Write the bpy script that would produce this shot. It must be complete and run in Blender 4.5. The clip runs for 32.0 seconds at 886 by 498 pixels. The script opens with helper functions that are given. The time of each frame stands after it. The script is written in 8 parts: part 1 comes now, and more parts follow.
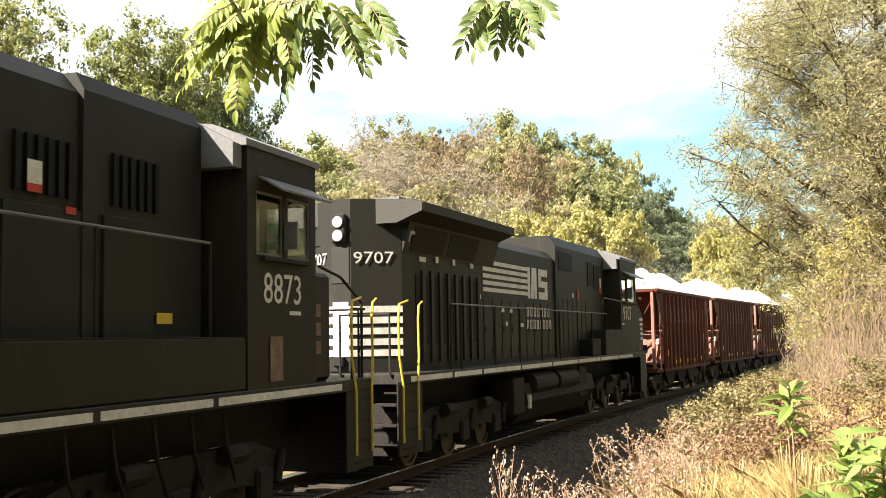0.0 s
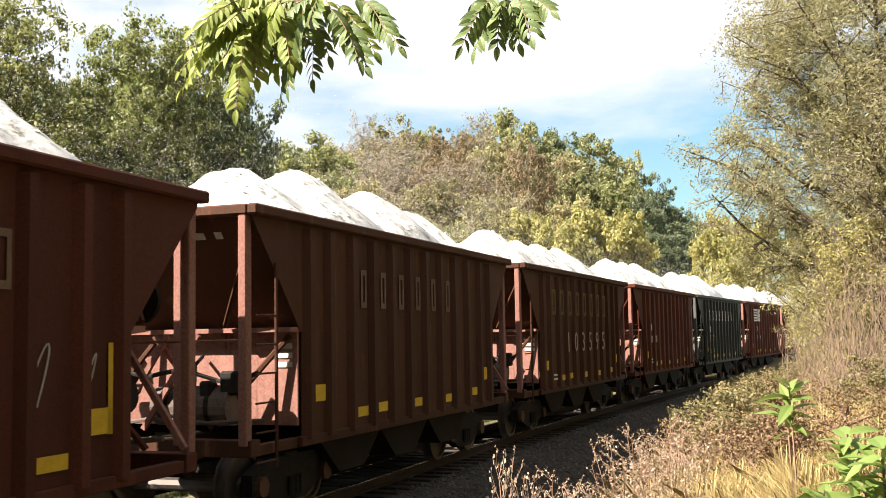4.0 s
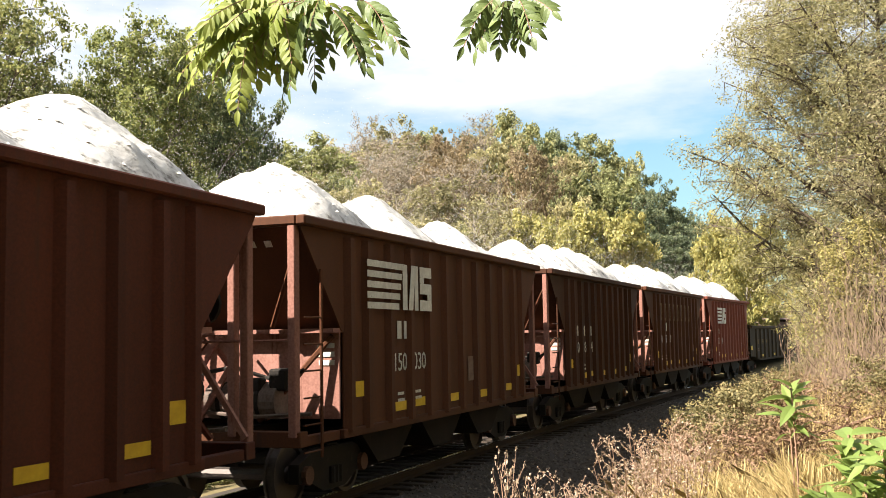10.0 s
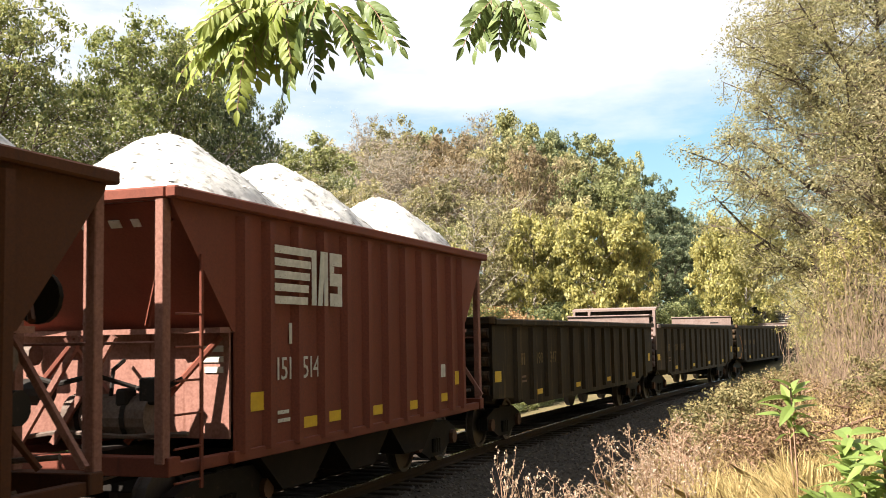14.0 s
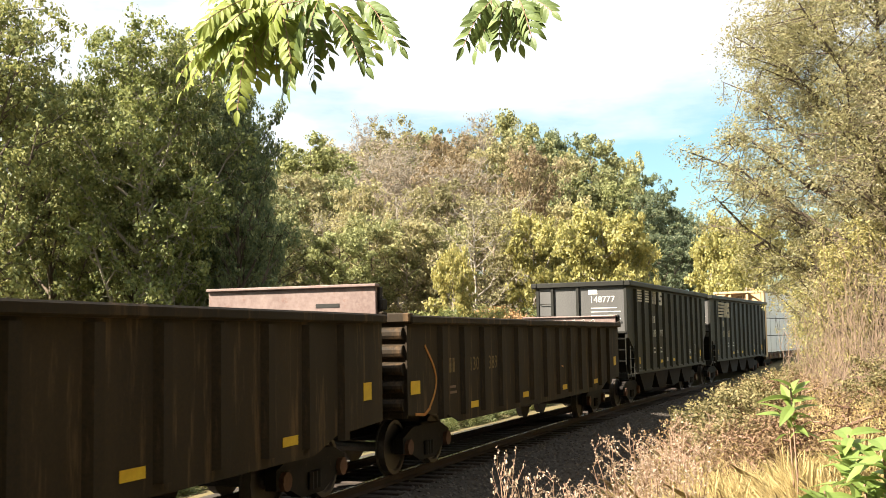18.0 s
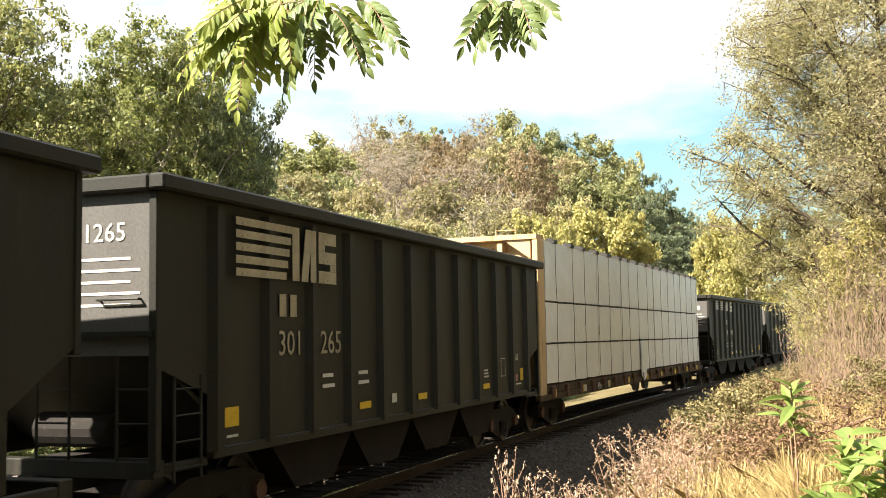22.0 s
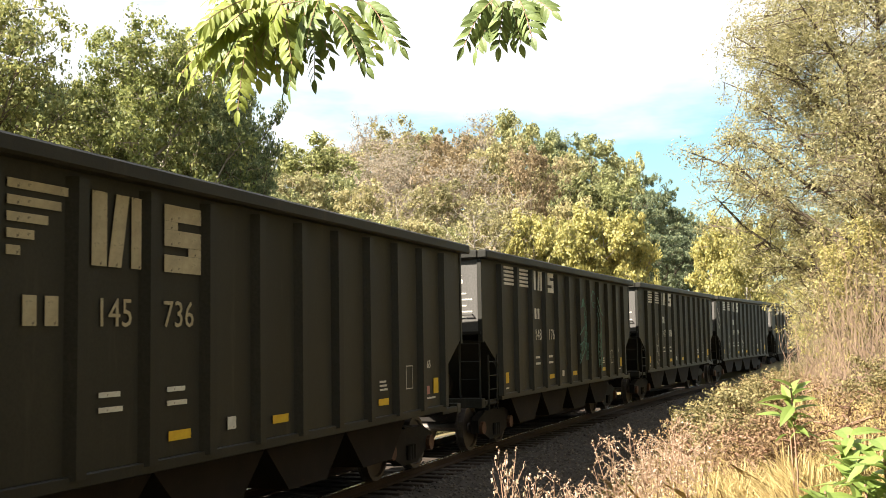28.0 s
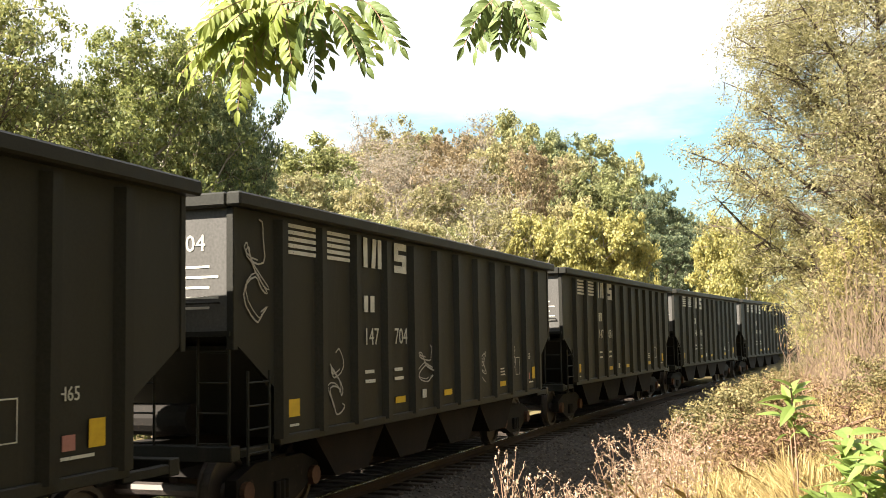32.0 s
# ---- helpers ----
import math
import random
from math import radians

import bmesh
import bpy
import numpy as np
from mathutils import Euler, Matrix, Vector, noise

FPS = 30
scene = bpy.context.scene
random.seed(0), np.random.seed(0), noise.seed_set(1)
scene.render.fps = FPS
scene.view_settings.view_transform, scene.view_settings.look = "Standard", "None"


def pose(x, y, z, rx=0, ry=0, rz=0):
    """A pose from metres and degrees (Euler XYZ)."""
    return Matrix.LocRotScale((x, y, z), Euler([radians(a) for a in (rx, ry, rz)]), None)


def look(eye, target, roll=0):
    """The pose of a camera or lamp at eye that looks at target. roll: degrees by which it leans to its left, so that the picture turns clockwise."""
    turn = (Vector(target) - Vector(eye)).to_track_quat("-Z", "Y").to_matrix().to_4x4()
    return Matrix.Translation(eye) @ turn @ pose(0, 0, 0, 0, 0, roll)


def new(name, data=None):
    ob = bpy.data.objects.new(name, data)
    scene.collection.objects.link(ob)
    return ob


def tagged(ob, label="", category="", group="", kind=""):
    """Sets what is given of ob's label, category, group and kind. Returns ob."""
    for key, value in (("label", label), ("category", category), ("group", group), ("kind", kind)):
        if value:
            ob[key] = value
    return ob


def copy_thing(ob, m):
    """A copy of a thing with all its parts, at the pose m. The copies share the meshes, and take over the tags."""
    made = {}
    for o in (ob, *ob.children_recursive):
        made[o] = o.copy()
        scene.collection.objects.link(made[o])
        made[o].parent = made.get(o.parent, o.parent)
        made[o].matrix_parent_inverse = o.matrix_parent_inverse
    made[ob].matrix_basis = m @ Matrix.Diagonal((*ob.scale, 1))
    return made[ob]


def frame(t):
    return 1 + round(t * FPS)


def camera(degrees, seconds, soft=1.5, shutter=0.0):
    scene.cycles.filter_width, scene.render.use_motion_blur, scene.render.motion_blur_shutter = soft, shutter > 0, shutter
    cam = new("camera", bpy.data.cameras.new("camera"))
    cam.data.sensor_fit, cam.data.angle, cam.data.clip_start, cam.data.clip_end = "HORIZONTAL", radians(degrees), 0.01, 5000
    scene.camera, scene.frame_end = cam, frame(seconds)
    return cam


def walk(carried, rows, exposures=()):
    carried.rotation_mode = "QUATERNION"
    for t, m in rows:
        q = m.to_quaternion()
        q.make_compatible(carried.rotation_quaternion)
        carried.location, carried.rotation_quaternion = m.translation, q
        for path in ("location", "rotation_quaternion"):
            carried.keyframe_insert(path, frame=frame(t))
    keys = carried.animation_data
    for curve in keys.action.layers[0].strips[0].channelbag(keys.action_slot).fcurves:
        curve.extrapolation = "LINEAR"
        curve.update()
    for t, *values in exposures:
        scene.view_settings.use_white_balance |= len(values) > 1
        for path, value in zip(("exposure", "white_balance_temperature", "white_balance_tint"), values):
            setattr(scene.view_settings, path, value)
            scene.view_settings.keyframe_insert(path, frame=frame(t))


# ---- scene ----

# ---- camera: a hand-held shot from the bank, nearly still ----
cam = camera(45.14, 32.0, soft=0.75, shutter=0.06)
EYE = (0.0, 0.0, 2.22)


def aim(dx, dy):
    """Camera pose after the picture has drifted by small angles (milliradians)."""
    yaw, pitch = dx / 1000, 0.08864 + dy / 1000
    return look(EYE, (EYE[0] - 100 * math.sin(yaw), EYE[1] + 100 * math.cos(yaw), EYE[2] + 100 * math.tan(pitch)), -0.9)


CAMERA_ROWS = [(0, aim(-1.3, 0.0)), (1.5, aim(-2.3, -1.3)), (2.5, aim(-1.3, -1.3)), (3.5, aim(-1.1, -0.4)), (5.5, aim(-1.3, -1.3)),
               (8, aim(-1.9, -1.4)), (9, aim(-0.4, -0.4)), (10, aim(0.5, 0.2)), (12, aim(0.0, 0.2)), (20, aim(0.1, 0.3)),
               (21, aim(0.5, 0.5)), (23, aim(0.2, 0.0)), (26, aim(0.4, 0.3)), (32, aim(0.4, 0.3))]
EXPOSURES = [(0, 2.33), (1.5, 2.33), (3, 2.0), (6, 1.92), (12, 1.95), (14.5, 2.0), (17, 2.15), (20, 2.15), (22, 2.22), (23, 2.2), (24, 2.04), (26, 2.08), (28, 2.25), (32, 2.30)]
walk(cam, CAMERA_ROWS, [(t, e, 6480 if 3 <= t <= 14.5 else 6640, 13 if 3 <= t <= 14.5 else 11) for t, e in EXPOSURES])

# ---- light ----
SUN_EL, SUN_DIR = 41.0, (-0.895, -0.446)
sun_h = Vector((SUN_DIR[0], SUN_DIR[1], 0)).normalized()
sun_vec = sun_h * math.cos(radians(SUN_EL)) + Vector((0, 0, math.sin(radians(SUN_EL))))
sun = new("sun", bpy.data.lights.new("sun", "SUN"))
sun.data.energy, sun.data.angle, sun.data.color = 5.0, radians(0.53), (1.0, 0.93, 0.80)
sun.matrix_world = look((0, 0, 60), tuple(Vector((0, 0, 60)) - sun_vec))

world = bpy.data.worlds.new("sky")
scene.world = world
world.use_nodes = True
wn, wl = world.node_tree.nodes, world.node_tree.links
wn.clear()
w_out, w_bg = wn.new("ShaderNodeOutputWorld"), wn.new("ShaderNodeBackground")
w_sky = wn.new("ShaderNodeTexSky")
w_sky.sky_type, w_sky.sun_disc = "NISHITA", False
w_sky.sun_elevation = radians(SUN_EL)
w_sky.sun_rotation = math.atan2(sun_h.x, sun_h.y)
w_sky.dust_density, w_sky.ozone_density = 1.5, 0.6
w_co, w_map, w_noise, w_ramp, w_mix = (wn.new(n) for n in ("ShaderNodeTexCoord", "ShaderNodeMapping", "ShaderNodeTexNoise", "ShaderNodeValToRGB", "ShaderNodeMixRGB"))
w_map.inputs["Scale"].default_value = (1.0, 1.0, 3.4)
w_map.inputs["Location"].default_value = (0.35, 0.1, 0.25)
w_noise.inputs["Scale"].default_value, w_noise.inputs["Detail"].default_value = 2.2, 7.0
w_noise.inputs["Roughness"].default_value = 0.55
w_ramp.color_ramp.elements[0].position, w_ramp.color_ramp.elements[1].position = 0.44, 0.60
w_ramp.color_ramp.elements[0].color = (0.08, 0.08, 0.08, 1)
w_mix.inputs[2].default_value = (7.6, 7.9, 8.2, 1)
wl.new(w_co.outputs["Generated"], w_map.inputs["Vector"])
wl.new(w_map.outputs["Vector"], w_noise.inputs["Vector"])
w_sep, w_rise, w_sum, w_tone = (wn.new(n) for n in ("ShaderNodeSeparateXYZ", "ShaderNodeMapRange", "ShaderNodeMath", "ShaderNodeMixRGB"))
w_rise.inputs["From Min"].default_value, w_rise.inputs["From Max"].default_value = 0.17, 0.32
w_rise.inputs["To Min"].default_value, w_rise.inputs["To Max"].default_value = -0.02, 0.10
w_sum.operation, w_tone.blend_type = "ADD", "MULTIPLY"
w_tone.inputs[0].default_value, w_tone.inputs[2].default_value = 1.0, (1.05, 1.42, 1.36, 1)
wl.new(w_co.outputs["Generated"], w_sep.inputs[0])
wl.new(w_sep.outputs["Z"], w_rise.inputs["Value"])
wl.new(w_noise.outputs["Fac"], w_sum.inputs[0])
wl.new(w_rise.outputs[0], w_sum.inputs[1])
wl.new(w_sum.outputs[0], w_ramp.inputs["Fac"])
wl.new(w_ramp.outputs["Color"], w_mix.inputs[0])
wl.new(w_sky.outputs["Color"], w_tone.inputs[1])
wl.new(w_tone.outputs["Color"], w_mix.inputs[1])
wl.new(w_mix.outputs["Color"], w_bg.inputs["Color"])
w_bg.inputs["Strength"].default_value = 0.037
wl.new(w_bg.outputs["Background"], w_out.inputs["Surface"])

# ---- the track's line and the train's run along it ----
GRADE, PHI, BEND, ORIGIN = 0.0055, 1.2297, -0.002509, (-3.02, 15.0)
RADIUS = 1 / BEND


def track(s):
    """Centre of the track s metres along it, and its heading (radians)."""
    a = PHI + BEND * s
    return ORIGIN[0] + RADIUS * (math.sin(a) - math.sin(PHI)), ORIGIN[1] - RADIUS * (math.cos(a) - math.cos(PHI)), a


def beside(s, d, z=0.0):
    """A point d metres from the track's centre, on the camera's side where d is positive."""
    x, y, a = track(s)
    return Vector((x + d * math.sin(a), y - d * math.cos(a), z + GRADE * s))


CENTRE = (ORIGIN[0] - RADIUS * math.sin(PHI), ORIGIN[1] + RADIUS * math.cos(PHI))


def along(x, y):
    """s and d of a point of the ground."""
    vx, vy = x - CENTRE[0], y - CENTRE[1]
    r = math.hypot(vx, vy)
    d = abs(RADIUS) - r
    ang = math.atan2(-vx, vy)
    s = (ang - PHI) / BEND
    while s > math.pi * abs(RADIUS):
        s -= 2 * math.pi * abs(RADIUS)
    while s < -math.pi * abs(RADIUS):
        s += 2 * math.pi * abs(RADIUS)
    return s, d


RUN = [0.0, 19.62, 39.13, 58.61, 77.95, 97.11, 116.32, 135.76, 155.55, 175.33, 195.27, 215.34, 235.33, 255.19, 275.17, 295.11, 315.02]


def gone(t):
    """Metres the train has run by t."""
    i = min(int(t / 2), 15)
    f = t / 2 - i
    p0 = RUN[i - 1] if i else 2 * RUN[0] - RUN[1]
    p1, p2 = RUN[i], RUN[i + 1]
    p3 = RUN[i + 2] if i < 15 else 2 * RUN[16] - RUN[15]
    return 0.5 * (2 * p1 + (p2 - p0) * f + (2 * p0 - 5 * p1 + 4 * p2 - p3) * f * f + (3 * p1 - p0 - 3 * p2 + p3) * f ** 3)


def car_pose(u, length, t):
    """Pose of a vehicle whose leading end lies u metres back in the train; local x points to its trailing end."""
    s = u - gone(t)
    a, b = beside(s + length * 0.18, 0), beside(s + length * 0.82, 0)
    run = b - a
    yaw, tilt = math.atan2(run.y, run.x), math.atan2(run.z, math.hypot(run.x, run.y))
    start = a - run.normalized() * (length * 0.18)
    return Matrix.Translation(start) @ Euler((0, -tilt, yaw)).to_matrix().to_4x4()

# ---- materials ----
def principled(name, rough=0.8, metal=0.0):
    m = bpy.data.materials.new(name)
    m.use_nodes = True
    nt = m.node_tree
    return m, nt, nt.nodes["Principled BSDF"]


def surface(name, base, other=None, rough=0.8, metal=0.0, grain=30.0, blot=2.0, wear=None, wear_amount=0.3, bump=0.15, streak=False, spread=0.0, dust=None, dust_amount=0.0):
    """A weathered surface: two colours in blots and fine grain, worn patches, optional streaks down the sides and bump."""
    m, nt, b = principled(name)
    n, l = nt.nodes, nt.links
    other = other or tuple(c * 0.75 for c in base)
    co = n.new("ShaderNodeTexCoord")
    big, fine = n.new("ShaderNodeTexNoise"), n.new("ShaderNodeTexNoise")
    big.inputs["Scale"].default_value, big.inputs["Detail"].default_value = blot, 6
    fine.inputs["Scale"].default_value, fine.inputs["Detail"].default_value = grain, 8
    vec = co.outputs["Object"]
    if streak:
        mp = n.new("ShaderNodeMapping")
        mp.inputs["Scale"].default_value = (1.0, 1.0, 0.12)
        l.new(vec, mp.inputs["Vector"])
        vec2 = mp.outputs["Vector"]
    else:
        vec2 = vec
    l.new(vec2, big.inputs["Vector"])
    l.new(vec, fine.inputs["Vector"])
    ramp = n.new("ShaderNodeValToRGB")
    ramp.color_ramp.elements[0].position, ramp.color_ramp.elements[1].position = 0.35, 0.65
    ramp.color_ramp.elements[0].color, ramp.color_ramp.elements[1].color = (*other, 1), (*base, 1)
    mixf = n.new("ShaderNodeMath")
    mixf.operation = "MULTIPLY_ADD"
    mixf.inputs[1].default_value = 0.5
    half = n.new("ShaderNodeMath")
    half.operation = "MULTIPLY"
    half.inputs[1].default_value = 0.5
    l.new(big.outputs["Fac"], half.inputs[0])
    l.new(fine.outputs["Fac"], mixf.inputs[0])
    l.new(half.outputs[0], mixf.inputs[2])
    l.new(mixf.outputs[0], ramp.inputs["Fac"])
    col = ramp.outputs["Color"]
    if wear:
        wn_ = n.new("ShaderNodeTexNoise")
        wn_.inputs["Scale"].default_value, wn_.inputs["Detail"].default_value, wn_.inputs["Roughness"].default_value = blot * 3.1, 9, 0.7
        l.new(vec2, wn_.inputs["Vector"])
        wr = n.new("ShaderNodeValToRGB")
        wr.color_ramp.elements[0].position, wr.color_ramp.elements[1].position = 0.72 - wear_amount * 0.5, 0.78 - wear_amount * 0.3
        mx = n.new("ShaderNodeMixRGB")
        mx.inputs[2].default_value = (*wear, 1)
        l.new(wn_.outputs["Fac"], wr.inputs["Fac"])
        l.new(wr.outputs["Color"], mx.inputs[0])
        l.new(col, mx.inputs[1])
        col = mx.outputs[0]
    if spread:
        info, hsv = n.new("ShaderNodeObjectInfo"), n.new("ShaderNodeHueSaturation")
        mr = n.new("ShaderNodeMapRange")
        mr.inputs["To Min"].default_value, mr.inputs["To Max"].default_value = 1 - spread, 1 + spread
        l.new(info.outputs["Random"], mr.inputs["Value"])
        l.new(mr.outputs[0], hsv.inputs["Value"])
        l.new(col, hsv.inputs["Color"])
        col = hsv.outputs["Color"]
    l.new(col, b.inputs["Base Color"])
    rr = n.new("ShaderNodeMapRange")
    rr.inputs["To Min"].default_value, rr.inputs["To Max"].default_value = max(rough - 0.12, 0.05), min(rough + 0.12, 1)
    l.new(fine.outputs["Fac"], rr.inputs["Value"])
    l.new(rr.outputs[0], b.inputs["Roughness"])
    b.inputs["Metallic"].default_value = metal
    b.inputs["Specular IOR Level"].default_value = 0.5 if rough < 0.5 or metal else 0.18
    if bump:
        bp = n.new("ShaderNodeBump")
        bp.inputs["Strength"].default_value, bp.inputs["Distance"].default_value = bump, 0.02
        l.new(mixf.outputs[0], bp.inputs["Height"])
        l.new(bp.outputs["Normal"], b.inputs["Normal"])
    return m


def leafy(name, cols, rough=0.55, thin=0.35, island=True):
    """Leaves: colours picked leaf by leaf, with light passing through."""
    m, nt, b = principled(name)
    n, l = nt.nodes, nt.links
    geo = n.new("ShaderNodeNewGeometry")
    info = n.new("ShaderNodeObjectInfo")
    ramp = n.new("ShaderNodeValToRGB")
    els = ramp.color_ramp.elements
    while len(els) < len(cols):
        els.new(0.5)
    for i, c in enumerate(cols):
        els[i].position, els[i].color = i / max(len(cols) - 1, 1), (*c, 1)
    add = n.new("ShaderNodeMath")
    add.operation = "MULTIPLY_ADD"
    add.inputs[1].default_value = 0.7
    mul = n.new("ShaderNodeMath")
    mul.operation = "MULTIPLY"
    mul.inputs[1].default_value = 0.3
    l.new(info.outputs["Random"], mul.inputs[0])
    l.new(geo.outputs["Random Per Island"], add.inputs[0])
    l.new(mul.outputs[0], add.inputs[2])
    l.new(add.outputs[0], ramp.inputs["Fac"])
    l.new(ramp.outputs["Color"], b.inputs["Base Color"])
    b.inputs["Roughness"].default_value = rough
    if thin:
        tr, mix = n.new("ShaderNodeBsdfTranslucent"), n.new("ShaderNodeMixShader")
        mix.inputs[0].default_value = thin
        l.new(ramp.outputs["Color"], tr.inputs["Color"])
        l.new(b.outputs[0], mix.inputs[1])
        l.new(tr.outputs[0], mix.inputs[2])
        l.new(mix.outputs[0], n["Material Output"].inputs["Surface"])
    return m


# ---- mesh helpers ----
def mesh_from(name, verts, faces, mat):
    me = bpy.data.meshes.new(name)
    me.from_pydata([tuple(v) for v in verts], [], faces)
    if mat:
        me.materials.append(mat)
    return me


def part(name, bm, material, parent, label=""):
    """Links a bmesh as one mesh object under a thing or a part."""
    me = bpy.data.meshes.new(name)
    bm.to_mesh(me)
    bm.free()
    me.materials.append(material)
    ob = new(name, me)
    ob.parent = parent
    if label:
        tagged(ob, label)
    return ob


def share(name, me, parent, m, label=""):
    """One more object on a mesh, under a thing."""
    ob = new(name, me)
    ob.parent = parent
    ob.matrix_basis = m
    if label:
        tagged(ob, label)
    return ob


def box(bm, x0, x1, y0, y1, z0, z1, bevel=0.0):
    vs = [bm.verts.new((x, y, z)) for x in (x0, x1) for y in (y0, y1) for z in (z0, z1)]
    fs = [bm.faces.new([vs[i] for i in q]) for q in ((0, 1, 3, 2), (4, 6, 7, 5), (0, 4, 5, 1), (2, 3, 7, 6), (0, 2, 6, 4), (1, 5, 7, 3))]
    if bevel:
        es = {e for f in fs for e in f.edges}
        bmesh.ops.bevel(bm, geom=list(es), offset=bevel, segments=1, affect="EDGES")
    return bm


def boxes(*rows, bevel=0.0):
    bm = bmesh.new()
    for r in rows:
        box(bm, *r, bevel=bevel)
    return bm


def prism(bm, outline, axis, a, b):
    """An outline in the plane across an axis ('x': (y, z), 'y': (x, z), 'z': (x, y)), drawn from a to b."""
    def at(p, k):
        return {"x": (k, p[0], p[1]), "y": (p[0], k, p[1]), "z": (p[0], p[1], k)}[axis]
    lo, hi = [bm.verts.new(at(p, a)) for p in outline], [bm.verts.new(at(p, b)) for p in outline]
    n = len(outline)
    fs = [bm.faces.new(lo[::-1]), bm.faces.new(hi)]
    for i in range(n):
        j = (i + 1) % n
        fs.append(bm.faces.new((lo[i], lo[j], hi[j], hi[i])))
    bmesh.ops.recalc_face_normals(bm, faces=fs)
    return bm


def rod(bm, a, b, r, r2=None, n=6):
    a, b = Vector(a), Vector(b)
    ax = (b - a).normalized()
    side = ax.orthogonal().normalized()
    up = ax.cross(side)
    r2 = r if r2 is None else r2
    rings = [[bm.verts.new(c + (side * math.cos(k) + up * math.sin(k)) * q) for k in (2 * math.pi * i / n for i in range(n))] for c, q in ((a, r), (b, r2))]
    for i in range(n):
        j = (i + 1) % n
        bm.faces.new((rings[0][i], rings[0][j], rings[1][j], rings[1][i]))
    bm.faces.new(rings[0][::-1])
    bm.faces.new(rings[1])
    return bm


def rods(*rows, n=6):
    bm = bmesh.new()
    for a, b, r in rows:
        rod(bm, a, b, r, n=n)
    return bm


def bent(pts, r, n=6):
    """A pipe along points, one closed skin with mitred bends."""
    bm = bmesh.new()
    pts = [Vector(p) for p in pts]
    runs = [(b - a).normalized() for a, b in zip(pts, pts[1:])]
    rings, side = [], None
    for i, p in enumerate(pts):
        d = (runs[max(i - 1, 0)] + runs[min(i, len(runs) - 1)])
        d = d.normalized() if d.length > 1e-4 else runs[min(i, len(runs) - 1)]
        side = d.orthogonal().normalized() if side is None else (side - d * side.dot(d)).normalized()
        up = d.cross(side)
        rings.append([bm.verts.new(p + (side * math.cos(k) + up * math.sin(k)) * r) for k in (2 * math.pi * q / n for q in range(n))])
    for a, b in zip(rings, rings[1:]):
        for q in range(n):
            bm.faces.new((a[q], a[(q + 1) % n], b[(q + 1) % n], b[q]))
    bm.faces.new(rings[0][::-1])
    bm.faces.new(rings[-1])
    return bm

# ---- ground, track and ballast ----
M_GROUND = surface("dry_soil_and_straw", (0.15, 0.115, 0.055), (0.075, 0.062, 0.03), 0.95, grain=9, blot=0.5, wear=(0.06, 0.07, 0.025), wear_amount=0.35, bump=0.6)
M_BALLAST = surface("grey_ballast", (0.056, 0.045, 0.035), (0.025, 0.020, 0.016), 0.95, grain=14, blot=2.5, bump=1.0)
M_STONE = leafy("ballast_stone", [(0.028, 0.023, 0.018), (0.052, 0.042, 0.033), (0.11, 0.093, 0.076)], 0.9, 0)
M_TIE = surface("creosoted_tie", (0.055, 0.042, 0.033), (0.03, 0.024, 0.02), 0.9, grain=25, blot=3, spread=0.25)
M_RAIL = surface("rusty_rail_web", (0.05, 0.031, 0.021), (0.03, 0.02, 0.014), 0.8, grain=30)
M_RAILTOP = surface("polished_rail_head", (0.55, 0.54, 0.52), (0.45, 0.44, 0.42), 0.25, metal=1.0, grain=30, bump=0.02)

PROFILE = [(-400, 22), (-160, 8), (-70, 3.0), (-30, 0.4), (-12, -0.8), (-5, -0.9), (-2.6, -0.50), (2.6, -0.50), (4.0, -0.95), (5.0, -0.65), (6.4, 0.15), (8, 0.5), (14, 0.8), (30, 1.2), (400, 1.5)]


def ground_z(x, y):
    """Height of the ground: trackbed, bank on the near side, wooded hill beyond."""
    s, d = along(x, y)
    z = PROFILE[0][1] if d < 0 else PROFILE[-1][1]
    for (d0, z0), (d1, z1) in zip(PROFILE, PROFILE[1:]):
        if d0 <= d <= d1:
            z = z0 + (z1 - z0) * (d - d0) / (d1 - d0)
            break
    near = min(1, max(0, (abs(d) - 4) / 4))
    hx, hy = x - 2, y - 165
    hill = 10 * math.exp(-0.5 * (hx / (24 if hx > 0 else 85)) ** 2 - 0.5 * (hy / 52) ** 2) if y > 40 else 0
    return GRADE * max(min(s, 300), -300) + z + near * 0.12 * noise.noise(Vector((x * 0.35, y * 0.35, 0))) + hill * min(1, max(0, (y - 40) / 30))


def ground():
    d_rows = [-4000, -2000, -900, -400, -300, -220, -190, -160, -135, -110, -90, -70, -50, -30, -20, -12, -8, -5, -3.6, -2.6, 0, 2.6, 3.3, 4.0, 4.5, 5.0, 5.5, 6.0, 6.4, 7, 7.5, 8, 9, 10, 12, 14, 18, 24, 30, 45, 70, 110, 180, 260, 340]
    s_rows = [-620 + 20 * i for i in range(24)] + [-140 + 4 * i for i in range(25)] + [-40 + 1.5 * i for i in range(80)] + [80 + 4 * i for i in range(30)] + [200 + 20 * i for i in range(22)]
    verts, faces = [], []
    for s in s_rows:
        for d in d_rows:
            p = beside(s, d)
            verts.append((p.x, p.y, ground_z(p.x, p.y)))
    n = len(d_rows)
    for i in range(len(s_rows) - 1):
        for j in range(n - 1):
            a = i * n + j
            faces.append((a, a + n, a + n + 1, a + 1))
    ob = new("ground", mesh_from("ground", verts, faces, M_GROUND))
    tagged(ob, "dry soil and straw verge beside the track", "ground", kind="structure")


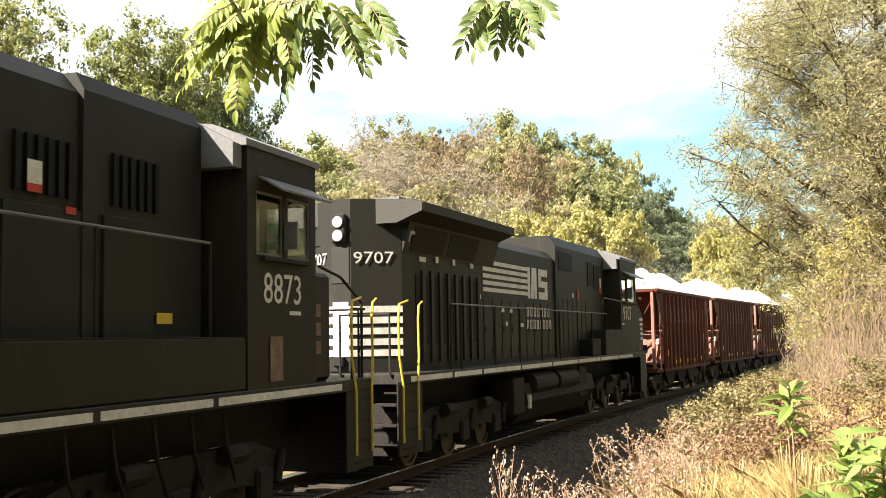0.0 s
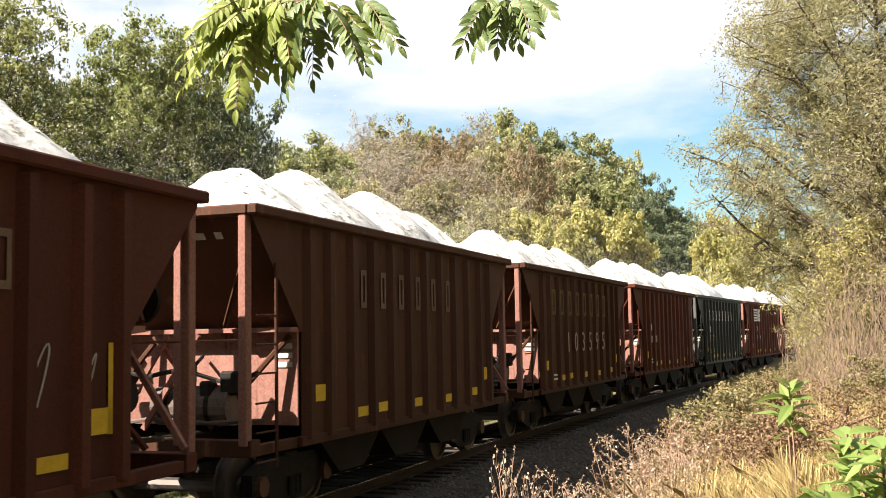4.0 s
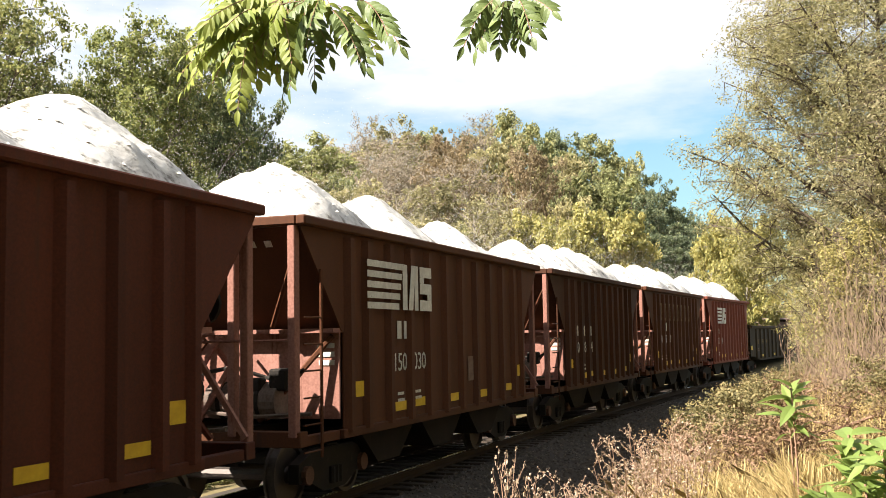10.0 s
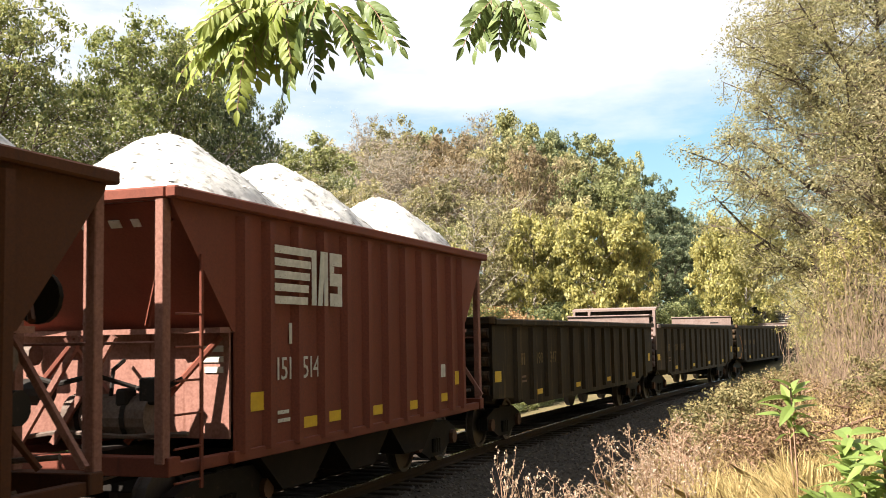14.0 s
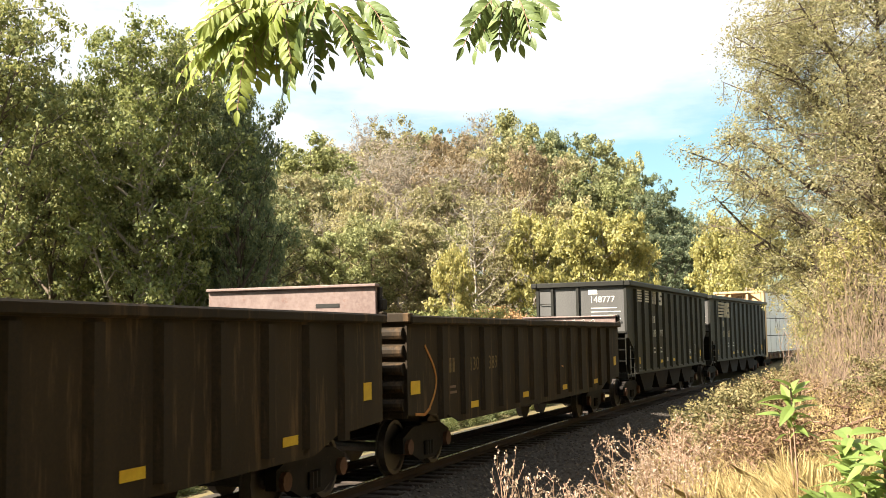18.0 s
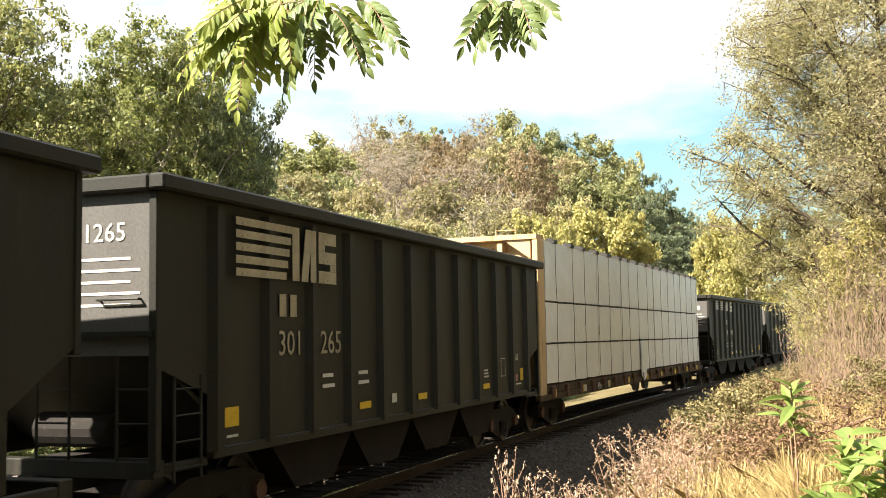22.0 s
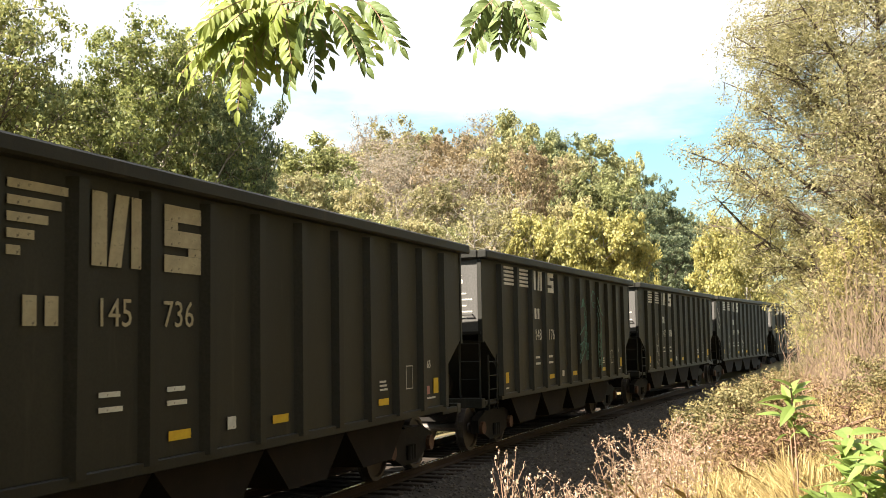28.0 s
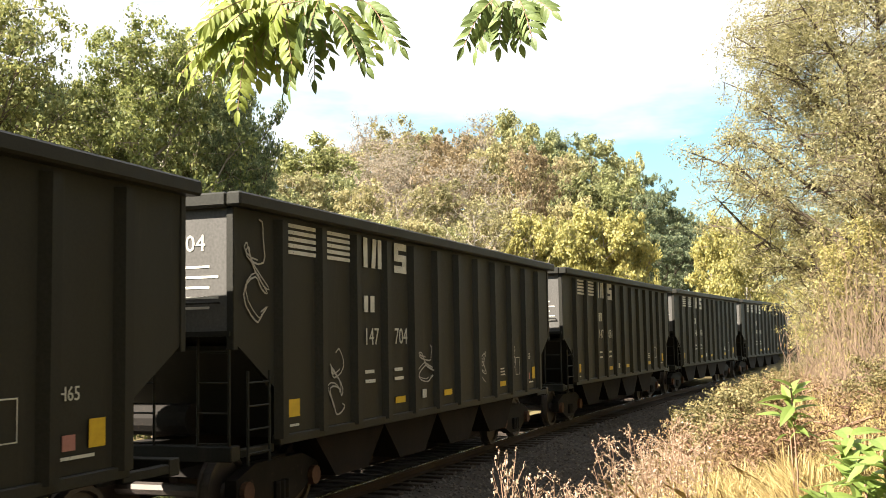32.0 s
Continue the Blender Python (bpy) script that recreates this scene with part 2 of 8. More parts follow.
def strip(name, s0, s1, step, section, mat, closed=True):
    """A section (d, z) drawn along the track."""
    verts, faces = [], []
    n = len(section)
    k = int((s1 - s0) / step) + 1
    for i in range(k):
        for d, z in section:
            verts.append(beside(s0 + i * step, d, z))
    for i in range(k - 1):
        for j in range(n if closed else n - 1):
            a, b = i * n + j, i * n + (j + 1) % n
            faces.append((a, b, b + n, a + n))
    return mesh_from(name, verts, faces, mat)


def railway():
    bed = new("ballast_bed", strip("ballast_bed", -260, 330, 1.5, [(3.9, -0.98), (2.7, -0.44), (1.5, -0.22), (0, -0.20), (-1.5, -0.22), (-2.7, -0.44), (-3.9, -0.98)], M_BALLAST, False))
    tagged(bed, "grey crushed stone ballast under the track", "ballast", kind="structure")
    bed.data.flip_normals()
    tr = new("railway_track")
    tagged(tr, "single railway track with rusty rails and dark wooden ties", "track", kind="structure")
    for d in (-0.755, 0.755):
        web = new("rail", strip("rail", -260, 330, 2.0, [(d - 0.07, -0.17), (d + 0.07, -0.17), (d + 0.07, -0.155), (d + 0.012, -0.13), (d + 0.012, -0.05), (d + 0.036, -0.035), (d + 0.036, -0.006), (d - 0.036, -0.006), (d - 0.036, -0.035), (d - 0.012, -0.05), (d - 0.012, -0.13), (d - 0.07, -0.155)], M_RAIL))
        web.parent = tr
        head = new("rail_head", strip("rail_head", -260, 330, 2.0, [(d - 0.033, -0.005), (d + 0.033, -0.005), (d + 0.03, 0.0), (d - 0.03, 0.0)], M_RAILTOP))
        head.parent = tr
        tagged(head, "bright worn rail head")
    tie = bmesh.new()
    box(tie, -0.11, 0.11, -1.3, 1.3, -0.30, -0.172, bevel=0.015)
    me = mesh_of(tie, "tie", M_TIE)
    rng = random.Random(2)
    for i in range(280):
        s = -14 + 0.52 * i
        x, y, a = track(s)
        ob = new("tie", me)
        ob.parent = tr
        ob.matrix_basis = pose(x, y, GRADE * s + rng.uniform(-0.006, 0.0), 0, 0, math.degrees(a) + rng.uniform(-1, 1))


def mesh_of(bm, name, mat):
    me = bpy.data.meshes.new(name)
    bm.to_mesh(me)
    bm.free()
    me.materials.append(mat)
    return me


def rocks(name, label, spots, r0, r1, mat, seed):
    """Loose stones as one piece of stuff."""
    rng = np.random.default_rng(seed)
    n = len(spots)
    base = np.array([(1, 0, 0), (0, 1, 0), (-1, 0, 0), (0, -1, 0), (0, 0, 0.8), (0, 0, -0.8)], float)
    tri = np.array([(0, 1, 4), (1, 2, 4), (2, 3, 4), (3, 0, 4), (1, 0, 5), (2, 1, 5), (3, 2, 5), (0, 3, 5)])
    size = rng.uniform(r0, r1, n)
    jit = rng.uniform(0.6, 1.3, (n, 6, 3))
    ang = rng.uniform(0, 6.28, n)
    c, s = np.cos(ang)[:, None], np.sin(ang)[:, None]
    v = base[None] * jit * size[:, None, None]
    x = v[:, :, 0] * c - v[:, :, 1] * s
    y = v[:, :, 0] * s + v[:, :, 1] * c
    v = np.stack([x, y, v[:, :, 2]], 2) + np.array(spots)[:, None, :]
    return stuff_mesh(name, label, v.reshape(-1, 3), (tri[None] + (np.arange(n) * 6)[:, None, None]).reshape(-1, 3), mat)


def raw_mesh(name, verts, faces, mat):
    """A mesh from arrays; all faces have the same number of corners."""
    me = bpy.data.meshes.new(name)
    k = faces.shape[1]
    me.vertices.add(len(verts))
    me.vertices.foreach_set("co", np.asarray(verts, np.float32).ravel())
    me.loops.add(faces.size)
    me.loops.foreach_set("vertex_index", np.asarray(faces, np.int32).ravel())
    me.polygons.add(len(faces))
    me.polygons.foreach_set("loop_start", np.arange(0, faces.size, k, dtype=np.int32))
    me.update(calc_edges=True)
    me.materials.append(mat)
    return me


def stuff_mesh(name, label, verts, faces, mat):
    ob = new(name, raw_mesh(name, verts, faces, mat))
    return tagged(ob, label, name.replace("_", " "), kind="stuff")


def ballast_stones():
    rng = random.Random(5)
    spots = []
    for _ in range(14000):
        s, d = -8 + 52 * rng.random() ** 1.5, rng.uniform(0.9, 4.1)
        z = -0.22 if d < 1.5 else (-0.22 - 0.22 * (d - 1.5) / 1.2 if d < 2.7 else -0.44 - 0.54 * (d - 2.7) / 1.2)
        p = beside(s, d, z)
        spots.append((p.x, p.y, p.z))
    rocks("ballast_stones", "loose grey ballast stones beside the rail", spots, 0.022, 0.05, M_STONE, 5)


ground()
railway()
ballast_stones()

# ---- paints and metals of the train ----
M_RED = surface("oxide_red_paint", (0.104, 0.028, 0.0145), (0.050, 0.0145, 0.008), 0.75, grain=40, blot=1.2, wear=(0.06, 0.026, 0.016), wear_amount=0.35, streak=True, spread=0.2)
M_BRIGHT = surface("fresh_red_paint", (0.19, 0.054, 0.034), (0.12, 0.035, 0.022), 0.7, grain=40, blot=1.2, wear=(0.10, 0.035, 0.025), wear_amount=0.2, streak=True)
M_BROWN = surface("dark_brown_paint", (0.074, 0.028, 0.0135), (0.036, 0.0145, 0.008), 0.75, grain=40, blot=1.2, wear=(0.13, 0.055, 0.03), wear_amount=0.3, streak=True, spread=0.15)
M_TAN = surface("brown_paint", (0.095, 0.034, 0.0145), (0.054, 0.020, 0.009), 0.75, grain=40, blot=1.2, wear=(0.05, 0.022, 0.014), wear_amount=0.3, streak=True, spread=0.15)
M_BLACK = surface("worn_black_paint", (0.0265, 0.025, 0.020), (0.013, 0.0125, 0.010), 0.55, grain=35, blot=1.0, wear=(0.035, 0.030, 0.024), wear_amount=0.3, streak=True, spread=0.15)
# black paint of the car ends raised to grey, sun included in the colour
M_GREYEND = surface("sunlit_grey_end_sheet", (0.105, 0.10, 0.094), (0.065, 0.062, 0.058), 0.6, grain=30, blot=1.5, streak=True)
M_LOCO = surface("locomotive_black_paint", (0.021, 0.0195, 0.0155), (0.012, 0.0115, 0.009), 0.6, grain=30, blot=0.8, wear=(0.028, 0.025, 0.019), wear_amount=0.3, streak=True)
# the locomotive black again, lightened to carry sunlight in its colour
M_LOCOLIT = surface("sunlit_black_paint", (0.055, 0.052, 0.046), (0.035, 0.033, 0.029), 0.6, grain=30, blot=0.8)
M_OLIVE = surface("olive_black_paint", (0.021, 0.0185, 0.0115), (0.013, 0.0115, 0.0075), 0.65, grain=30, blot=0.9, wear=(0.034, 0.029, 0.019), wear_amount=0.3, streak=True)
M_ROOF = surface("plain_grey_roof", (0.16, 0.16, 0.16), (0.10, 0.10, 0.10), 0.6, grain=20, blot=0.8)
M_GON = surface("gondola_brown_black", (0.034, 0.0225, 0.0115), (0.015, 0.0105, 0.006), 0.75, grain=30, blot=1.4, wear=(0.085, 0.05, 0.024), wear_amount=0.38, streak=True, spread=0.15)
M_RUST = surface("rusty_steel", (0.14, 0.075, 0.05), (0.08, 0.045, 0.03), 0.85, grain=40, blot=2.0)
M_SCRAP = surface("weathered_pink_steel", (0.23, 0.17, 0.15), (0.145, 0.10, 0.088), 0.7, grain=18, blot=1.4, wear=(0.16, 0.09, 0.07), wear_amount=0.3)
M_IRON = surface("grimy_iron", (0.024, 0.020, 0.017), (0.013, 0.011, 0.0095), 0.8, grain=40, blot=3.0, wear=(0.05, 0.036, 0.026), wear_amount=0.25)
M_DUSTY = surface("dusty_grey_iron", (0.17, 0.13, 0.11), (0.09, 0.065, 0.052), 0.85, grain=30, blot=3.0, wear=(0.10, 0.06, 0.045), wear_amount=0.3)
# grimy brown of the bays, darkened further for the shade under the cars
M_GRIMESHADE = surface("grimy_shaded_brown_steel", (0.020, 0.0135, 0.010), (0.010, 0.0075, 0.006), 0.85, grain=30, blot=2.5, wear=(0.035, 0.02, 0.013), wear_amount=0.25)
M_PINK = surface("faded_pink_tag", (0.42, 0.20, 0.17), (0.33, 0.15, 0.13), 0.7)
# car-end red: pale from salt dust, and lightened further for the sun on it
M_DUSTLITRED = surface("salt_dusted_sunlit_red_paint", (0.30, 0.15, 0.12), (0.17, 0.075, 0.055), 0.85, grain=30, blot=2.0, wear=(0.10, 0.035, 0.022), wear_amount=0.3, streak=True)
M_WHEEL = surface("wheel_steel", (0.09, 0.075, 0.065), (0.05, 0.04, 0.035), 0.55, metal=0.5, grain=30)
M_WHITE = surface("white_lettering", (0.62, 0.60, 0.54), (0.42, 0.40, 0.35), 0.7, grain=12, blot=4, wear=(0.12, 0.09, 0.07), wear_amount=0.22)
M_CREAM = surface("faded_yellow_lettering", (0.21, 0.155, 0.07), (0.12, 0.085, 0.04), 0.8, grain=12, blot=4, wear=(0.07, 0.035, 0.02), wear_amount=0.5)
M_PALELET = surface("faded_cream_lettering", (0.40, 0.35, 0.24), (0.27, 0.23, 0.16), 0.8, grain=12, blot=4, wear=(0.06, 0.05, 0.04), wear_amount=0.3)
M_FAINT = surface("faint_lettering", (0.20, 0.14, 0.10), (0.12, 0.07, 0.05), 0.8, grain=12, blot=4)
M_YEL = surface("yellow_reflector_tape", (0.62, 0.40, 0.03), (0.50, 0.31, 0.02), 0.5, grain=14, blot=5, wear=(0.25, 0.16, 0.03), wear_amount=0.15)
M_SAFE = surface("safety_yellow_paint", (0.62, 0.42, 0.05), (0.5, 0.33, 0.04), 0.5, grain=20)
M_SAND = surface("white_crushed_stone", (0.72, 0.70, 0.67), (0.46, 0.445, 0.42), 0.95, grain=9.0, blot=1.6, wear=(0.16, 0.15, 0.13), wear_amount=0.42, bump=1.0)
M_DUST = leafy("white_stone_dust", [(0.62, 0.60, 0.57), (0.72, 0.70, 0.66)], 0.95, 0.5)
M_WRAP = surface("white_plastic_wrap", (0.68, 0.675, 0.665), (0.58, 0.575, 0.565), 0.42, grain=3.0, blot=0.8, bump=1.0)
M_TANBULK = surface("tan_bulkhead_paint", (0.56, 0.40, 0.22), (0.42, 0.27, 0.13), 0.65, grain=20, blot=1.2, wear=(0.14, 0.07, 0.03), wear_amount=0.35, streak=True)
M_DECK = surface("grimy_tan_deck", (0.09, 0.055, 0.028), (0.04, 0.028, 0.018), 0.8, grain=20, blot=1.6, wear=(0.30, 0.18, 0.07), wear_amount=0.3)
M_STRAP = surface("dark_strap", (0.03, 0.028, 0.025), None, 0.6)
M_VOID = surface("dark_grille", (0.006, 0.006, 0.007), (0.003, 0.003, 0.0035), 0.7)
M_TEAL = surface("teal_spray_paint", (0.085, 0.21, 0.17), (0.05, 0.13, 0.105), 0.6)
M_SPRAY = surface("pale_spray_paint", (0.40, 0.38, 0.34), (0.28, 0.26, 0.24), 0.6)
M_ORANGE = surface("orange_spray_paint", (0.45, 0.20, 0.05), (0.3, 0.12, 0.03), 0.6)
M_SIGNRED = surface("red_notice", (0.45, 0.06, 0.04), (0.35, 0.04, 0.03), 0.5)
M_LENS, _nt, _b = principled("headlight_glass")
_b.inputs["Base Color"].default_value, _b.inputs["Roughness"].default_value, _b.inputs["Metallic"].default_value = (0.42, 0.42, 0.40, 1), 0.3, 0.6
M_GLASS, _nt, _b = principled("cab_window_glass")
_b.inputs["Base Color"].default_value, _b.inputs["Roughness"].default_value, _b.inputs["Transmission Weight"].default_value = (0.75, 0.82, 0.78, 1), 0.03, 1.0

CACHE = {}
CARS = []


def cached(key, build, mat):
    """A mesh built once and shared."""
    if key not in CACHE:
        bm = build()
        me = bpy.data.meshes.new(str(key[0]))
        bm.to_mesh(me)
        bm.free()
        me.materials.append(mat)
        CACHE[key] = me
    return CACHE[key]


def cpart(name, key, build, mat, parent, m=None, label=""):
    return share(name, cached((name, *key, mat.name), build, mat), parent, m or Matrix(), label)


def text_mesh(words, size, mat):
    key = ("lettering", words, round(size, 3), mat.name)
    if key not in CACHE:
        cu = bpy.data.curves.new("lettering", "FONT")
        cu.body, cu.size, cu.resolution_u, cu.extrude = words, size, 2, 0.002
        ob = new("lettering", cu)
        bpy.context.view_layer.update()
        me = bpy.data.meshes.new_from_object(ob.evaluated_get(bpy.context.evaluated_depsgraph_get()))
        bpy.data.objects.remove(ob)
        bpy.data.curves.remove(cu)
        me.materials.clear()
        me.materials.append(mat)
        CACHE[key] = me
    return CACHE[key]


def words(parent, text, x, z, height, y=-1.575, mat=None, stretch=1.0):
    """Painted characters on the camera's side; height is that of a capital."""
    me = text_mesh(text, height / 0.70, mat or M_WHITE)
    ob = share("lettering", me, parent, pose(x, y, z, 90) @ Matrix.Diagonal((stretch, 1, 1, 1)))
    return ob


def plate(parent, x0, x1, z0, z1, mat, y=-1.57, name="marking", slant=0.0):
    """A flat painted patch or sticker on the side."""
    w, h = x1 - x0, z1 - z0
    def build():
        bm = bmesh.new()
        return prism(bm, [(0, 0), (w, 0), (w + slant, h), (slant, h)], "y", -0.004, 0)
    return cpart(name, (round(w, 3), round(h, 3), round(slant, 3)), build, mat, parent, pose(x0, y, z0))


def bars(parent, x, z, width, rows, mat=None, y=-1.572, h=0.045, gap=0.1):
    """Lines of writing too small to read."""
    mat = mat or M_WHITE
    if h > 0.15:
        for k in (0.0, 0.55):
            plate(parent, x + width * k, x + width * (k + 0.34), z, z + h, mat, y, "writing")
        return
    for i in range(rows):
        plate(parent, x, x + width * (0.8 + 0.2 * ((i * 37) % 5) / 4), z - i * gap, z - i * gap + h, mat, y, "writing")


def emblem(parent, x, z, w, h, mat=None, y=-1.575, lines=5):
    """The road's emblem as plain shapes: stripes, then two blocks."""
    mat = mat or M_WHITE
    st = w * 0.52
    for i in range(lines):
        k = h / (lines * 1.6 - 0.6)
        plate(parent, x, x + st * (1 - 0.03 * i), z + h - (i * 1.6 + 1) * k, z + h - i * 1.6 * k, mat, y, "emblem_stripe")
    plate(parent, x + st * 1.0, x + st + w * 0.07, z, z + h, mat, y, "emblem_block", 0.0)
    plate(parent, x + st + w * 0.09, x + st + w * 0.16, z, z + h, mat, y, "emblem_block", 0.05 * w)
    plate(parent, x + st + w * 0.19, x + st + w * 0.25, z, z + h, mat, y, "emblem_block", 0.0)
    b0, b1 = x + st + w * 0.28, x + w
    for k0, k1 in ((0, 0.24), (0.38, 0.62), (0.76, 1.0)):
        plate(parent, b0, b1, z + h * k0, z + h * k1, mat, y, "emblem_block")
    plate(parent, b0, b0 + (b1 - b0) * 0.35, z + h * 0.625, z + h * 0.755, mat, y, "emblem_block")
    plate(parent, b1 - (b1 - b0) * 0.35, b1, z + h * 0.245, z + h * 0.375, mat, y, "emblem_block")


def spelled_blocks(parent, xs, z, w, h, mat, y=-1.575):
    """A company name as plain letter-sized stencil frames."""
    for x in xs:
        for a, b in ((0.12, 0.34), (0.66, 0.88)):
            plate(parent, x + w * a, x + w * b, z, z + h, mat, y, "painted_block")
        for a in (0.0, 0.86):
            plate(parent, x + w * 0.345, x + w * 0.655, z + h * a, z + h * (a + 0.14), mat, y, "painted_block")


def scrawl(parent, pts, mat, r=0.018, y=-1.585, name="graffiti"):
    """A sprayed line, flat on the side."""
    bm = bent([(x, 0, z) for x, z in pts], r, 4)
    bmesh.ops.scale(bm, vec=(1, 0.25, 1), verts=bm.verts)
    return share(name, mesh_from_bm(bm, mat), parent, pose(0, y, 0))


def mesh_from_bm(bm, mat):
    me = bpy.data.meshes.new("mesh")
    bm.to_mesh(me)
    bm.free()
    me.materials.append(mat)
    return me


def root(name, label, category, u, length, group=""):
    ob = new(name)
    ob.empty_display_size = 0.3
    tagged(ob, label, category, group)
    CARS.append((ob, u, length))
    return ob


# ---- running gear ----
def wheel_bm():
    bm = bmesh.new()
    n = 20
    rings = [[bm.verts.new((r * math.cos(2 * math.pi * i / n), y, r * math.sin(2 * math.pi * i / n))) for i in range(n)] for y, r in [(-0.02, 0.02), (-0.02, 0.10), (0.02, 0.12), (0.02, 0.38), (-0.02, 0.40), (-0.02, 0.46), (0.10, 0.455), (0.11, 0.485), (0.135, 0.485), (0.135, 0.02)]]
    for a, b in zip(rings, rings[1:]):
        for i in range(n):
            bm.faces.new((a[i], a[(i + 1) % n], b[(i + 1) % n], b[i]))
    bmesh.ops.recalc_face_normals(bm, faces=bm.faces)
    return bm


def side_frame_bm():
    bm = bmesh.new()
    outer = [(-1.08, 0.62), (-1.08, 0.36), (-0.78, 0.36), (-0.34, 0.18), (0.34, 0.18), (0.78, 0.36), (1.08, 0.36), (1.08, 0.62), (0.62, 0.78), (-0.62, 0.78)]
    prism(bm, outer, "y", -0.08, 0.08)
    return bm


def truck(parent, x, heavy=False):
    """A two-axle truck with its centre at x."""
    t = new("truck")
    t.parent = parent
    t.matrix_basis = pose(x, 0, 0)
    bolster = cpart("bolster", (), lambda: boxes((-0.2, 0.2, -1.1, 1.1, 0.5, 0.82), bevel=0.02), M_IRON, t)
    for s in (-1, 1):
        cpart("side_frame", (), side_frame_bm, M_IRON, t, pose(0, 1.04 * s, 0))
        for k in (-0.12, 0.0, 0.12):
            cpart("spring", (), lambda: rods(((0, 0, 0.26), (0, 0, 0.5), 0.05), n=7), M_IRON, t, pose(k, 1.14 * s, 0))
        for ax in (-0.89, 0.89):
            cpart("wheel", (), wheel_bm, M_WHEEL, t, pose(ax, -0.87, 0.46) if s < 0 else pose(ax, 0.87, 0.46, 0, 0, 180))
            cpart("bearing_cap", (), lambda: rods(((0, -0.09, 0), (0, 0.09, 0), 0.13), n=10), M_RUST, t, pose(ax, 1.1 * s, 0.46))
    for ax in (-0.89, 0.89):
        cpart("axle", (), lambda: rods(((0, -0.9, 0), (0, 0.9, 0), 0.085), n=8), M_WHEEL, t, pose(ax, 0, 0.46))
    return t


def big_truck(parent, x):
    """A three-axle locomotive truck."""
    t = new("truck")
    t.parent = parent
    t.matrix_basis = pose(x, 0, 0)
    for s in (-1, 1):
        def frame_bm():
            bm = bmesh.new()
            prism(bm, [(-2.45, 0.86), (-2.45, 0.5), (-2.2, 0.42), (-1.6, 0.56), (-1.1, 0.56), (-0.5, 0.5), (0.3, 0.5), (1.0, 0.56), (1.5, 0.56), (2.2, 0.42), (2.45, 0.5), (2.45, 0.86), (1.7, 1.05), (-1.7, 1.05)], "y", -0.07, 0.07)
            return bm
        cpart("side_frame", ("big",), frame_bm, M_IRON, t, pose(0, 1.12 * s, 0))
        for ax in (-1.95, 0.0, 1.95):
            cpart("wheel", (), wheel_bm, M_WHEEL, t, pose(ax, -0.87, 0.5) if s < 0 else pose(ax, 0.87, 0.5, 0, 0, 180))
            cpart("journal_box", (), lambda: boxes((-0.2, 0.2, -0.1, 0.12, -0.2, 0.22), bevel=0.04), M_IRON, t, pose(ax, 1.16 * s, 0.5))
            cpart("damper", (), lambda: rods(((0.3, 0, 0.1), (0.45, 0, 0.5), 0.06), n=7), M_IRON, t, pose(ax, 1.24 * s, 0.4))
        cpart("brake_cylinder", (), lambda: rods(((-0.22, 0, 0), (0.22, 0, 0), 0.12), n=10), M_IRON, t, pose(-1.0, 1.28 * s, 0.98))
        cpart("brake_cylinder", (), None, M_IRON, t, pose(1.05, 1.28 * s, 0.98))
    return t


def coupler(parent, x, turn):
    def build():
        bm = boxes((-0.55, 0.1, -0.09, 0.09, 0.72, 0.94), bevel=0.02)
        prism(bm, [(-0.62, -0.16), (-0.5, -0.2), (-0.36, -0.16), (-0.36, 0.16), (-0.5, 0.22), (-0.66, 0.06)], "z", 0.7, 0.96)
        return bm
    cpart("coupler", (), build, M_IRON, parent, pose(x, 0, 0, 0, 0, turn))


def hose(parent, x, y, turn):
    pts = [(0, 0, 0.8), (-0.1, 0, 0.6), (-0.3, 0, 0.42), (-0.5, 0.05, 0.42)]
    cpart("brake_hose", (), lambda: bent(pts, 0.022, 5), M_STRAP, parent, pose(x, y, 0, 0, 0, turn))


def ladder_bm(x, y, z0, z1, width, axis, rungs):
    bm = bmesh.new()
    dx, dy = (width, 0) if axis == "x" else (0, width)
    rod(bm, (x, y, z0), (x, y, z1), 0.018)
    rod(bm, (x + dx, y + dy, z0), (x + dx, y + dy, z1), 0.018)
    for i in range(rungs):
        z = z0 + (i + 0.5) * (z1 - z0) / rungs
        rod(bm, (x, y, z), (x + dx, y + dy, z), 0.012)
    return bm


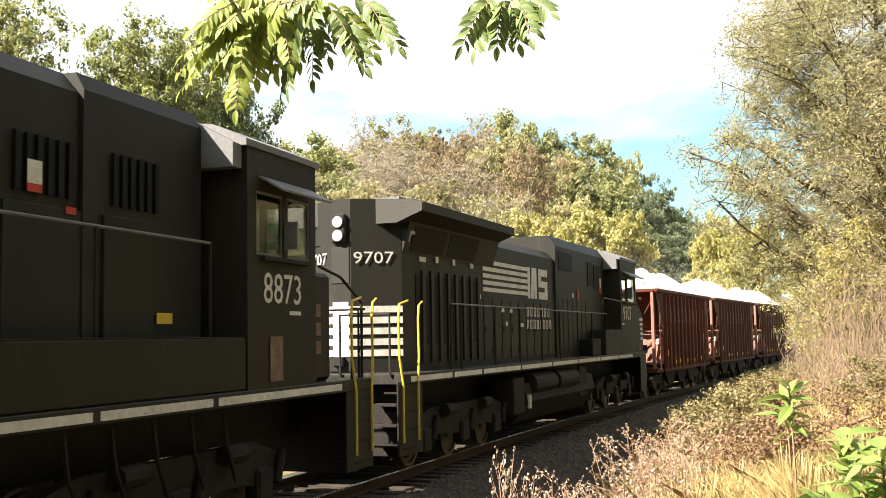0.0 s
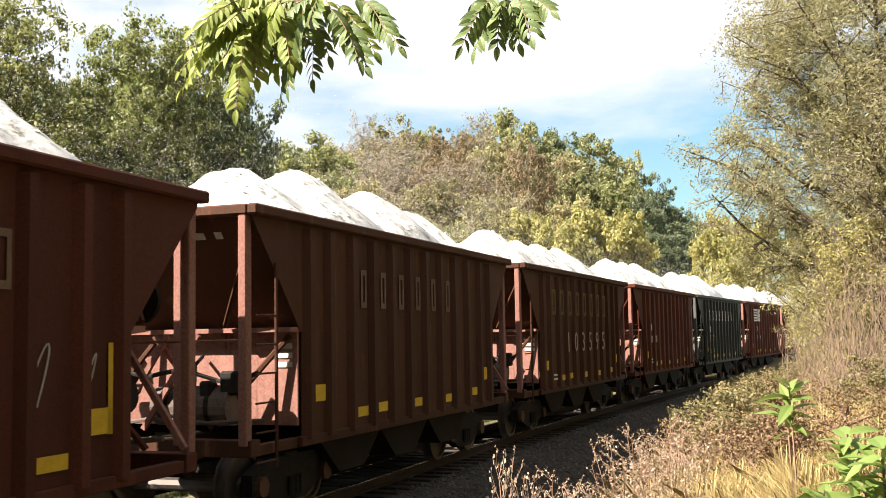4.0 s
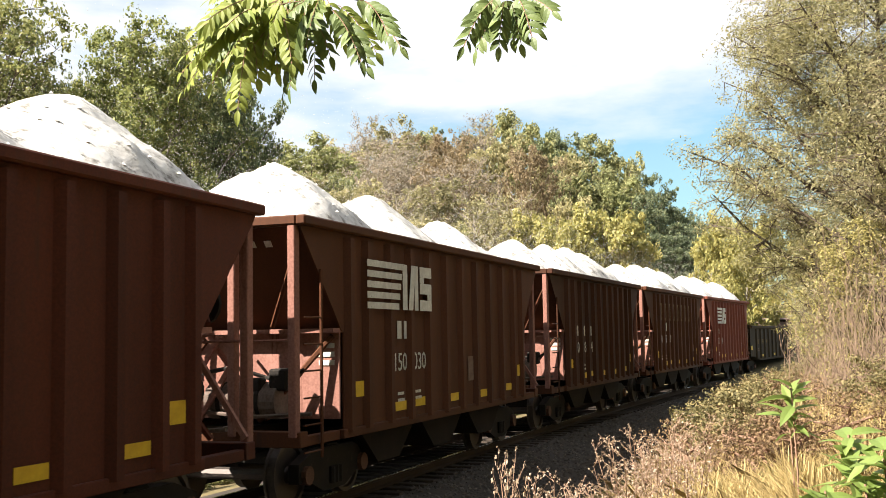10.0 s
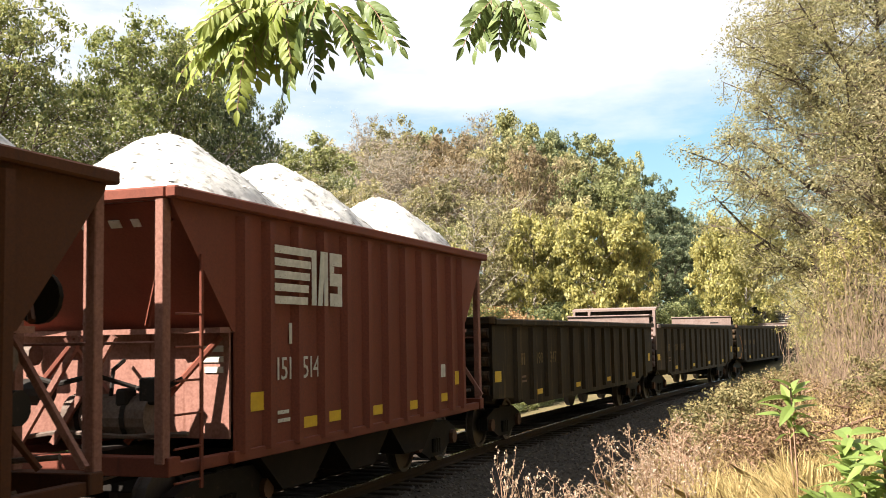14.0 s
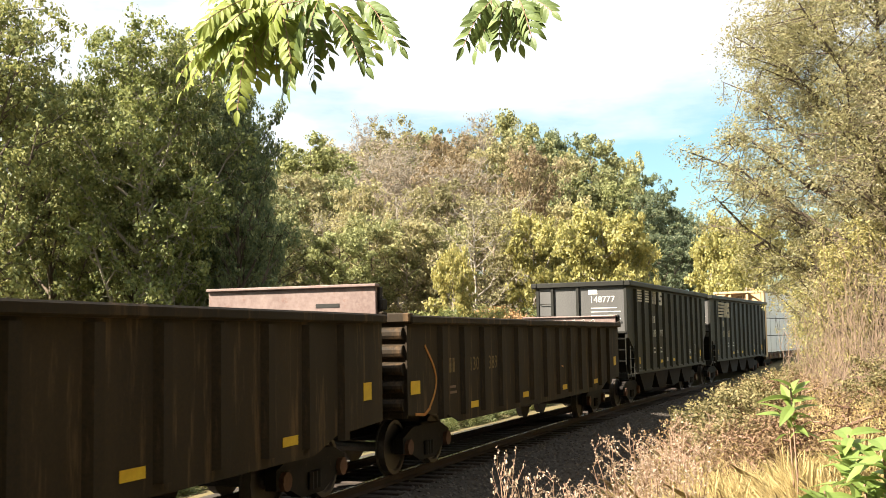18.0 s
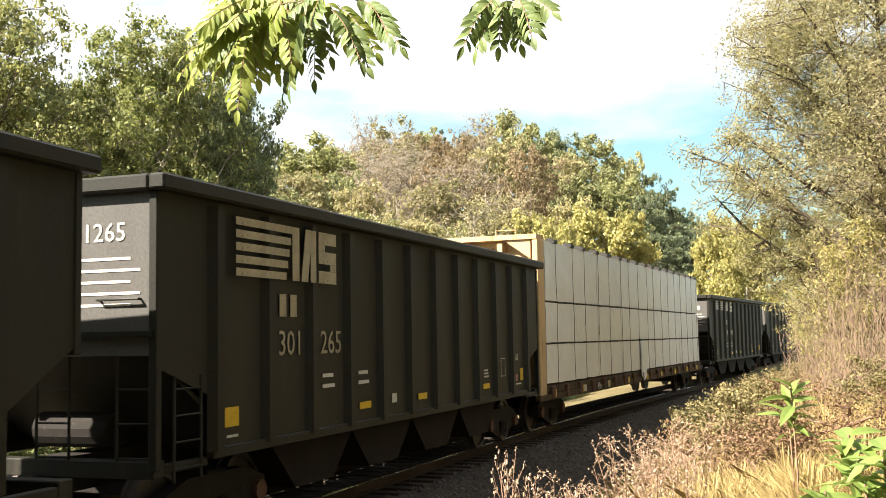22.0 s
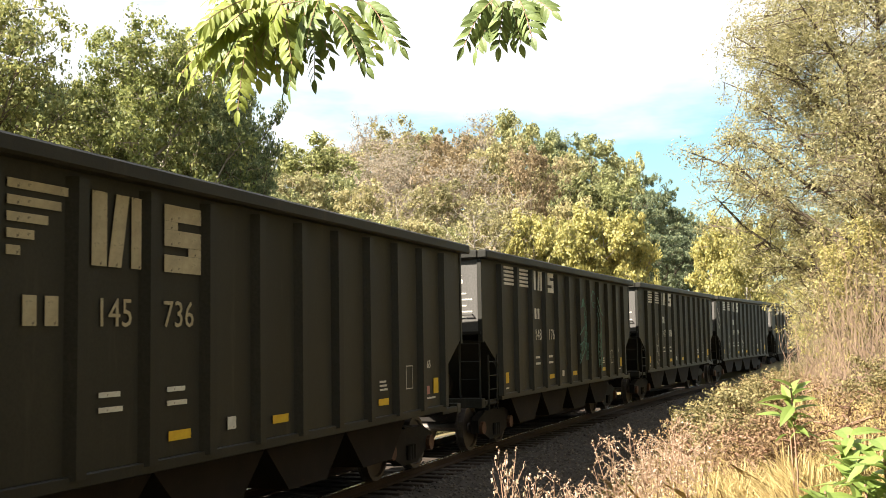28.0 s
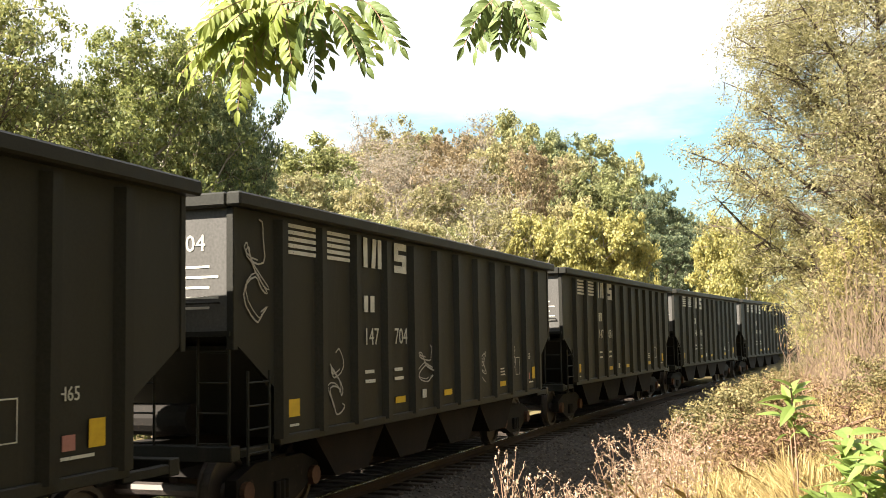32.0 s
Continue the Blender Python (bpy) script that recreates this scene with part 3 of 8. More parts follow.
# ---- loaded red hopper ----
def mound(length, seed, peaks):
    """A heap of crushed stone inside the rim, in overlapping cones."""
    rng = random.Random(seed)
    nx, ny = 84, 24
    x0, x1, w, rim = 0.08, length - 0.08, 1.47, 3.86
    tops = [(2.1 + (x1 - 3.9) * (k + rng.uniform(-0.13, 0.13)) / (peaks - 1), rng.uniform(-0.12, 0.12), rng.uniform(1.12, 1.40)) for k in range(peaks)]
    verts, faces = [], []
    for i in range(nx + 1):
        for j in range(ny + 1):
            x, y = x0 + (x1 - x0) * i / nx, -w + 2 * w * j / ny
            h = 0.0
            for tx, ty, th in tops:
                q = math.hypot((x - tx) * 0.56, (y - ty) * 0.84) * (1 + 0.07 * noise.noise(Vector((math.atan2(y - ty, x - tx) * 2.4, tx, seed))))
                c = th * 1.04 - math.sqrt(q * q + 0.03)
                k = max(0.0, min(1.0, 0.5 + (c - h) / 0.24))
                h = h * (1 - k) + c * k + 0.12 * k * (1 - k)
            edge = min((x - x0) / 0.5, (x1 - x) / 0.5, (w - abs(y)) / 0.3, 1)
            h = max(0, h) * max(0, min(1, edge)) ** 0.7
            nz = noise.noise(Vector((x * 2.2 + seed, y * 2.2, seed))) * 0.07 + noise.noise(Vector((x * 6 + seed, y * 6, 3))) * 0.03
            verts.append((x, y, rim - 0.04 + h + (nz if edge > 0.05 else 0)))
    for i in range(nx):
        for j in range(ny):
            a = i * (ny + 1) + j
            faces.append((a, a + ny + 1, a + ny + 2, a + 1))
    for i in range(110):
        x, y = rng.uniform(x0 + 0.5, x1 - 0.5), rng.uniform(-w + 0.15, 0.3)
        ii, jj = int((x - x0) / (x1 - x0) * nx), int((y + w) / (2 * w) * ny)
        c = Vector(verts[ii * (ny + 1) + jj])
        r = rng.uniform(0.015, 0.04)
        k = len(verts)
        verts += [c + Vector(v) * r for v in ((1, 0, 0), (0, 1, 0), (-1, 0, 0), (0, -1, 0), (0, 0, 0.9), (0, 0, -0.9))]
        faces += [(k + a, k + b, k + t) for a, b in ((0, 1), (1, 2), (2, 3), (3, 0)) for t in (4,)]
    me = mesh_from("load", verts, faces, M_SAND)
    me.polygons.foreach_set("use_smooth", [p.index < nx * ny for p in me.polygons])
    return me


def dust_mesh():
    """Fine stone dust that hangs over a load and trails behind it: flakes too small to tell apart."""
    rng = np.random.default_rng(4)
    n = 14000
    x = rng.uniform(0.0, 11.5, n)
    h = rng.exponential(0.7, n)
    p = np.stack([x, rng.normal(0.5, 0.8, n) + 0.5 * h, 4.55 + h - 0.25 * np.abs(rng.normal(0, 1, n))], 1)
    a = rng.normal(size=(n, 3))
    a /= np.linalg.norm(a, axis=1)[:, None]
    b = np.cross(a, rng.normal(size=(n, 3)))
    b /= np.linalg.norm(b, axis=1)[:, None]
    r = rng.uniform(0.002, 0.007, n)[:, None]
    v = np.stack([p + a * r, p + b * r, p - a * r, p - b * r], 1).reshape(-1, 3)
    return raw_mesh("stone_dust", v, np.arange(n * 4).reshape(-1, 4), M_DUST)


def end_gear(car, x, turn, mat):
    """The open end of a red hopper: posts, slope sheet, bulkhead, platform, ladder and brake gear."""
    m = pose(x, 0, 0, 0, 0, turn)
    # end parts take a paler paint that holds both dust and sunlight
    lit_dusted = M_GREYEND if mat is M_BLACK else M_DUSTLITRED
    def slope():
        bm = bmesh.new()
        return prism(bm, [(0.10, 3.80), (0.16, 3.80), (1.30, 2.50), (1.24, 2.46)], "y", -1.50, 1.50)
    cpart("slope_sheet", (), slope, mat, car, m)
    cpart("ledge", (), lambda: boxes((0.98, 1.30, -1.5, 1.5, 2.40, 2.46)), lit_dusted, car, m)
    cpart("bulkhead", (), lambda: boxes((1.22, 1.26, -1.47, 1.47, 1.2, 2.40)), lit_dusted, car, m)
    for y in (-1.40, -0.50, 0.50, 1.40):
        cpart("end_post", (), lambda: boxes((-0.04, 0.10, -0.055, 0.055, 1.05, 3.84), bevel=0.012), lit_dusted, car, m @ pose(0, y, 0))
    for y0, y1 in ((-1.4, -0.6), (0.6, 1.4)):
        cpart("brace", (round(y0, 1),), lambda a=y0, b=y1: rods(((0.16, a, 3.6), (0.9, b, 2.5), 0.035)), mat, car, m)
        cpart("brace", (round(y0, 1), 2), lambda a=y0, b=y1: rods(((1.16, a, 2.36), (0.6, b * 0.9, 1.2), 0.04)), mat, car, m)
    cpart("end_sill", (), lambda: boxes((0.0, 0.22, -1.5, 1.5, 0.92, 1.12), (0.22, 1.25, -1.48, -1.36, 0.92, 1.05), (0.22, 1.25, 1.36, 1.48, 0.92, 1.05), bevel=0.01), mat, car, m)
    cpart("ladder", (), lambda: ladder_bm(0.55, -1.53, 0.75, 3.25, 0.02, "x", 1), mat, car, m)
    for z in (0.85, 1.2, 1.55, 1.9, 2.25, 2.6):
        cpart("rung", ("r",), lambda: rods(((0.06, -1.53, 0), (0.55, -1.53, 0), 0.013)), mat, car, m @ pose(0, 0, z))
    cpart("grab_iron", (), lambda: rods(((-0.03, -1.35, 2.30), (-0.03, 1.35, 2.30), 0.016)), lit_dusted, car, m)
    cpart("air_reservoir", (), lambda: rods(((0.72, -0.85, 1.48), (0.72, 0.25, 1.48), 0.25), n=16), M_DUSTY, car, m, "dusty grey air reservoir")
    cpart("reservoir_band", (), lambda: rods(((0.72, -0.60, 1.48), (0.72, -0.54, 1.48), 0.262), n=16), M_IRON, car, m)
    cpart("reservoir_band", (), None, M_IRON, car, m @ pose(0, 0.6, 0))
    for y in (0.95, 0.10, -0.35):
        cpart("frame_brace", (), lambda: bent([(0.50, 0.0, 2.38), (0.42, 0.75, 1.20)], 0.045, 4), lit_dusted, car, m @ pose(0, y - 0.1, 0))
    cpart("frame_brace", ("back",), lambda: bent([(0.50, 0.2, 2.38), (0.95, -0.5, 1.20)], 0.04, 4), lit_dusted, car, m)
    cpart("pipe", (), lambda: bent([(0.5, -1.40, 1.32), (0.48, -0.6, 1.28), (0.45, 0.2, 1.33), (0.5, 0.8, 1.25), (0.5, 1.40, 1.3)], 0.028, 6), M_DUSTY, car, m)
    cpart("pipe", (2,), lambda: bent([(0.35, -0.8, 0.95), (0.30, -0.4, 0.82), (0.30, 0.2, 0.80), (0.35, 0.8, 0.95)], 0.022, 6), M_DUSTY, car, m)
    cpart("pipe", (3,), lambda: bent([(1.15, -0.1, 2.1), (0.75, -0.25, 2.0), (0.65, -0.3, 1.72), (0.7, -0.3, 1.62)], 0.025, 6), M_IRON, car, m)
    cpart("hand_brake", (), lambda: rods(((0.10, 0.85, 2.75), (0.16, 0.85, 2.75), 0.26), n=16), M_IRON, car, m)
    cpart("retaining_valve", (), lambda: rods(((1.0, 1.05, 2.18), (1.0, 1.25, 2.18), 0.13), n=10), M_DUSTY, car, m)
    for z, w in ((2.22, 0.26), (2.10, 0.30), (1.98, 0.24)):
        cpart("writing", ("end", w), lambda w=w: boxes((1.205, 1.216, -1.40, -1.40 + w, -0.035, 0.035)), M_WHITE, car, m @ pose(0, 0, z))
    for y, w in ((-0.95, 0.10), (-0.70, 0.14), (-0.28, 0.10)):
        cpart("writing", ("slope", w), lambda w=w: boxes((-0.012, 0, 0, w, -0.05, 0.05)), M_WHITE, car, m @ pose(0.26, y, 3.60, 0, -41, 0))
    cpart("brake_cylinder", ("end",), lambda: rods(((0.8, 0.7, 1.75), (0.8, 1.2, 1.75), 0.16), n=12), M_IRON, car, m)
    cpart("brake_rigging", (), lambda: bent([(0.7, -1.2, 1.9), (0.6, -0.9, 1.75), (0.7, -0.6, 1.8), (0.5, -0.2, 1.95), (0.6, 0.4, 1.85), (0.7, 0.9, 1.95)], 0.03), M_IRON, car, m)
    cpart("brake_valve", (), lambda: boxes((0.55, 0.8, -1.0, -0.72, 1.62, 1.92), (0.5, 0.7, -0.62, -0.45, 1.6, 1.8), bevel=0.03), M_IRON, car, m)
    coupler(car, x, turn)
    hose(car, x + (0.0 if turn == 0 else 0.0), 0.35, turn)


def red_hopper(u0, u1, mat, marks, seed, label):
    L = u1 - u0
    car = root("hopper_car", label, "hopper car", u0, L, "loaded hopper cars")
    def side():
        bm = bmesh.new()
        return prism(bm, [(0, 3.88), (0.04, 3.74), (1.22, 2.42), (1.28, 2.40), (1.28, 0.96), (L - 1.28, 0.96), (L - 1.28, 2.40), (L - 1.22, 2.42), (L - 0.04, 3.74), (L, 3.88)], "y", -0.015, 0.015)
    for s in (-1, 1):
        cpart("side_sheet", (round(L, 2),), side, mat, car, pose(0, 1.50 * s, 0))
        cpart("side_sill", (round(L, 2),), lambda: boxes((1.2, L - 1.2, -0.05, 0.05, 0.93, 1.06), bevel=0.01), mat, car, pose(0, 1.50 * s, 0))
    n = 10
    xs = [1.42] + [2.02 + (L - 4.04) * i / (n - 1) for i in range(n)] + [L - 1.42]
    def rib():
        bm = bmesh.new()
        prism(bm, [(-0.135, 0), (-0.06, -0.085), (0.06, -0.085), (0.135, 0)], "z", 1.02, 3.74)
        return bm
    for x in xs:
        for s in (-1, 1):
            cpart("rib", (), rib, mat, car, pose(x, -1.515, 0) if s < 0 else pose(x, 1.515, 0, 0, 0, 180))
    cpart("rim", (round(L, 2),), lambda: boxes((-0.06, L + 0.06, -1.62, -1.48, 3.80, 3.93), (-0.06, L + 0.06, 1.48, 1.62, 3.80, 3.93), (-0.06, 0.08, -1.48, 1.48, 3.80, 3.93), (L - 0.08, L + 0.06, -1.48, 1.48, 3.80, 3.93), bevel=0.02), mat, car)
    cpart("centre_sill", (round(L, 2),), lambda: boxes((0.1, L - 0.1, -0.2, 0.2, 0.72, 1.1)), M_IRON, car)
    def bay():
        bm = bmesh.new()
        return prism(bm, [(-1.15, 1.0), (1.15, 1.0), (0.42, 0.42), (-0.42, 0.42)], "y", -1.30, 1.30)
    for k in range(3):
        # bay colour includes the underbody shade as well as grime
        cpart("hopper_bay", (), bay, M_GRIMESHADE, car, pose(L / 2 + (k - 1) * (L - 5.2) / 2.6, 0, 0))
    truck(car, 1.75)
    truck(car, L - 1.75)
    end_gear(car, 0, 0, mat)
    end_gear(car, L, 180, mat)
    load = new("stone_load", mound(L, seed, 3 if seed in (7, 10) else 4))
    load.parent = car
    tagged(load, "heaped white crushed stone load")
    if "dust" not in CACHE:
        CACHE["dust"] = dust_mesh()
    tagged(share("stone_dust", CACHE["dust"], car, Matrix()), "fine white dust blowing off the load", kind="stuff")
    # yellow tape along the lower side
    plate(car, 1.38 + 0.16, 1.92, 1.48, 1.70, M_YEL, -1.53, "reflector_tape")
    spans = panels(L)
    for k in (1, 2, 4, 6, 8):
        a, b = spans[k]
        plate(car, a + 0.02, b - 0.04, 1.16 + 0.02 * (k % 3), 1.30 + 0.02 * (k % 3), M_YEL, -1.53, "reflector_tape")
    plate(car, L - 1.92, L - 1.56, 1.46, 1.70, M_YEL, -1.53, "reflector_tape")
    marks(car, L)
    return car


def panels(L):
    xs = [2.02 + (L - 4.04) * i / 9 for i in range(10)]
    return [(a + 0.13, b - 0.13) for a, b in zip(xs, xs[1:])]


def number_on_panels(car, L, digits, first, z, h, mat=None, per=1):
    p = panels(L)
    for i, ch in enumerate(digits):
        a, b = p[first + i // per]
        x = a + (b - a) * ((i % per) / per) + 0.02
        words(car, ch, x, z, h, -1.53, mat)


def marks_a1(car, L):
    p = panels(L)
    spelled_blocks(car, [a + 0.18 for a, b in p[:8]], 2.75, 0.26, 0.5, M_FAINT, -1.53)
    tag = [(0.30, 3.50), (0.30, 3.15), (0.36, 3.42), (0.52, 3.44), (0.50, 3.26), (0.34, 3.22), (0.56, 2.98), (0.60, 3.18), (0.72, 3.02), (0.66, 2.80), (0.50, 2.72), (0.86, 2.78), (0.94, 2.62), (0.78, 2.56), (0.74, 2.70), (0.98, 2.48), (1.16, 2.60), (0.98, 2.46), (1.10, 2.28)]
    scrawl(car, tag, M_SPRAY, 0.011, -1.53)
    for k, (x, z, w, h) in enumerate(((5.05, 1.2, 0.28, 0.9), (5.75, 1.25, 0.34, 0.95), (6.5, 1.3, 0.34, 0.95), (7.2, 1.35, 0.3, 0.8), (7.85, 1.35, 0.3, 0.95), (8.55, 1.4, 0.25, 0.8))):
        pts = [(x + w * (0.5 + 0.5 * math.sin(0.5 + k + i * 0.33)), z + h * (0.5 - 0.5 * math.cos(i * 0.27 + 0.2 * k))) for i in range(16)]
        scrawl(car, pts, M_SPRAY, 0.013, -1.53)
    plate(car, L - 1.62, L - 1.55, 1.45, 2.3, M_YEL, -1.53, "reflector_tape")


def marks_a2(car, L):
    spelled_blocks(car, [a + 0.18 for a, b in panels(L)[1:7]], 2.75, 0.26, 0.55, M_FAINT, -1.53)


def marks_595(car, L):
    p = panels(L)
    spelled_blocks(car, [a + 0.08 for a, b in p[:8]], 2.80, 0.46, 0.62, M_CREAM, -1.53)
    for i, ch in enumerate("103595"):
        words(car, ch, p[1 + i][0] + 0.42, 1.88, 0.50, -1.606, M_PALELET)
    bars(car, 2.3, 1.32, 0.4, 2, y=-1.53)


def marks_b(car, L):
    number_on_panels(car, L, "103", 0, 2.0, 0.24, None, 3)
    number_on_panels(car, L, "118", 1, 2.0, 0.24, None, 3)
    bars(car, 2.25, 2.42, 0.35, 1, y=-1.53, h=0.2)
    bars(car, 2.25, 1.4, 0.4, 2, y=-1.53)


def marks_c(car, L):
    p = panels(L)
    spelled_blocks(car, [a + 0.2 for a, b in p[:8]], 2.85, 0.24, 0.45, M_WHITE, -1.53)
    bars(car, p[0][0] + 0.05, 2.32, 0.42, 1, y=-1.53, h=0.26)
    number_on_panels(car, L, "03", 0, 1.94, 0.26, None, 2)
    number_on_panels(car, L, "27", 1, 1.94, 0.26, None, 2)
    bars(car, p[0][0] + 0.05, 1.52, 0.4, 2, y=-1.53)
    bars(car, p[1][0] + 0.05, 1.52, 0.4, 2, y=-1.53)


def marks_d(car, L):
    p = panels(L)
    emblem(car, p[0][0] - 0.15, 2.88, 1.75, 0.66, None, -1.606)
    bars(car, p[1][0], 2.36, 0.42, 1, y=-1.53, h=0.26)
    number_on_panels(car, L, "03", 1, 1.86, 0.27, None, 2)
    number_on_panels(car, L, "19", 2, 1.86, 0.27, None, 2)
    bars(car, p[1][0], 1.4, 0.3, 2, y=-1.53)
    bars(car, p[2][0], 1.4, 0.3, 2, y=-1.53)


def marks_e(car, L):
    p = panels(L)
    emblem(car, p[0][0] - 0.25, 2.75, 2.6, 0.72, None, -1.606)
    bars(car, p[1][0] + 0.2, 2.30, 0.5, 1, y=-1.53, h=0.28)
    number_on_panels(car, L, "150", 1, 1.80, 0.28, None, 3)
    number_on_panels(car, L, "030", 2, 1.80, 0.28, None, 3)
    bars(car, p[1][0] + 0.2, 1.42, 0.3, 2, y=-1.53)
    bars(car, p[2][0] + 0.1, 1.42, 0.3, 2, y=-1.53)
    plate(car, 6.55, 6.85, 1.5, 1.95, M_FAINT, -1.53, "consolidated_stencil")


def marks_f(car, L):
    p = panels(L)
    for k in range(3):
        bars(car, p[k][0] + 0.1, 2.30, 0.26, 1, y=-1.53, h=0.26)
    number_on_panels(car, L, "10", 0, 1.86, 0.28, None, 2)
    number_on_panels(car, L, "38", 1, 1.86, 0.28, None, 2)
    number_on_panels(car, L, "34", 2, 1.86, 0.28, None, 2)
    bars(car, p[1][0], 1.5, 0.35, 2, y=-1.53)
    plate(car, L - 2.1, L - 1.8, 1.95, 2.35, M_FAINT, -1.53, "consolidated_stencil")


def marks_530(car, L):
    p = panels(L)
    spelled_blocks(car, [a + 0.12 for a, b in p[:8]], 2.80, 0.38, 0.62, M_CREAM, -1.53)
    bars(car, p[1][0] + 0.1, 2.42, 0.42, 1, y=-1.53, h=0.3)
    number_on_panels(car, L, "10", 0, 2.0, 0.27, None, 2)
    number_on_panels(car, L, "35", 1, 2.0, 0.27, None, 2)
    number_on_panels(car, L, "30", 2, 2.0, 0.27, None, 2)
    bars(car, p[0][0], 1.5, 0.35, 2, y=-1.53)
    bars(car, p[1][0], 1.5, 0.35, 2, y=-1.53)
    plate(car, L - 2.45, L - 2.2, 1.6, 1.86, M_FAINT, -1.53, "consolidated_stencil")


def marks_g(car, L):
    p = panels(L)
    emblem(car, p[0][0] - 0.1, 2.75, 1.9, 0.72, None, -1.606)
    bars(car, p[0][0] + 0.4, 2.26, 0.22, 1, y=-1.53, h=0.26)
    number_on_panels(car, L, "151", 0, 1.82, 0.28, None, 3)
    number_on_panels(car, L, "514", 1, 1.82, 0.28, None, 3)
    bars(car, p[0][0] + 0.1, 1.4, 0.35, 2, y=-1.53)
    plate(car, 8.1, 8.32, 1.62, 1.84, M_WHITE, -1.53, "consolidated_stencil")


# ---- black coal hopper ----
def black_hopper(u0, u1, number, label, deep=False, deco=None, big=False):
    L = u1 - u0
    mat = M_BLACK
    car = root("coal_hopper", label, "hopper car", u0, L, "black coal hoppers")
    cz = 2.05 if deep else 2.30
    def side():
        bm = bmesh.new()
        return prism(bm, [(0, 3.95), (0, cz), (1.0, 1.70), (1.0, 1.08), (L - 1.0, 1.08), (L - 1.0, 1.70), (L, cz), (L, 3.95)], "y", -0.015, 0.015)
    def rib():
        bm = bmesh.new()
        return prism(bm, [(-0.155, 0), (-0.07, -0.085), (0.07, -0.085), (0.155, 0)], "z", 1.10, 3.80)
    for s in (-1, 1):
        cpart("side_sheet", (round(L, 2), deep), side, mat, car, pose(0, 1.48 * s, 0))
        cpart("side_sill", (round(L, 2), "b"), lambda: boxes((1.0, L - 1.0, -0.06, 0.06, 1.02, 1.14), bevel=0.01), mat, car, pose(0, 1.48 * s, 0))
    n = 12
    for i in range(n):
        x = 1.08 + (L - 2.16) * i / (n - 1)
        for s in (-1, 1):
            cpart("rib", ("b",), rib, mat, car, pose(x, -1.495, 0) if s < 0 else pose(x, 1.495, 0, 0, 0, 180))
    cpart("rim", (round(L, 2), "b"), lambda: boxes((-0.12, L + 0.12, -1.66, -1.46, 3.86, 4.03), (-0.12, L + 0.12, 1.46, 1.66, 3.86, 4.03), (-0.12, 0.08, -1.46, 1.46, 3.86, 4.03), (L - 0.08, L + 0.12, -1.46, 1.46, 3.86, 4.03), bevel=0.025), mat, car)
    cpart("floor_sheet", (round(L, 2),), lambda: boxes((0.1, L - 0.1, -1.45, 1.45, 2.2, 2.25)), mat, car)
    cpart("centre_sill", (round(L, 2),), lambda: boxes((0.1, L - 0.1, -0.2, 0.2, 0.72, 1.1)), M_IRON, car)
    def bay():
        bm = bmesh.new()
        return prism(bm, [(-1.25, 1.06), (1.25, 1.06), (0.55, 0.40), (-0.55, 0.40)], "y", -1.30, 1.30)
    for k in range(4):
        # same grime colour with the shade below the sill mixed in
        cpart("hopper_bay", ("b",), bay, M_GRIMESHADE, car, pose(L / 2 + (k - 1.5) * 2.35, 0, 0))
    truck(car, 1.75)
    truck(car, L - 1.75)
    for x, turn in ((0, 0), (L, 180)):
        m = pose(x, 0, 0, 0, 0, turn)
        # the end that faces the sun gets the lightened grey, not the side's black
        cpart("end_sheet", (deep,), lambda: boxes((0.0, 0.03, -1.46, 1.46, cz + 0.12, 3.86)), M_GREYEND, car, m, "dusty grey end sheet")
        def slope():
            bm = bmesh.new()
            return prism(bm, [(0.02, cz + 0.12), (0.06, cz + 0.14), (1.75, 1.1), (1.70, 1.05)], "y", -1.44, 1.44)
        cpart("slope_sheet", ("b", deep), slope, mat, car, m)
        for y in (0.95, 0.10):
            cpart("end_stiffener", (deep,), lambda: boxes((-0.07, 0.0, -0.05, 0.05, cz + 0.12, 3.85), bevel=0.01), mat, car, m @ pose(0, y, 0))
        for z in (2.95, 3.35):
            cpart("grab_iron", ("far",), lambda: bent([(0, 1.05, 0), (-0.07, 1.05, 0), (-0.07, 1.38, 0), (0, 1.38, 0)], 0.014), mat, car, m @ pose(0, 0, z))
        cpart("end_flange", (), lambda: boxes((-0.06, 0.04, -1.47, 1.47, cz + 0.06, cz + 0.12)), mat, car, m)
        for y in (-1.46, 1.46):
            cpart("corner_post", (deep,), lambda: boxes((-0.03, 0.07, -0.05, 0.05, 1.0, 3.86), bevel=0.01) if deep else boxes((-0.03, 0.07, -0.05, 0.05, 2.2, 3.86), bevel=0.01), mat, car, m @ pose(0, y, 0))
        cpart("end_sill", ("b",), lambda: boxes((0.0, 0.2, -1.46, 1.46, 0.92, 1.1), (0.2, 1.0, -1.46, -1.36, 0.95, 1.05), (0.2, 1.0, 1.36, 1.46, 0.95, 1.05), bevel=0.01), mat, car, m)
        for y in (-1.42, -0.4):
            cpart("ladder", ("b",), lambda: ladder_bm(0.02, 0, 0.95, 2.35, 0.42, "y", 4), mat, car, m @ pose(0, y, 0))
        cpart("side_ladder", (), lambda: ladder_bm(0.3, -1.5, 0.85, 1.95, 0.5, "x", 4), mat, car, m)
        cpart("grab_iron", ("b",), lambda: bent([(0, -1.3, 2.75), (-0.06, -1.3, 2.75), (-0.06, -0.8, 2.75), (0, -0.8, 2.75)], 0.014), mat, car, m)
        cpart("grab_iron", ("b",), None, mat, car, m @ pose(0, 0, 0.0) @ pose(0, 2.0, 0))
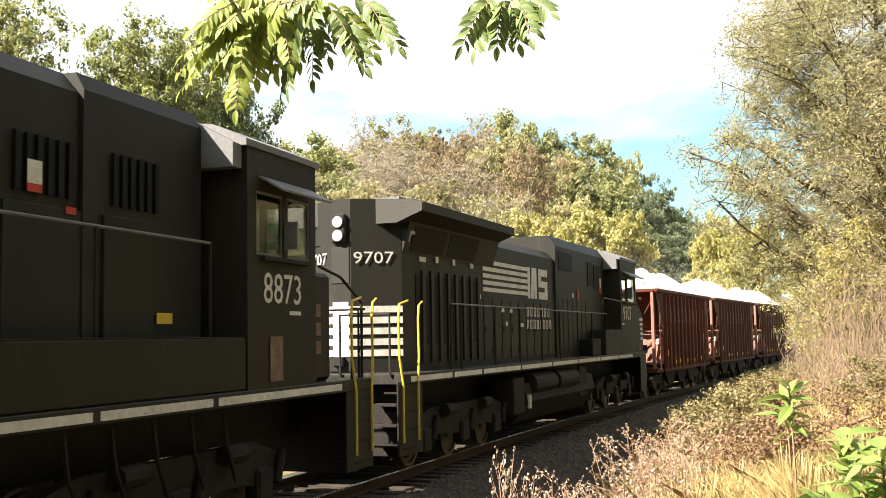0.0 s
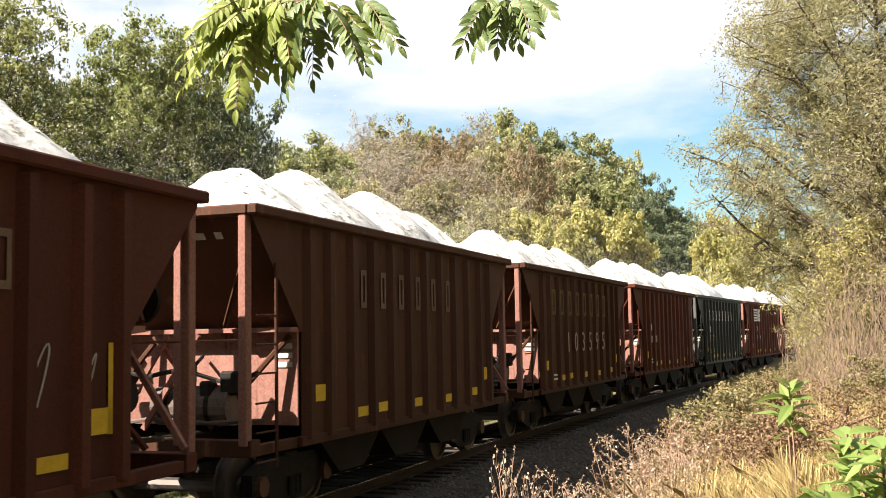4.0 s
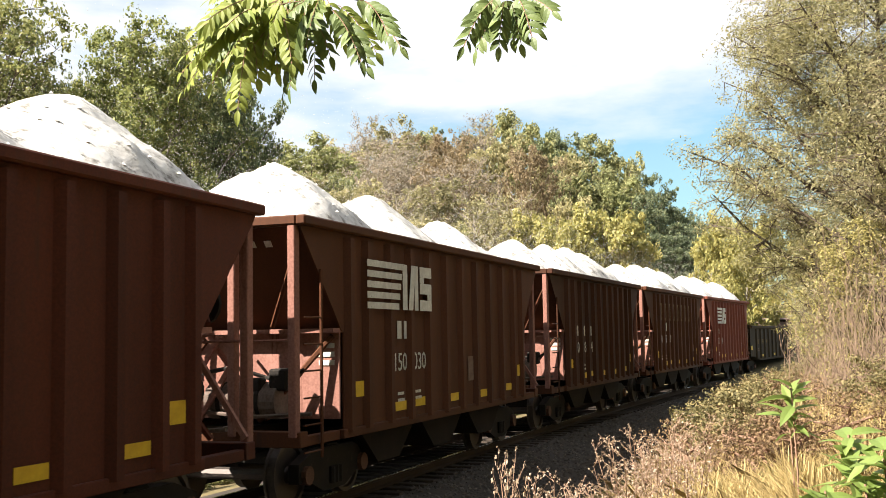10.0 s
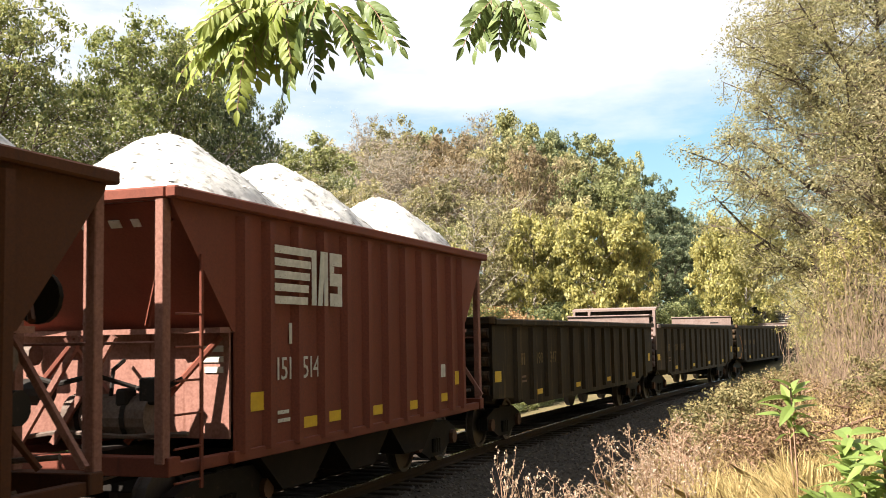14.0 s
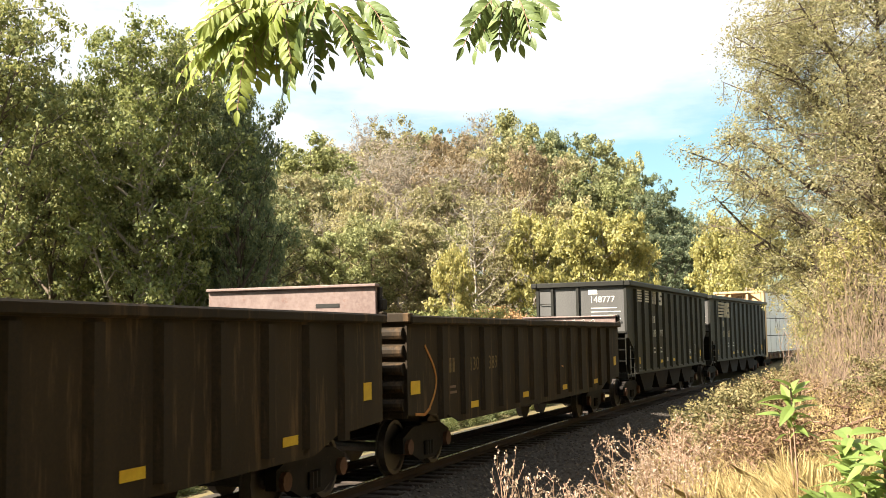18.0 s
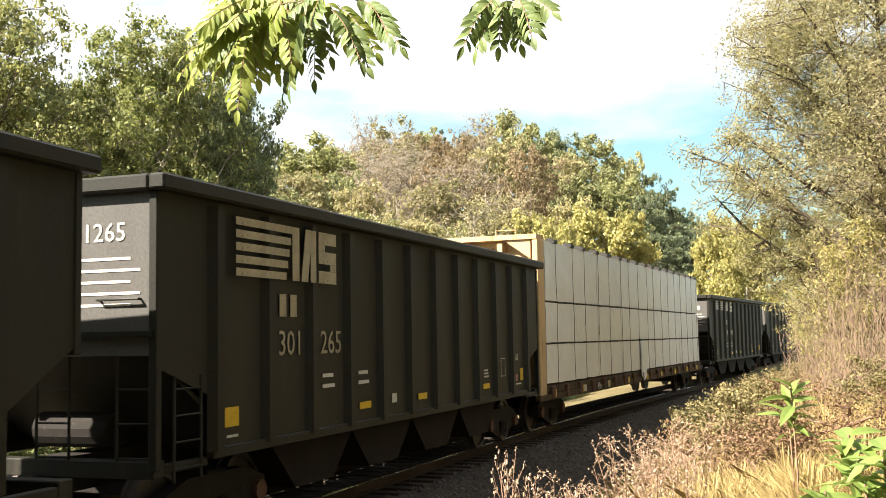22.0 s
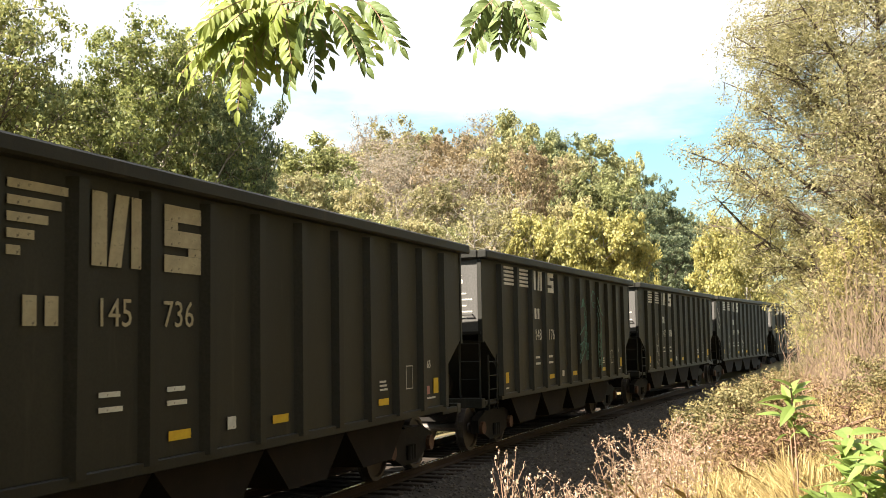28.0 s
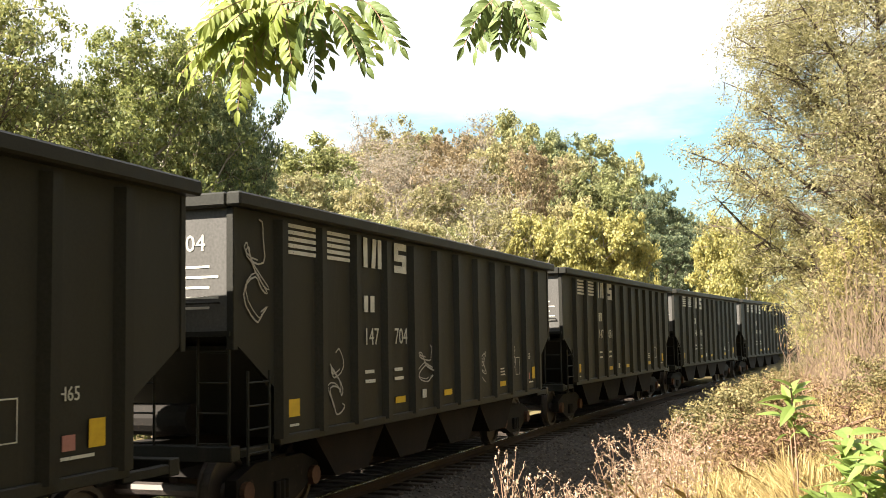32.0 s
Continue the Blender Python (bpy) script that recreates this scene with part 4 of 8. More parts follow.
        cpart("air_reservoir", ("b",), lambda: rods(((0.7, -0.5, 1.35), (0.7, 0.5, 1.35), 0.2), n=14), M_IRON, car, m)
        coupler(car, x, turn)
        hose(car, x, 0.35, turn)
    ew = share("lettering", text_mesh(number, 0.28, M_WHITE), car, pose(-0.006, -0.28, 3.36, 90, 0, -90))
    tagged(ew, "white stencilled number")
    for i in range(5):
        share("writing", cached(("writing", "end", i % 2), lambda i=i: boxes((-0.004, 0, -0.42 - 0.12 * (i % 2), 0.42, 0, 0.03)), M_WHITE), car, pose(-0.002, -0.75, 3.16 - 0.12 * i))
    cpart("name_block", (), lambda: boxes((-0.004, 0, 0.2, 0.5, 0, 0.16)), M_WHITE, car, pose(-0.002, -0.75, 3.62))
    # emblem in parts between the ribs
    gap = (L - 2.16) / (n - 1)
    px = [1.08 + gap * i + 0.20 for i in range(n)]
    if big:
        for i in range(5):
            plate(car, px[1], px[1] + 0.84 - 0.17 * (4 - i), 3.05 + 0.14 * i, 3.13 + 0.14 * i, M_PALELET, -1.51, "emblem_stripe")
        for o, w, sl in ((0.0, 0.22, 0.0), (0.24, 0.2, 0.12), (0.60, 0.2, 0.0)):
            plate(car, px[2] + o, px[2] + o + w, 3.02, 3.72, M_PALELET, -1.51, "emblem_block", sl)
        x = px[3] + 0.06
        for z0, z1 in ((3.02, 3.20), (3.29, 3.46), (3.55, 3.72)):
            plate(car, x, x + 0.68, z0, z1, M_PALELET, -1.51, "emblem_block")
        plate(car, x, x + 0.24, 3.462, 3.548, M_PALELET, -1.51, "emblem_block")
        plate(car, x + 0.44, x + 0.68, 3.202, 3.288, M_PALELET, -1.51, "emblem_block")
        bars(car, px[1] + 0.2, 2.46, 0.5, 1, M_PALELET, -1.51, h=0.26)
        words(car, number[:3], px[2] + 0.06, 2.46, 0.27, -1.51, M_PALELET)
        words(car, number[3:], px[3] + 0.04, 2.46, 0.27, -1.51, M_PALELET)
    elif not deep:
        for k, wd in ((0, 0.8), (1, 0.72)):
            for i in range(5):
                plate(car, px[k], px[k] + wd, 3.40 + 0.085 * i, 3.45 + 0.085 * i, M_WHITE, -1.51, "emblem_stripe")
        for o in (0.0, 0.28, 0.52):
            plate(car, px[2] + 0.1 + o, px[2] + 0.24 + o, 3.36, 3.80, M_WHITE, -1.51, "emblem_block", 0.06 if o == 0.28 else 0.0)
        x = px[3] + 0.16
        for z0 in (3.34, 3.52, 3.70):
            plate(car, x, x + 0.5, z0, z0 + 0.11, M_WHITE, -1.51, "emblem_block")
        plate(car, x, x + 0.17, 3.632, 3.698, M_WHITE, -1.51, "emblem_block")
        plate(car, x + 0.33, x + 0.5, 3.452, 3.518, M_WHITE, -1.51, "emblem_block")
        bars(car, px[2] + 0.1, 2.70, 0.42, 1, y=-1.51, h=0.24)
        words(car, number[:3], px[2] + 0.1, 2.22, 0.25, -1.51)
        words(car, number[3:], px[3] + 0.14, 2.22, 0.25, -1.51)
    else:
        emblem(car, px[0] + 0.1, 3.05, 2.6, 0.68, M_PALELET, -1.586)
        bars(car, px[1] + 0.1, 2.60, 0.5, 1, M_PALELET, -1.51, h=0.28)
        words(car, number[:3], px[1] + 0.06, 2.12, 0.31, -1.51, M_PALELET)
        words(car, number[3:], px[2] + 0.06, 2.12, 0.31, -1.51, M_PALELET)
    for k in (2, 3):
        bars(car, px[k] + 0.12, 1.80, 0.4, 2, y=-1.51, h=0.05, gap=0.14)
    plate(car, 1.26, 1.56, 1.34, 1.56, M_YEL, -1.51, "reflector_tape")
    for k in (3, 5, 8):
        plate(car, px[k] + 0.15, px[k] + 0.55, 1.30, 1.40, M_YEL, -1.51, "reflector_tape")
    plate(car, L - 1.6, L - 1.36, 1.36, 1.62, M_YEL, -1.51, "reflector_tape")
    plate(car, px[4] + 0.2, px[4] + 0.38, 1.32, 1.46, M_WHITE, -1.51, "routing_tag")
    fr = [(px[9] + 0.2, 1.5), (px[9] + 0.48, 1.5), (px[9] + 0.48, 1.86), (px[9] + 0.2, 1.86), (px[9] + 0.2, 1.5)]
    scrawl(car, fr, M_WHITE, 0.01, -1.512, "consolidated_stencil")
    bars(car, px[8] + 0.2, 1.64, 0.3, 3, y=-1.51, h=0.03, gap=0.06)
    words(car, "H65", L - 2.05, 1.80, 0.13, -1.512)
    plate(car, L - 1.98, L - 1.80, 1.36, 1.50, M_PINK, -1.512, "routing_tag")
    bars(car, L - 2.0, 1.28, 0.6, 1, y=-1.511, h=0.03)
    bars(car, 1.3, 1.22, 0.3, 1, y=-1.511, h=0.03)
    if deco:
        deco(car, px)
    return car


def squiggle(car, x, z, w, h, mat, n=10, r=0.018, ph=0.0, y=-1.512):
    """A looping sprayed tag."""
    pts = [(x + w * (0.5 + 0.42 * math.sin(i * 0.42 + ph) + 0.1 * math.sin(i * 1.1)), z + h * (i / 36 + 0.16 * math.sin(i * 0.55 + ph * 2))) for i in range(37)]
    scrawl(car, pts, mat, r * 0.6, y)
    scrawl(car, [(a + 0.06 * math.sin(3 * b), b + 0.05) for a, b in pts[6:30]], mat, r * 0.5, y)


def deco_704(car, px):
    squiggle(car, 0.2, 2.5, 0.55, 1.1, M_SPRAY, 12, 0.02, 0.5)
    squiggle(car, px[1] + 0.05, 1.3, 0.45, 0.8, M_SPRAY, 10, 0.02, 1.0)
    squiggle(car, px[4] + 0.05, 1.55, 0.7, 0.55, M_SPRAY, 9, 0.02, 0.2)
    squiggle(car, px[7], 1.5, 0.35, 0.5, M_SPRAY, 8, 0.018, 2.0)
    squiggle(car, px[9] - 0.1, 1.6, 0.3, 0.5, M_SPRAY, 8, 0.018, 3.0)


def deco_176(car, px):
    """Teal tentacles with rings, and two sprayed words."""
    for pts in ([(7.52, 3.27), (7.63, 3.1), (7.78, 2.92), (7.75, 2.62), (7.83, 2.37), (7.74, 2.09), (7.43, 1.83), (7.04, 1.6)],
                [(7.56, 3.06), (7.63, 2.72), (7.6, 2.3), (7.47, 2.15), (7.07, 2.07)],
                [(7.08, 2.32), (7.31, 2.42), (7.54, 2.54)],
                [(9.06, 2.92), (9.18, 2.65), (9.16, 2.37), (9.05, 1.97), (9.09, 1.62), (9.16, 1.42)],
                [(9.07, 3.12), (9.36, 2.81), (9.54, 2.57), (9.44, 2.16), (9.53, 1.71), (9.43, 1.3)],
                [(9.1, 3.34), (9.35, 3.1), (9.5, 2.94), (9.71, 2.86)],
                [(8.82, 3.42), (8.59, 3.52), (8.39, 3.34), (8.54, 3.09), (8.7, 3.05), (8.57, 3.2), (8.83, 3.18)]):
        scrawl(car, pts, M_TEAL, 0.018, -1.652)
    for x, z in ((7.18, 2.0), (7.35, 2.02), (7.55, 2.06), (7.68, 2.16), (7.7, 2.34), (7.75, 2.55), (7.71, 2.72), (7.28, 1.86), (7.11, 1.76), (9.25, 2.25), (9.22, 2.05), (9.37, 1.94), (9.19, 1.79), (9.37, 1.74), (9.19, 1.57), (9.36, 1.56), (9.43, 2.32)):
        scrawl(car, [(x + 0.07 * math.cos(k * 0.9), z + 0.08 * math.sin(k * 0.9)) for k in range(8)], M_TEAL, 0.013, -1.652)
    part("graffiti", prism(bmesh.new(), [(7.3, 3.03), (7.44, 3.26), (7.56, 3.24), (7.53, 3.08)], "y", -1.654, -1.648), M_TEAL, car)
    words(car, "GIVE", 8.09, 1.9, 0.22, -1.52, M_TEAL, 0.8)
    words(car, "UP", 8.15, 1.65, 0.24, -1.52, M_TEAL, 0.9)


def deco_296(car, px):
    squiggle(car, px[1] + 0.05, 1.25, 0.5, 0.95, M_SPRAY, 11, 0.02, 0.7)


# ---- gondola ----
def gondola(u0, u1, number, label, lead, trail, curve=False):
    L = u1 - u0
    mat = M_GON
    car = root("gondola_car", label, "gondola", u0, L, "low gondola cars")
    def side():
        bm = bmesh.new()
        return prism(bm, [(0, 2.56), (0, 1.05), (1.7, 0.98), (2.4, 0.78), (L - 2.4, 0.78), (L - 1.7, 0.98), (L, 1.05), (L, 2.56)], "y", -0.015, 0.015)
    def rib():
        bm = bmesh.new()
        return prism(bm, [(-0.155, 0), (-0.08, -0.075), (0.08, -0.075), (0.155, 0)], "z", 0.9, 2.50)
    for s in (-1, 1):
        cpart("side_sheet", (round(L, 2), "g"), side, mat, car, pose(0, 1.47 * s, 0))
        cpart("top_chord", (round(L, 2),), lambda: boxes((0, L, -0.09, 0.09, 2.54, 2.68), bevel=0.025), M_GON, car, pose(0, 1.50 * s, 0))
    n = 13
    for i in range(n):
        x = 1.5 + (L - 3.0) * i / (n - 1)
        for s in (-1, 1):
            cpart("rib", ("g",), rib, mat, car, pose(x, -1.485, 0) if s < 0 else pose(x, 1.485, 0, 0, 0, 180))
    cpart("floor_sheet", (round(L, 2), "g"), lambda: boxes((0.05, L - 0.05, -1.45, 1.45, 1.05, 1.12)), mat, car)
    cpart("centre_sill", (round(L, 2), "g"), lambda: boxes((0.1, L - 0.1, -0.22, 0.22, 0.62, 1.0)), M_IRON, car)
    truck(car, 1.7)
    truck(car, L - 1.7)
    for x, turn in ((0, 0), (L, 180)):
        m = pose(x, 0, 0, 0, 0, turn)
        raised = lead and turn == 0
        for i in range(8 if raised else 5):
            cpart("end_corrugation", (raised,), lambda: rods(((0, -1.42, 0), (0, 1.42, 0), 0.105 if raised else 0.11), n=12), M_SCRAP if raised else mat, car, m @ pose(0.02, 0, 1.26 + 0.21 * i if raised else 1.22 + 0.29 * i))
        cpart("end_sheet", ("g",), lambda: boxes((0.02, 0.06, -1.46, 1.46, 1.0, 2.6)), mat, car, m)
        cpart("end_rail", (), lambda: boxes((-0.06, 0.12, -1.56, 1.56, 2.56, 2.72), bevel=0.02), mat, car, m)
        coupler(car, x, turn)
        hose(car, x, 0.35, turn)
    if lead:
        part("raised_end_sheet", boxes((0.0, 0.06, -1.46, 1.46, 2.72, lead)), M_GON, car)
        part("raised_end_cap", prism(bmesh.new(), [(-0.12, lead - 0.02), (-0.12, lead + 0.05), (0.16, lead + 0.11), (0.16, lead + 0.02)], "y", -1.54, 1.54), M_SCRAP, car)
        for y, z0 in ((-1.47, 1.75), (1.47, 1.75), (0.9, lead - 0.3)):
            part("raised_end_post", boxes((-0.15, -0.03, y - 0.05, y + 0.05, z0, lead - 0.03), bevel=0.01), M_SCRAP, car)
        part("latch", boxes((-0.10, 0.22, -1.62, -1.50, 2.52, 2.66), bevel=0.02), M_SCRAP, car)
    if trail:
        part("raised_end_sheet", boxes((L - 0.16, L - 0.10, -1.46, 1.46, 1.12, trail), bevel=0.008), M_SCRAP, car, "faded pink steel end wall")
        part("raised_end_cap", boxes((L - 0.22, L - 0.04, -1.48, 1.48, trail, trail + 0.05), bevel=0.012), M_SCRAP, car)
        part("torn_hole", boxes((L - 0.168, L - 0.161, -0.85, -0.45, trail - 0.30, trail - 0.24)), M_STRAP, car)
        part("raised_end_post", boxes((L - 0.09, L + 0.03, -1.50, -1.40, 2.72, trail), bevel=0.01), M_IRON, car)
        part("raised_end_bracket", boxes((L - 0.09, L + 0.12, -1.54, -1.36, 2.74, 2.92), bevel=0.02), M_IRON, car)
        if curve:
            for k in range(6):
                part("chalk_stroke", rods(((L - 0.17, 0.9 - 0.3 * k, 2.70), (L - 0.17, 0.72 - 0.3 * k, 2.80), 0.01), ((L - 0.17, 0.72 - 0.3 * k, 2.80), (L - 0.17, 0.66 - 0.3 * k, 2.69), 0.01), n=4), M_WHITE, car)
    gap = (L - 3.0) / (n - 1)
    p = [1.5 + gap * i + 0.2 for i in range(n)]
    plate(car, 0.12, 0.52, 1.38, 1.60, M_YEL, -1.49, "reflector_tape")
    for k in (1, 4, 7, 10):
        plate(car, p[k] + 0.2, p[k] + 0.62, 0.98, 1.10, M_YEL, -1.49, "reflector_tape")
    plate(car, L - 0.75, L - 0.45, 1.40, 1.66, M_YEL, -1.49, "reflector_tape")
    bars(car, p[0] + 0.2, 1.68, 0.3, 1, M_CREAM, -1.49, h=0.26)
    words(car, number[:3], p[1] + 0.15, 1.68, 0.26, -1.49, M_CREAM)
    words(car, number[3:], p[2] + 0.15, 1.68, 0.26, -1.49, M_CREAM)
    bars(car, p[0] + 0.2, 1.4, 0.4, 2, M_FAINT, -1.49)
    if curve:
        pts = [(0.9 + 0.35 * math.sin(i * 0.3), 1.1 + 0.09 * i) for i in range(13)]
        scrawl(car, pts, M_ORANGE, 0.03, -1.495)
        scrawl(car, [(0.3, 1.05), (0.7, 1.02), (0.95, 1.12)], M_ORANGE, 0.035, -1.495)
        scrawl(car, [(9.3, 2.3), (9.25, 1.9), (9.4, 1.6), (9.8, 1.55)], M_ORANGE, 0.025, -1.495)
    return car


# ---- centre-beam flat car with wrapped lumber ----
def centre_beam(u0, u1):
    L = u1 - u0
    car = root("centre_beam_car", "tan centre-beam flat car loaded with white wrapped lumber", "flat car", u0, L)
    part("deck", boxes((0.0, L, -1.42, 1.42, 0.92, 1.12), bevel=0.02), M_DECK, car)
    part("centre_sill", boxes((0.3, L - 0.3, -0.35, 0.35, 0.55, 0.92)), M_IRON, car)
    part("centre_wall", boxes((0.5, L - 0.5, -0.08, 0.08, 1.12, 4.5)), M_TANBULK, car)
    for s in (-1, 1):
        part("side_sill", boxes((0.0, L, 1.40 * s - 0.06, 1.40 * s + 0.06, 0.76, 0.915), bevel=0.01), M_DECK, car)
    for x, turn in ((0, 0), (L, 180)):
        m = pose(x, 0, 0, 0, 0, turn)
        if turn:
            m = pose(L + 0.12, 0, 0, 0, 0, turn) @ Matrix.Diagonal((1, 0.62, 1, 1))
        cpart("bulkhead_sheet", (), lambda: boxes((0.30, 0.36, -1.36, 1.36, 1.12, 4.62)), M_TANBULK, car, m)
        for y in (-1.40, 1.40):
            cpart("bulkhead_post", (), lambda: boxes((0.02, 0.50, -0.07, 0.07, 0.9, 4.62), bevel=0.015), M_TANBULK, car, m @ pose(0, y, 0))
        for y in (-0.5, 0.5):
            cpart("bulkhead_stiffener", (), lambda: boxes((0.06, 0.296, -0.07, 0.07, 1.12, 4.55), bevel=0.01), M_TANBULK, car, m @ pose(0, y, 0))
        for z in (2.0, 2.9, 3.7):
            cpart("bulkhead_rail", (), lambda: boxes((0.10, 0.29, -1.32, 1.32, -0.05, 0.05)), M_TANBULK, car, m @ pose(0, 0, z))
        def top():
            bm = bmesh.new()
            prism(bm, [(0.0, 4.62), (0.0, 4.74), (0.55, 4.74), (0.55, 4.62)], "y", -1.45, 1.45)
            return bm
        cpart("bulkhead_cap", (), top, M_TANBULK, car, m)
        for y in (-1.0, 1.0):
            def gusset():
                bm = bmesh.new()
                return prism(bm, [(-0.33, 4.61), (0.33, 4.61), (0.33, 4.15)], "x", 0.05, 0.10)
            cpart("gusset", (), gusset, M_TANBULK, car, m @ (pose(0, y - 0.05, 0) if y > 0 else pose(0, y + 0.05, 0) @ Matrix.Diagonal((1, -1, 1, 1))))
        cpart("grab_iron", ("m",), lambda: bent([(0.1, -0.9, 4.74), (0.1, -0.9, 4.86), (0.1, -0.4, 4.86), (0.1, -0.4, 4.74)], 0.016), M_TANBULK, car, m)
        for k in range(4):
            cpart("rung", (), lambda: rods(((-0.0, -0.2, 0), (-0.0, 0.2, 0), 0.015)), M_TANBULK, car, m @ pose(0.0, 1.15, 1.5 + 0.4 * k))
        coupler(car, x, turn)
        hose(car, x, 0.35, turn)
    truck(car, 1.9)
    truck(car, L - 1.9)
    share("lettering", text_mesh("458300", 0.26, M_STRAP), car, pose(0.285, 0.2, 4.28, 90, 0, -90))
    # lumber packs: three tiers of wrapped bundles
    rng = random.Random(4)
    cuts = [0.62, 5.55, 8.35, 13.2, 17.9, L - 0.42]
    tiers = [(1.16, 2.10), (2.15, 3.12), (3.17, 4.62)]
    for a, b in zip(cuts, cuts[1:]):
        for z0, z1 in tiers:
            for s in (-1, 1):
                nx = 34
                verts, faces = [], []
                y0, y1 = (0.12, 1.44)
                out = 0.012
                ring = [(y0, z0), (y1, z0), (y1, z1), (y0, z1)]
                lines = []
                for (ya, za), (yb, zb) in zip(ring, ring[1:] + ring[:1]):
                    for k in range(9):
                        lines.append((ya + (yb - ya) * k / 9, za + (zb - za) * k / 9))
                nl = len(lines)
                for i in range(nx + 1):
                    x = a + 0.02 + (b - a - 0.04) * i / nx
                    for (y, z) in lines:
                        j = noise.noise(Vector((x * 1.3, y * 2 + s * 9, z * 1.5))) * 0.022 + noise.noise(Vector((x * 5 + z * 2.5, y * 4, z * 2.2 + s))) * 0.013
                        yy = y + (j if y > y0 + 0.01 else 0)
                        zz = z + (0.02 * noise.noise(Vector((x * 1.9, s * 3, z))) if z in (z0, z1) else 0)
                        verts.append((x, yy * s, max(zz, 1.125)))
                for i in range(nx):
                    for k in range(nl):
                        p, q = i * nl + k, i * nl + (k + 1) % nl
                        faces.append((p, q, q + nl, p + nl) if s > 0 else (p, p + nl, q + nl, q))
                faces.append(tuple(range(nl)) if s < 0 else tuple(range(nl))[::-1])
                base = nx * nl
                faces.append(tuple(base + k for k in range(nl))[::-1] if s < 0 else tuple(base + k for k in range(nl)))
                ob = new("wrapped_lumber", mesh_from("wrapped_lumber", verts, faces, M_WRAP))
                ob.parent = car
                tagged(ob, "lumber bundle in white plastic wrap")
    for z in (2.125, 3.145):
        x = 0.7
        while x < L - 1.0:
            w = rng.uniform(0.5, 1.1)
            part("dunnage", boxes((x, min(x + w, L - 0.7), -1.40, -0.15, z - 0.022, z + 0.022)), M_STRAP, car)
            x += w + rng.uniform(0.1, 0.25)
    sx = [1.49, 3.01, 4.14, 5.6, 6.86, 8.35, 9.38, 10.7, 12.08, 13.11, 14.44, 15.7, 17.0, 18.2, 19.5, 20.7, 21.8]
    for i, x in enumerate(sx):
        pts = [(x + rng.uniform(-0.03, 0.03), -1.468 - 0.003 * (k % 2), 1.13 + (4.64 - 1.13) * k / 9) for k in range(10)]
        part("strap", bent([(x, -1.44, 0.95)] + pts, 0.0065, 4), M_STRAP, car)
        part("corner_guard", boxes((x - 0.14, x + 0.14, -1.49, -1.28, 4.60, 4.70), (x + 0.02, x + 0.10, -1.40, -1.2, 4.66, 4.75), bevel=0.01), M_STRAP, car)
        if i % 2 == 0:
            plate(car, x - 0.5, x - 0.22, 0.82, 1.0, M_YEL, -1.47, "reflector_tape")
    for x in [0.9 + 1.25 * i for i in range(17)]:
        part("stake_pocket", boxes((x, x + 0.22, -1.50, -1.425, 0.78, 1.08), bevel=0.015), M_RUST, car)
    words(car, "456398"[:3], 5.2, 0.80, 0.19, -1.475)
    words(car, "98", 6.3, 0.80, 0.19, -1.475)
    bars(car, 3.4, 0.82, 0.7, 1, y=-1.475, h=0.17)
    # torn flap of wrap
    part("loose_wrap", prism(bmesh.new(), [(10.8, 2.05), (11.55, 2.08), (11.5, 0.92), (11.2, 0.8), (10.82, 0.95)], "y", -1.50, -1.475), M_WRAP, car, "loose flap of plastic wrap")
    return car


# ---- locomotives ----
def handrail(parent, xs, z0, z1, y, mat):
    part("handrail", bent([(xs[0], y, z1)] + [(x, y, z1) for x in xs[1:]], 0.017), M_ROOF, parent)
    for x in xs:
        part("stanchion", rods(((x, y, z0), (x, y, z1), 0.02)), mat, parent)


def stair_rails(parent, x, dx, mat):
    for k in (0, 1):
        xx = x + dx * k
        part("stair_rail", bent([(xx, -1.52, 0.62), (xx, -1.52, 1.55), (xx - 0.10 + 0.2 * k, -1.50, 2.0), (xx - 0.10 + 0.2 * k, -1.49, 2.62), (xx + 0.02 + 0.2 * k, -1.46, 2.86), (xx + 0.36, -1.46, 2.92)], 0.02), mat, parent, "yellow safety rail")
        part("stair_rail", bent([(xx, 1.52, 0.62), (xx, 1.52, 1.55), (xx, 1.46, 2.62), (xx + 0.36, 1.46, 2.92)], 0.02), mat, parent, "yellow safety rail")
    for k in range(4):
        part("step", boxes((x + 0.05, x + dx - 0.05, -1.5, -1.15, 0.5 + 0.3 * k, 0.53 + 0.3 * k)), M_IRON, parent)


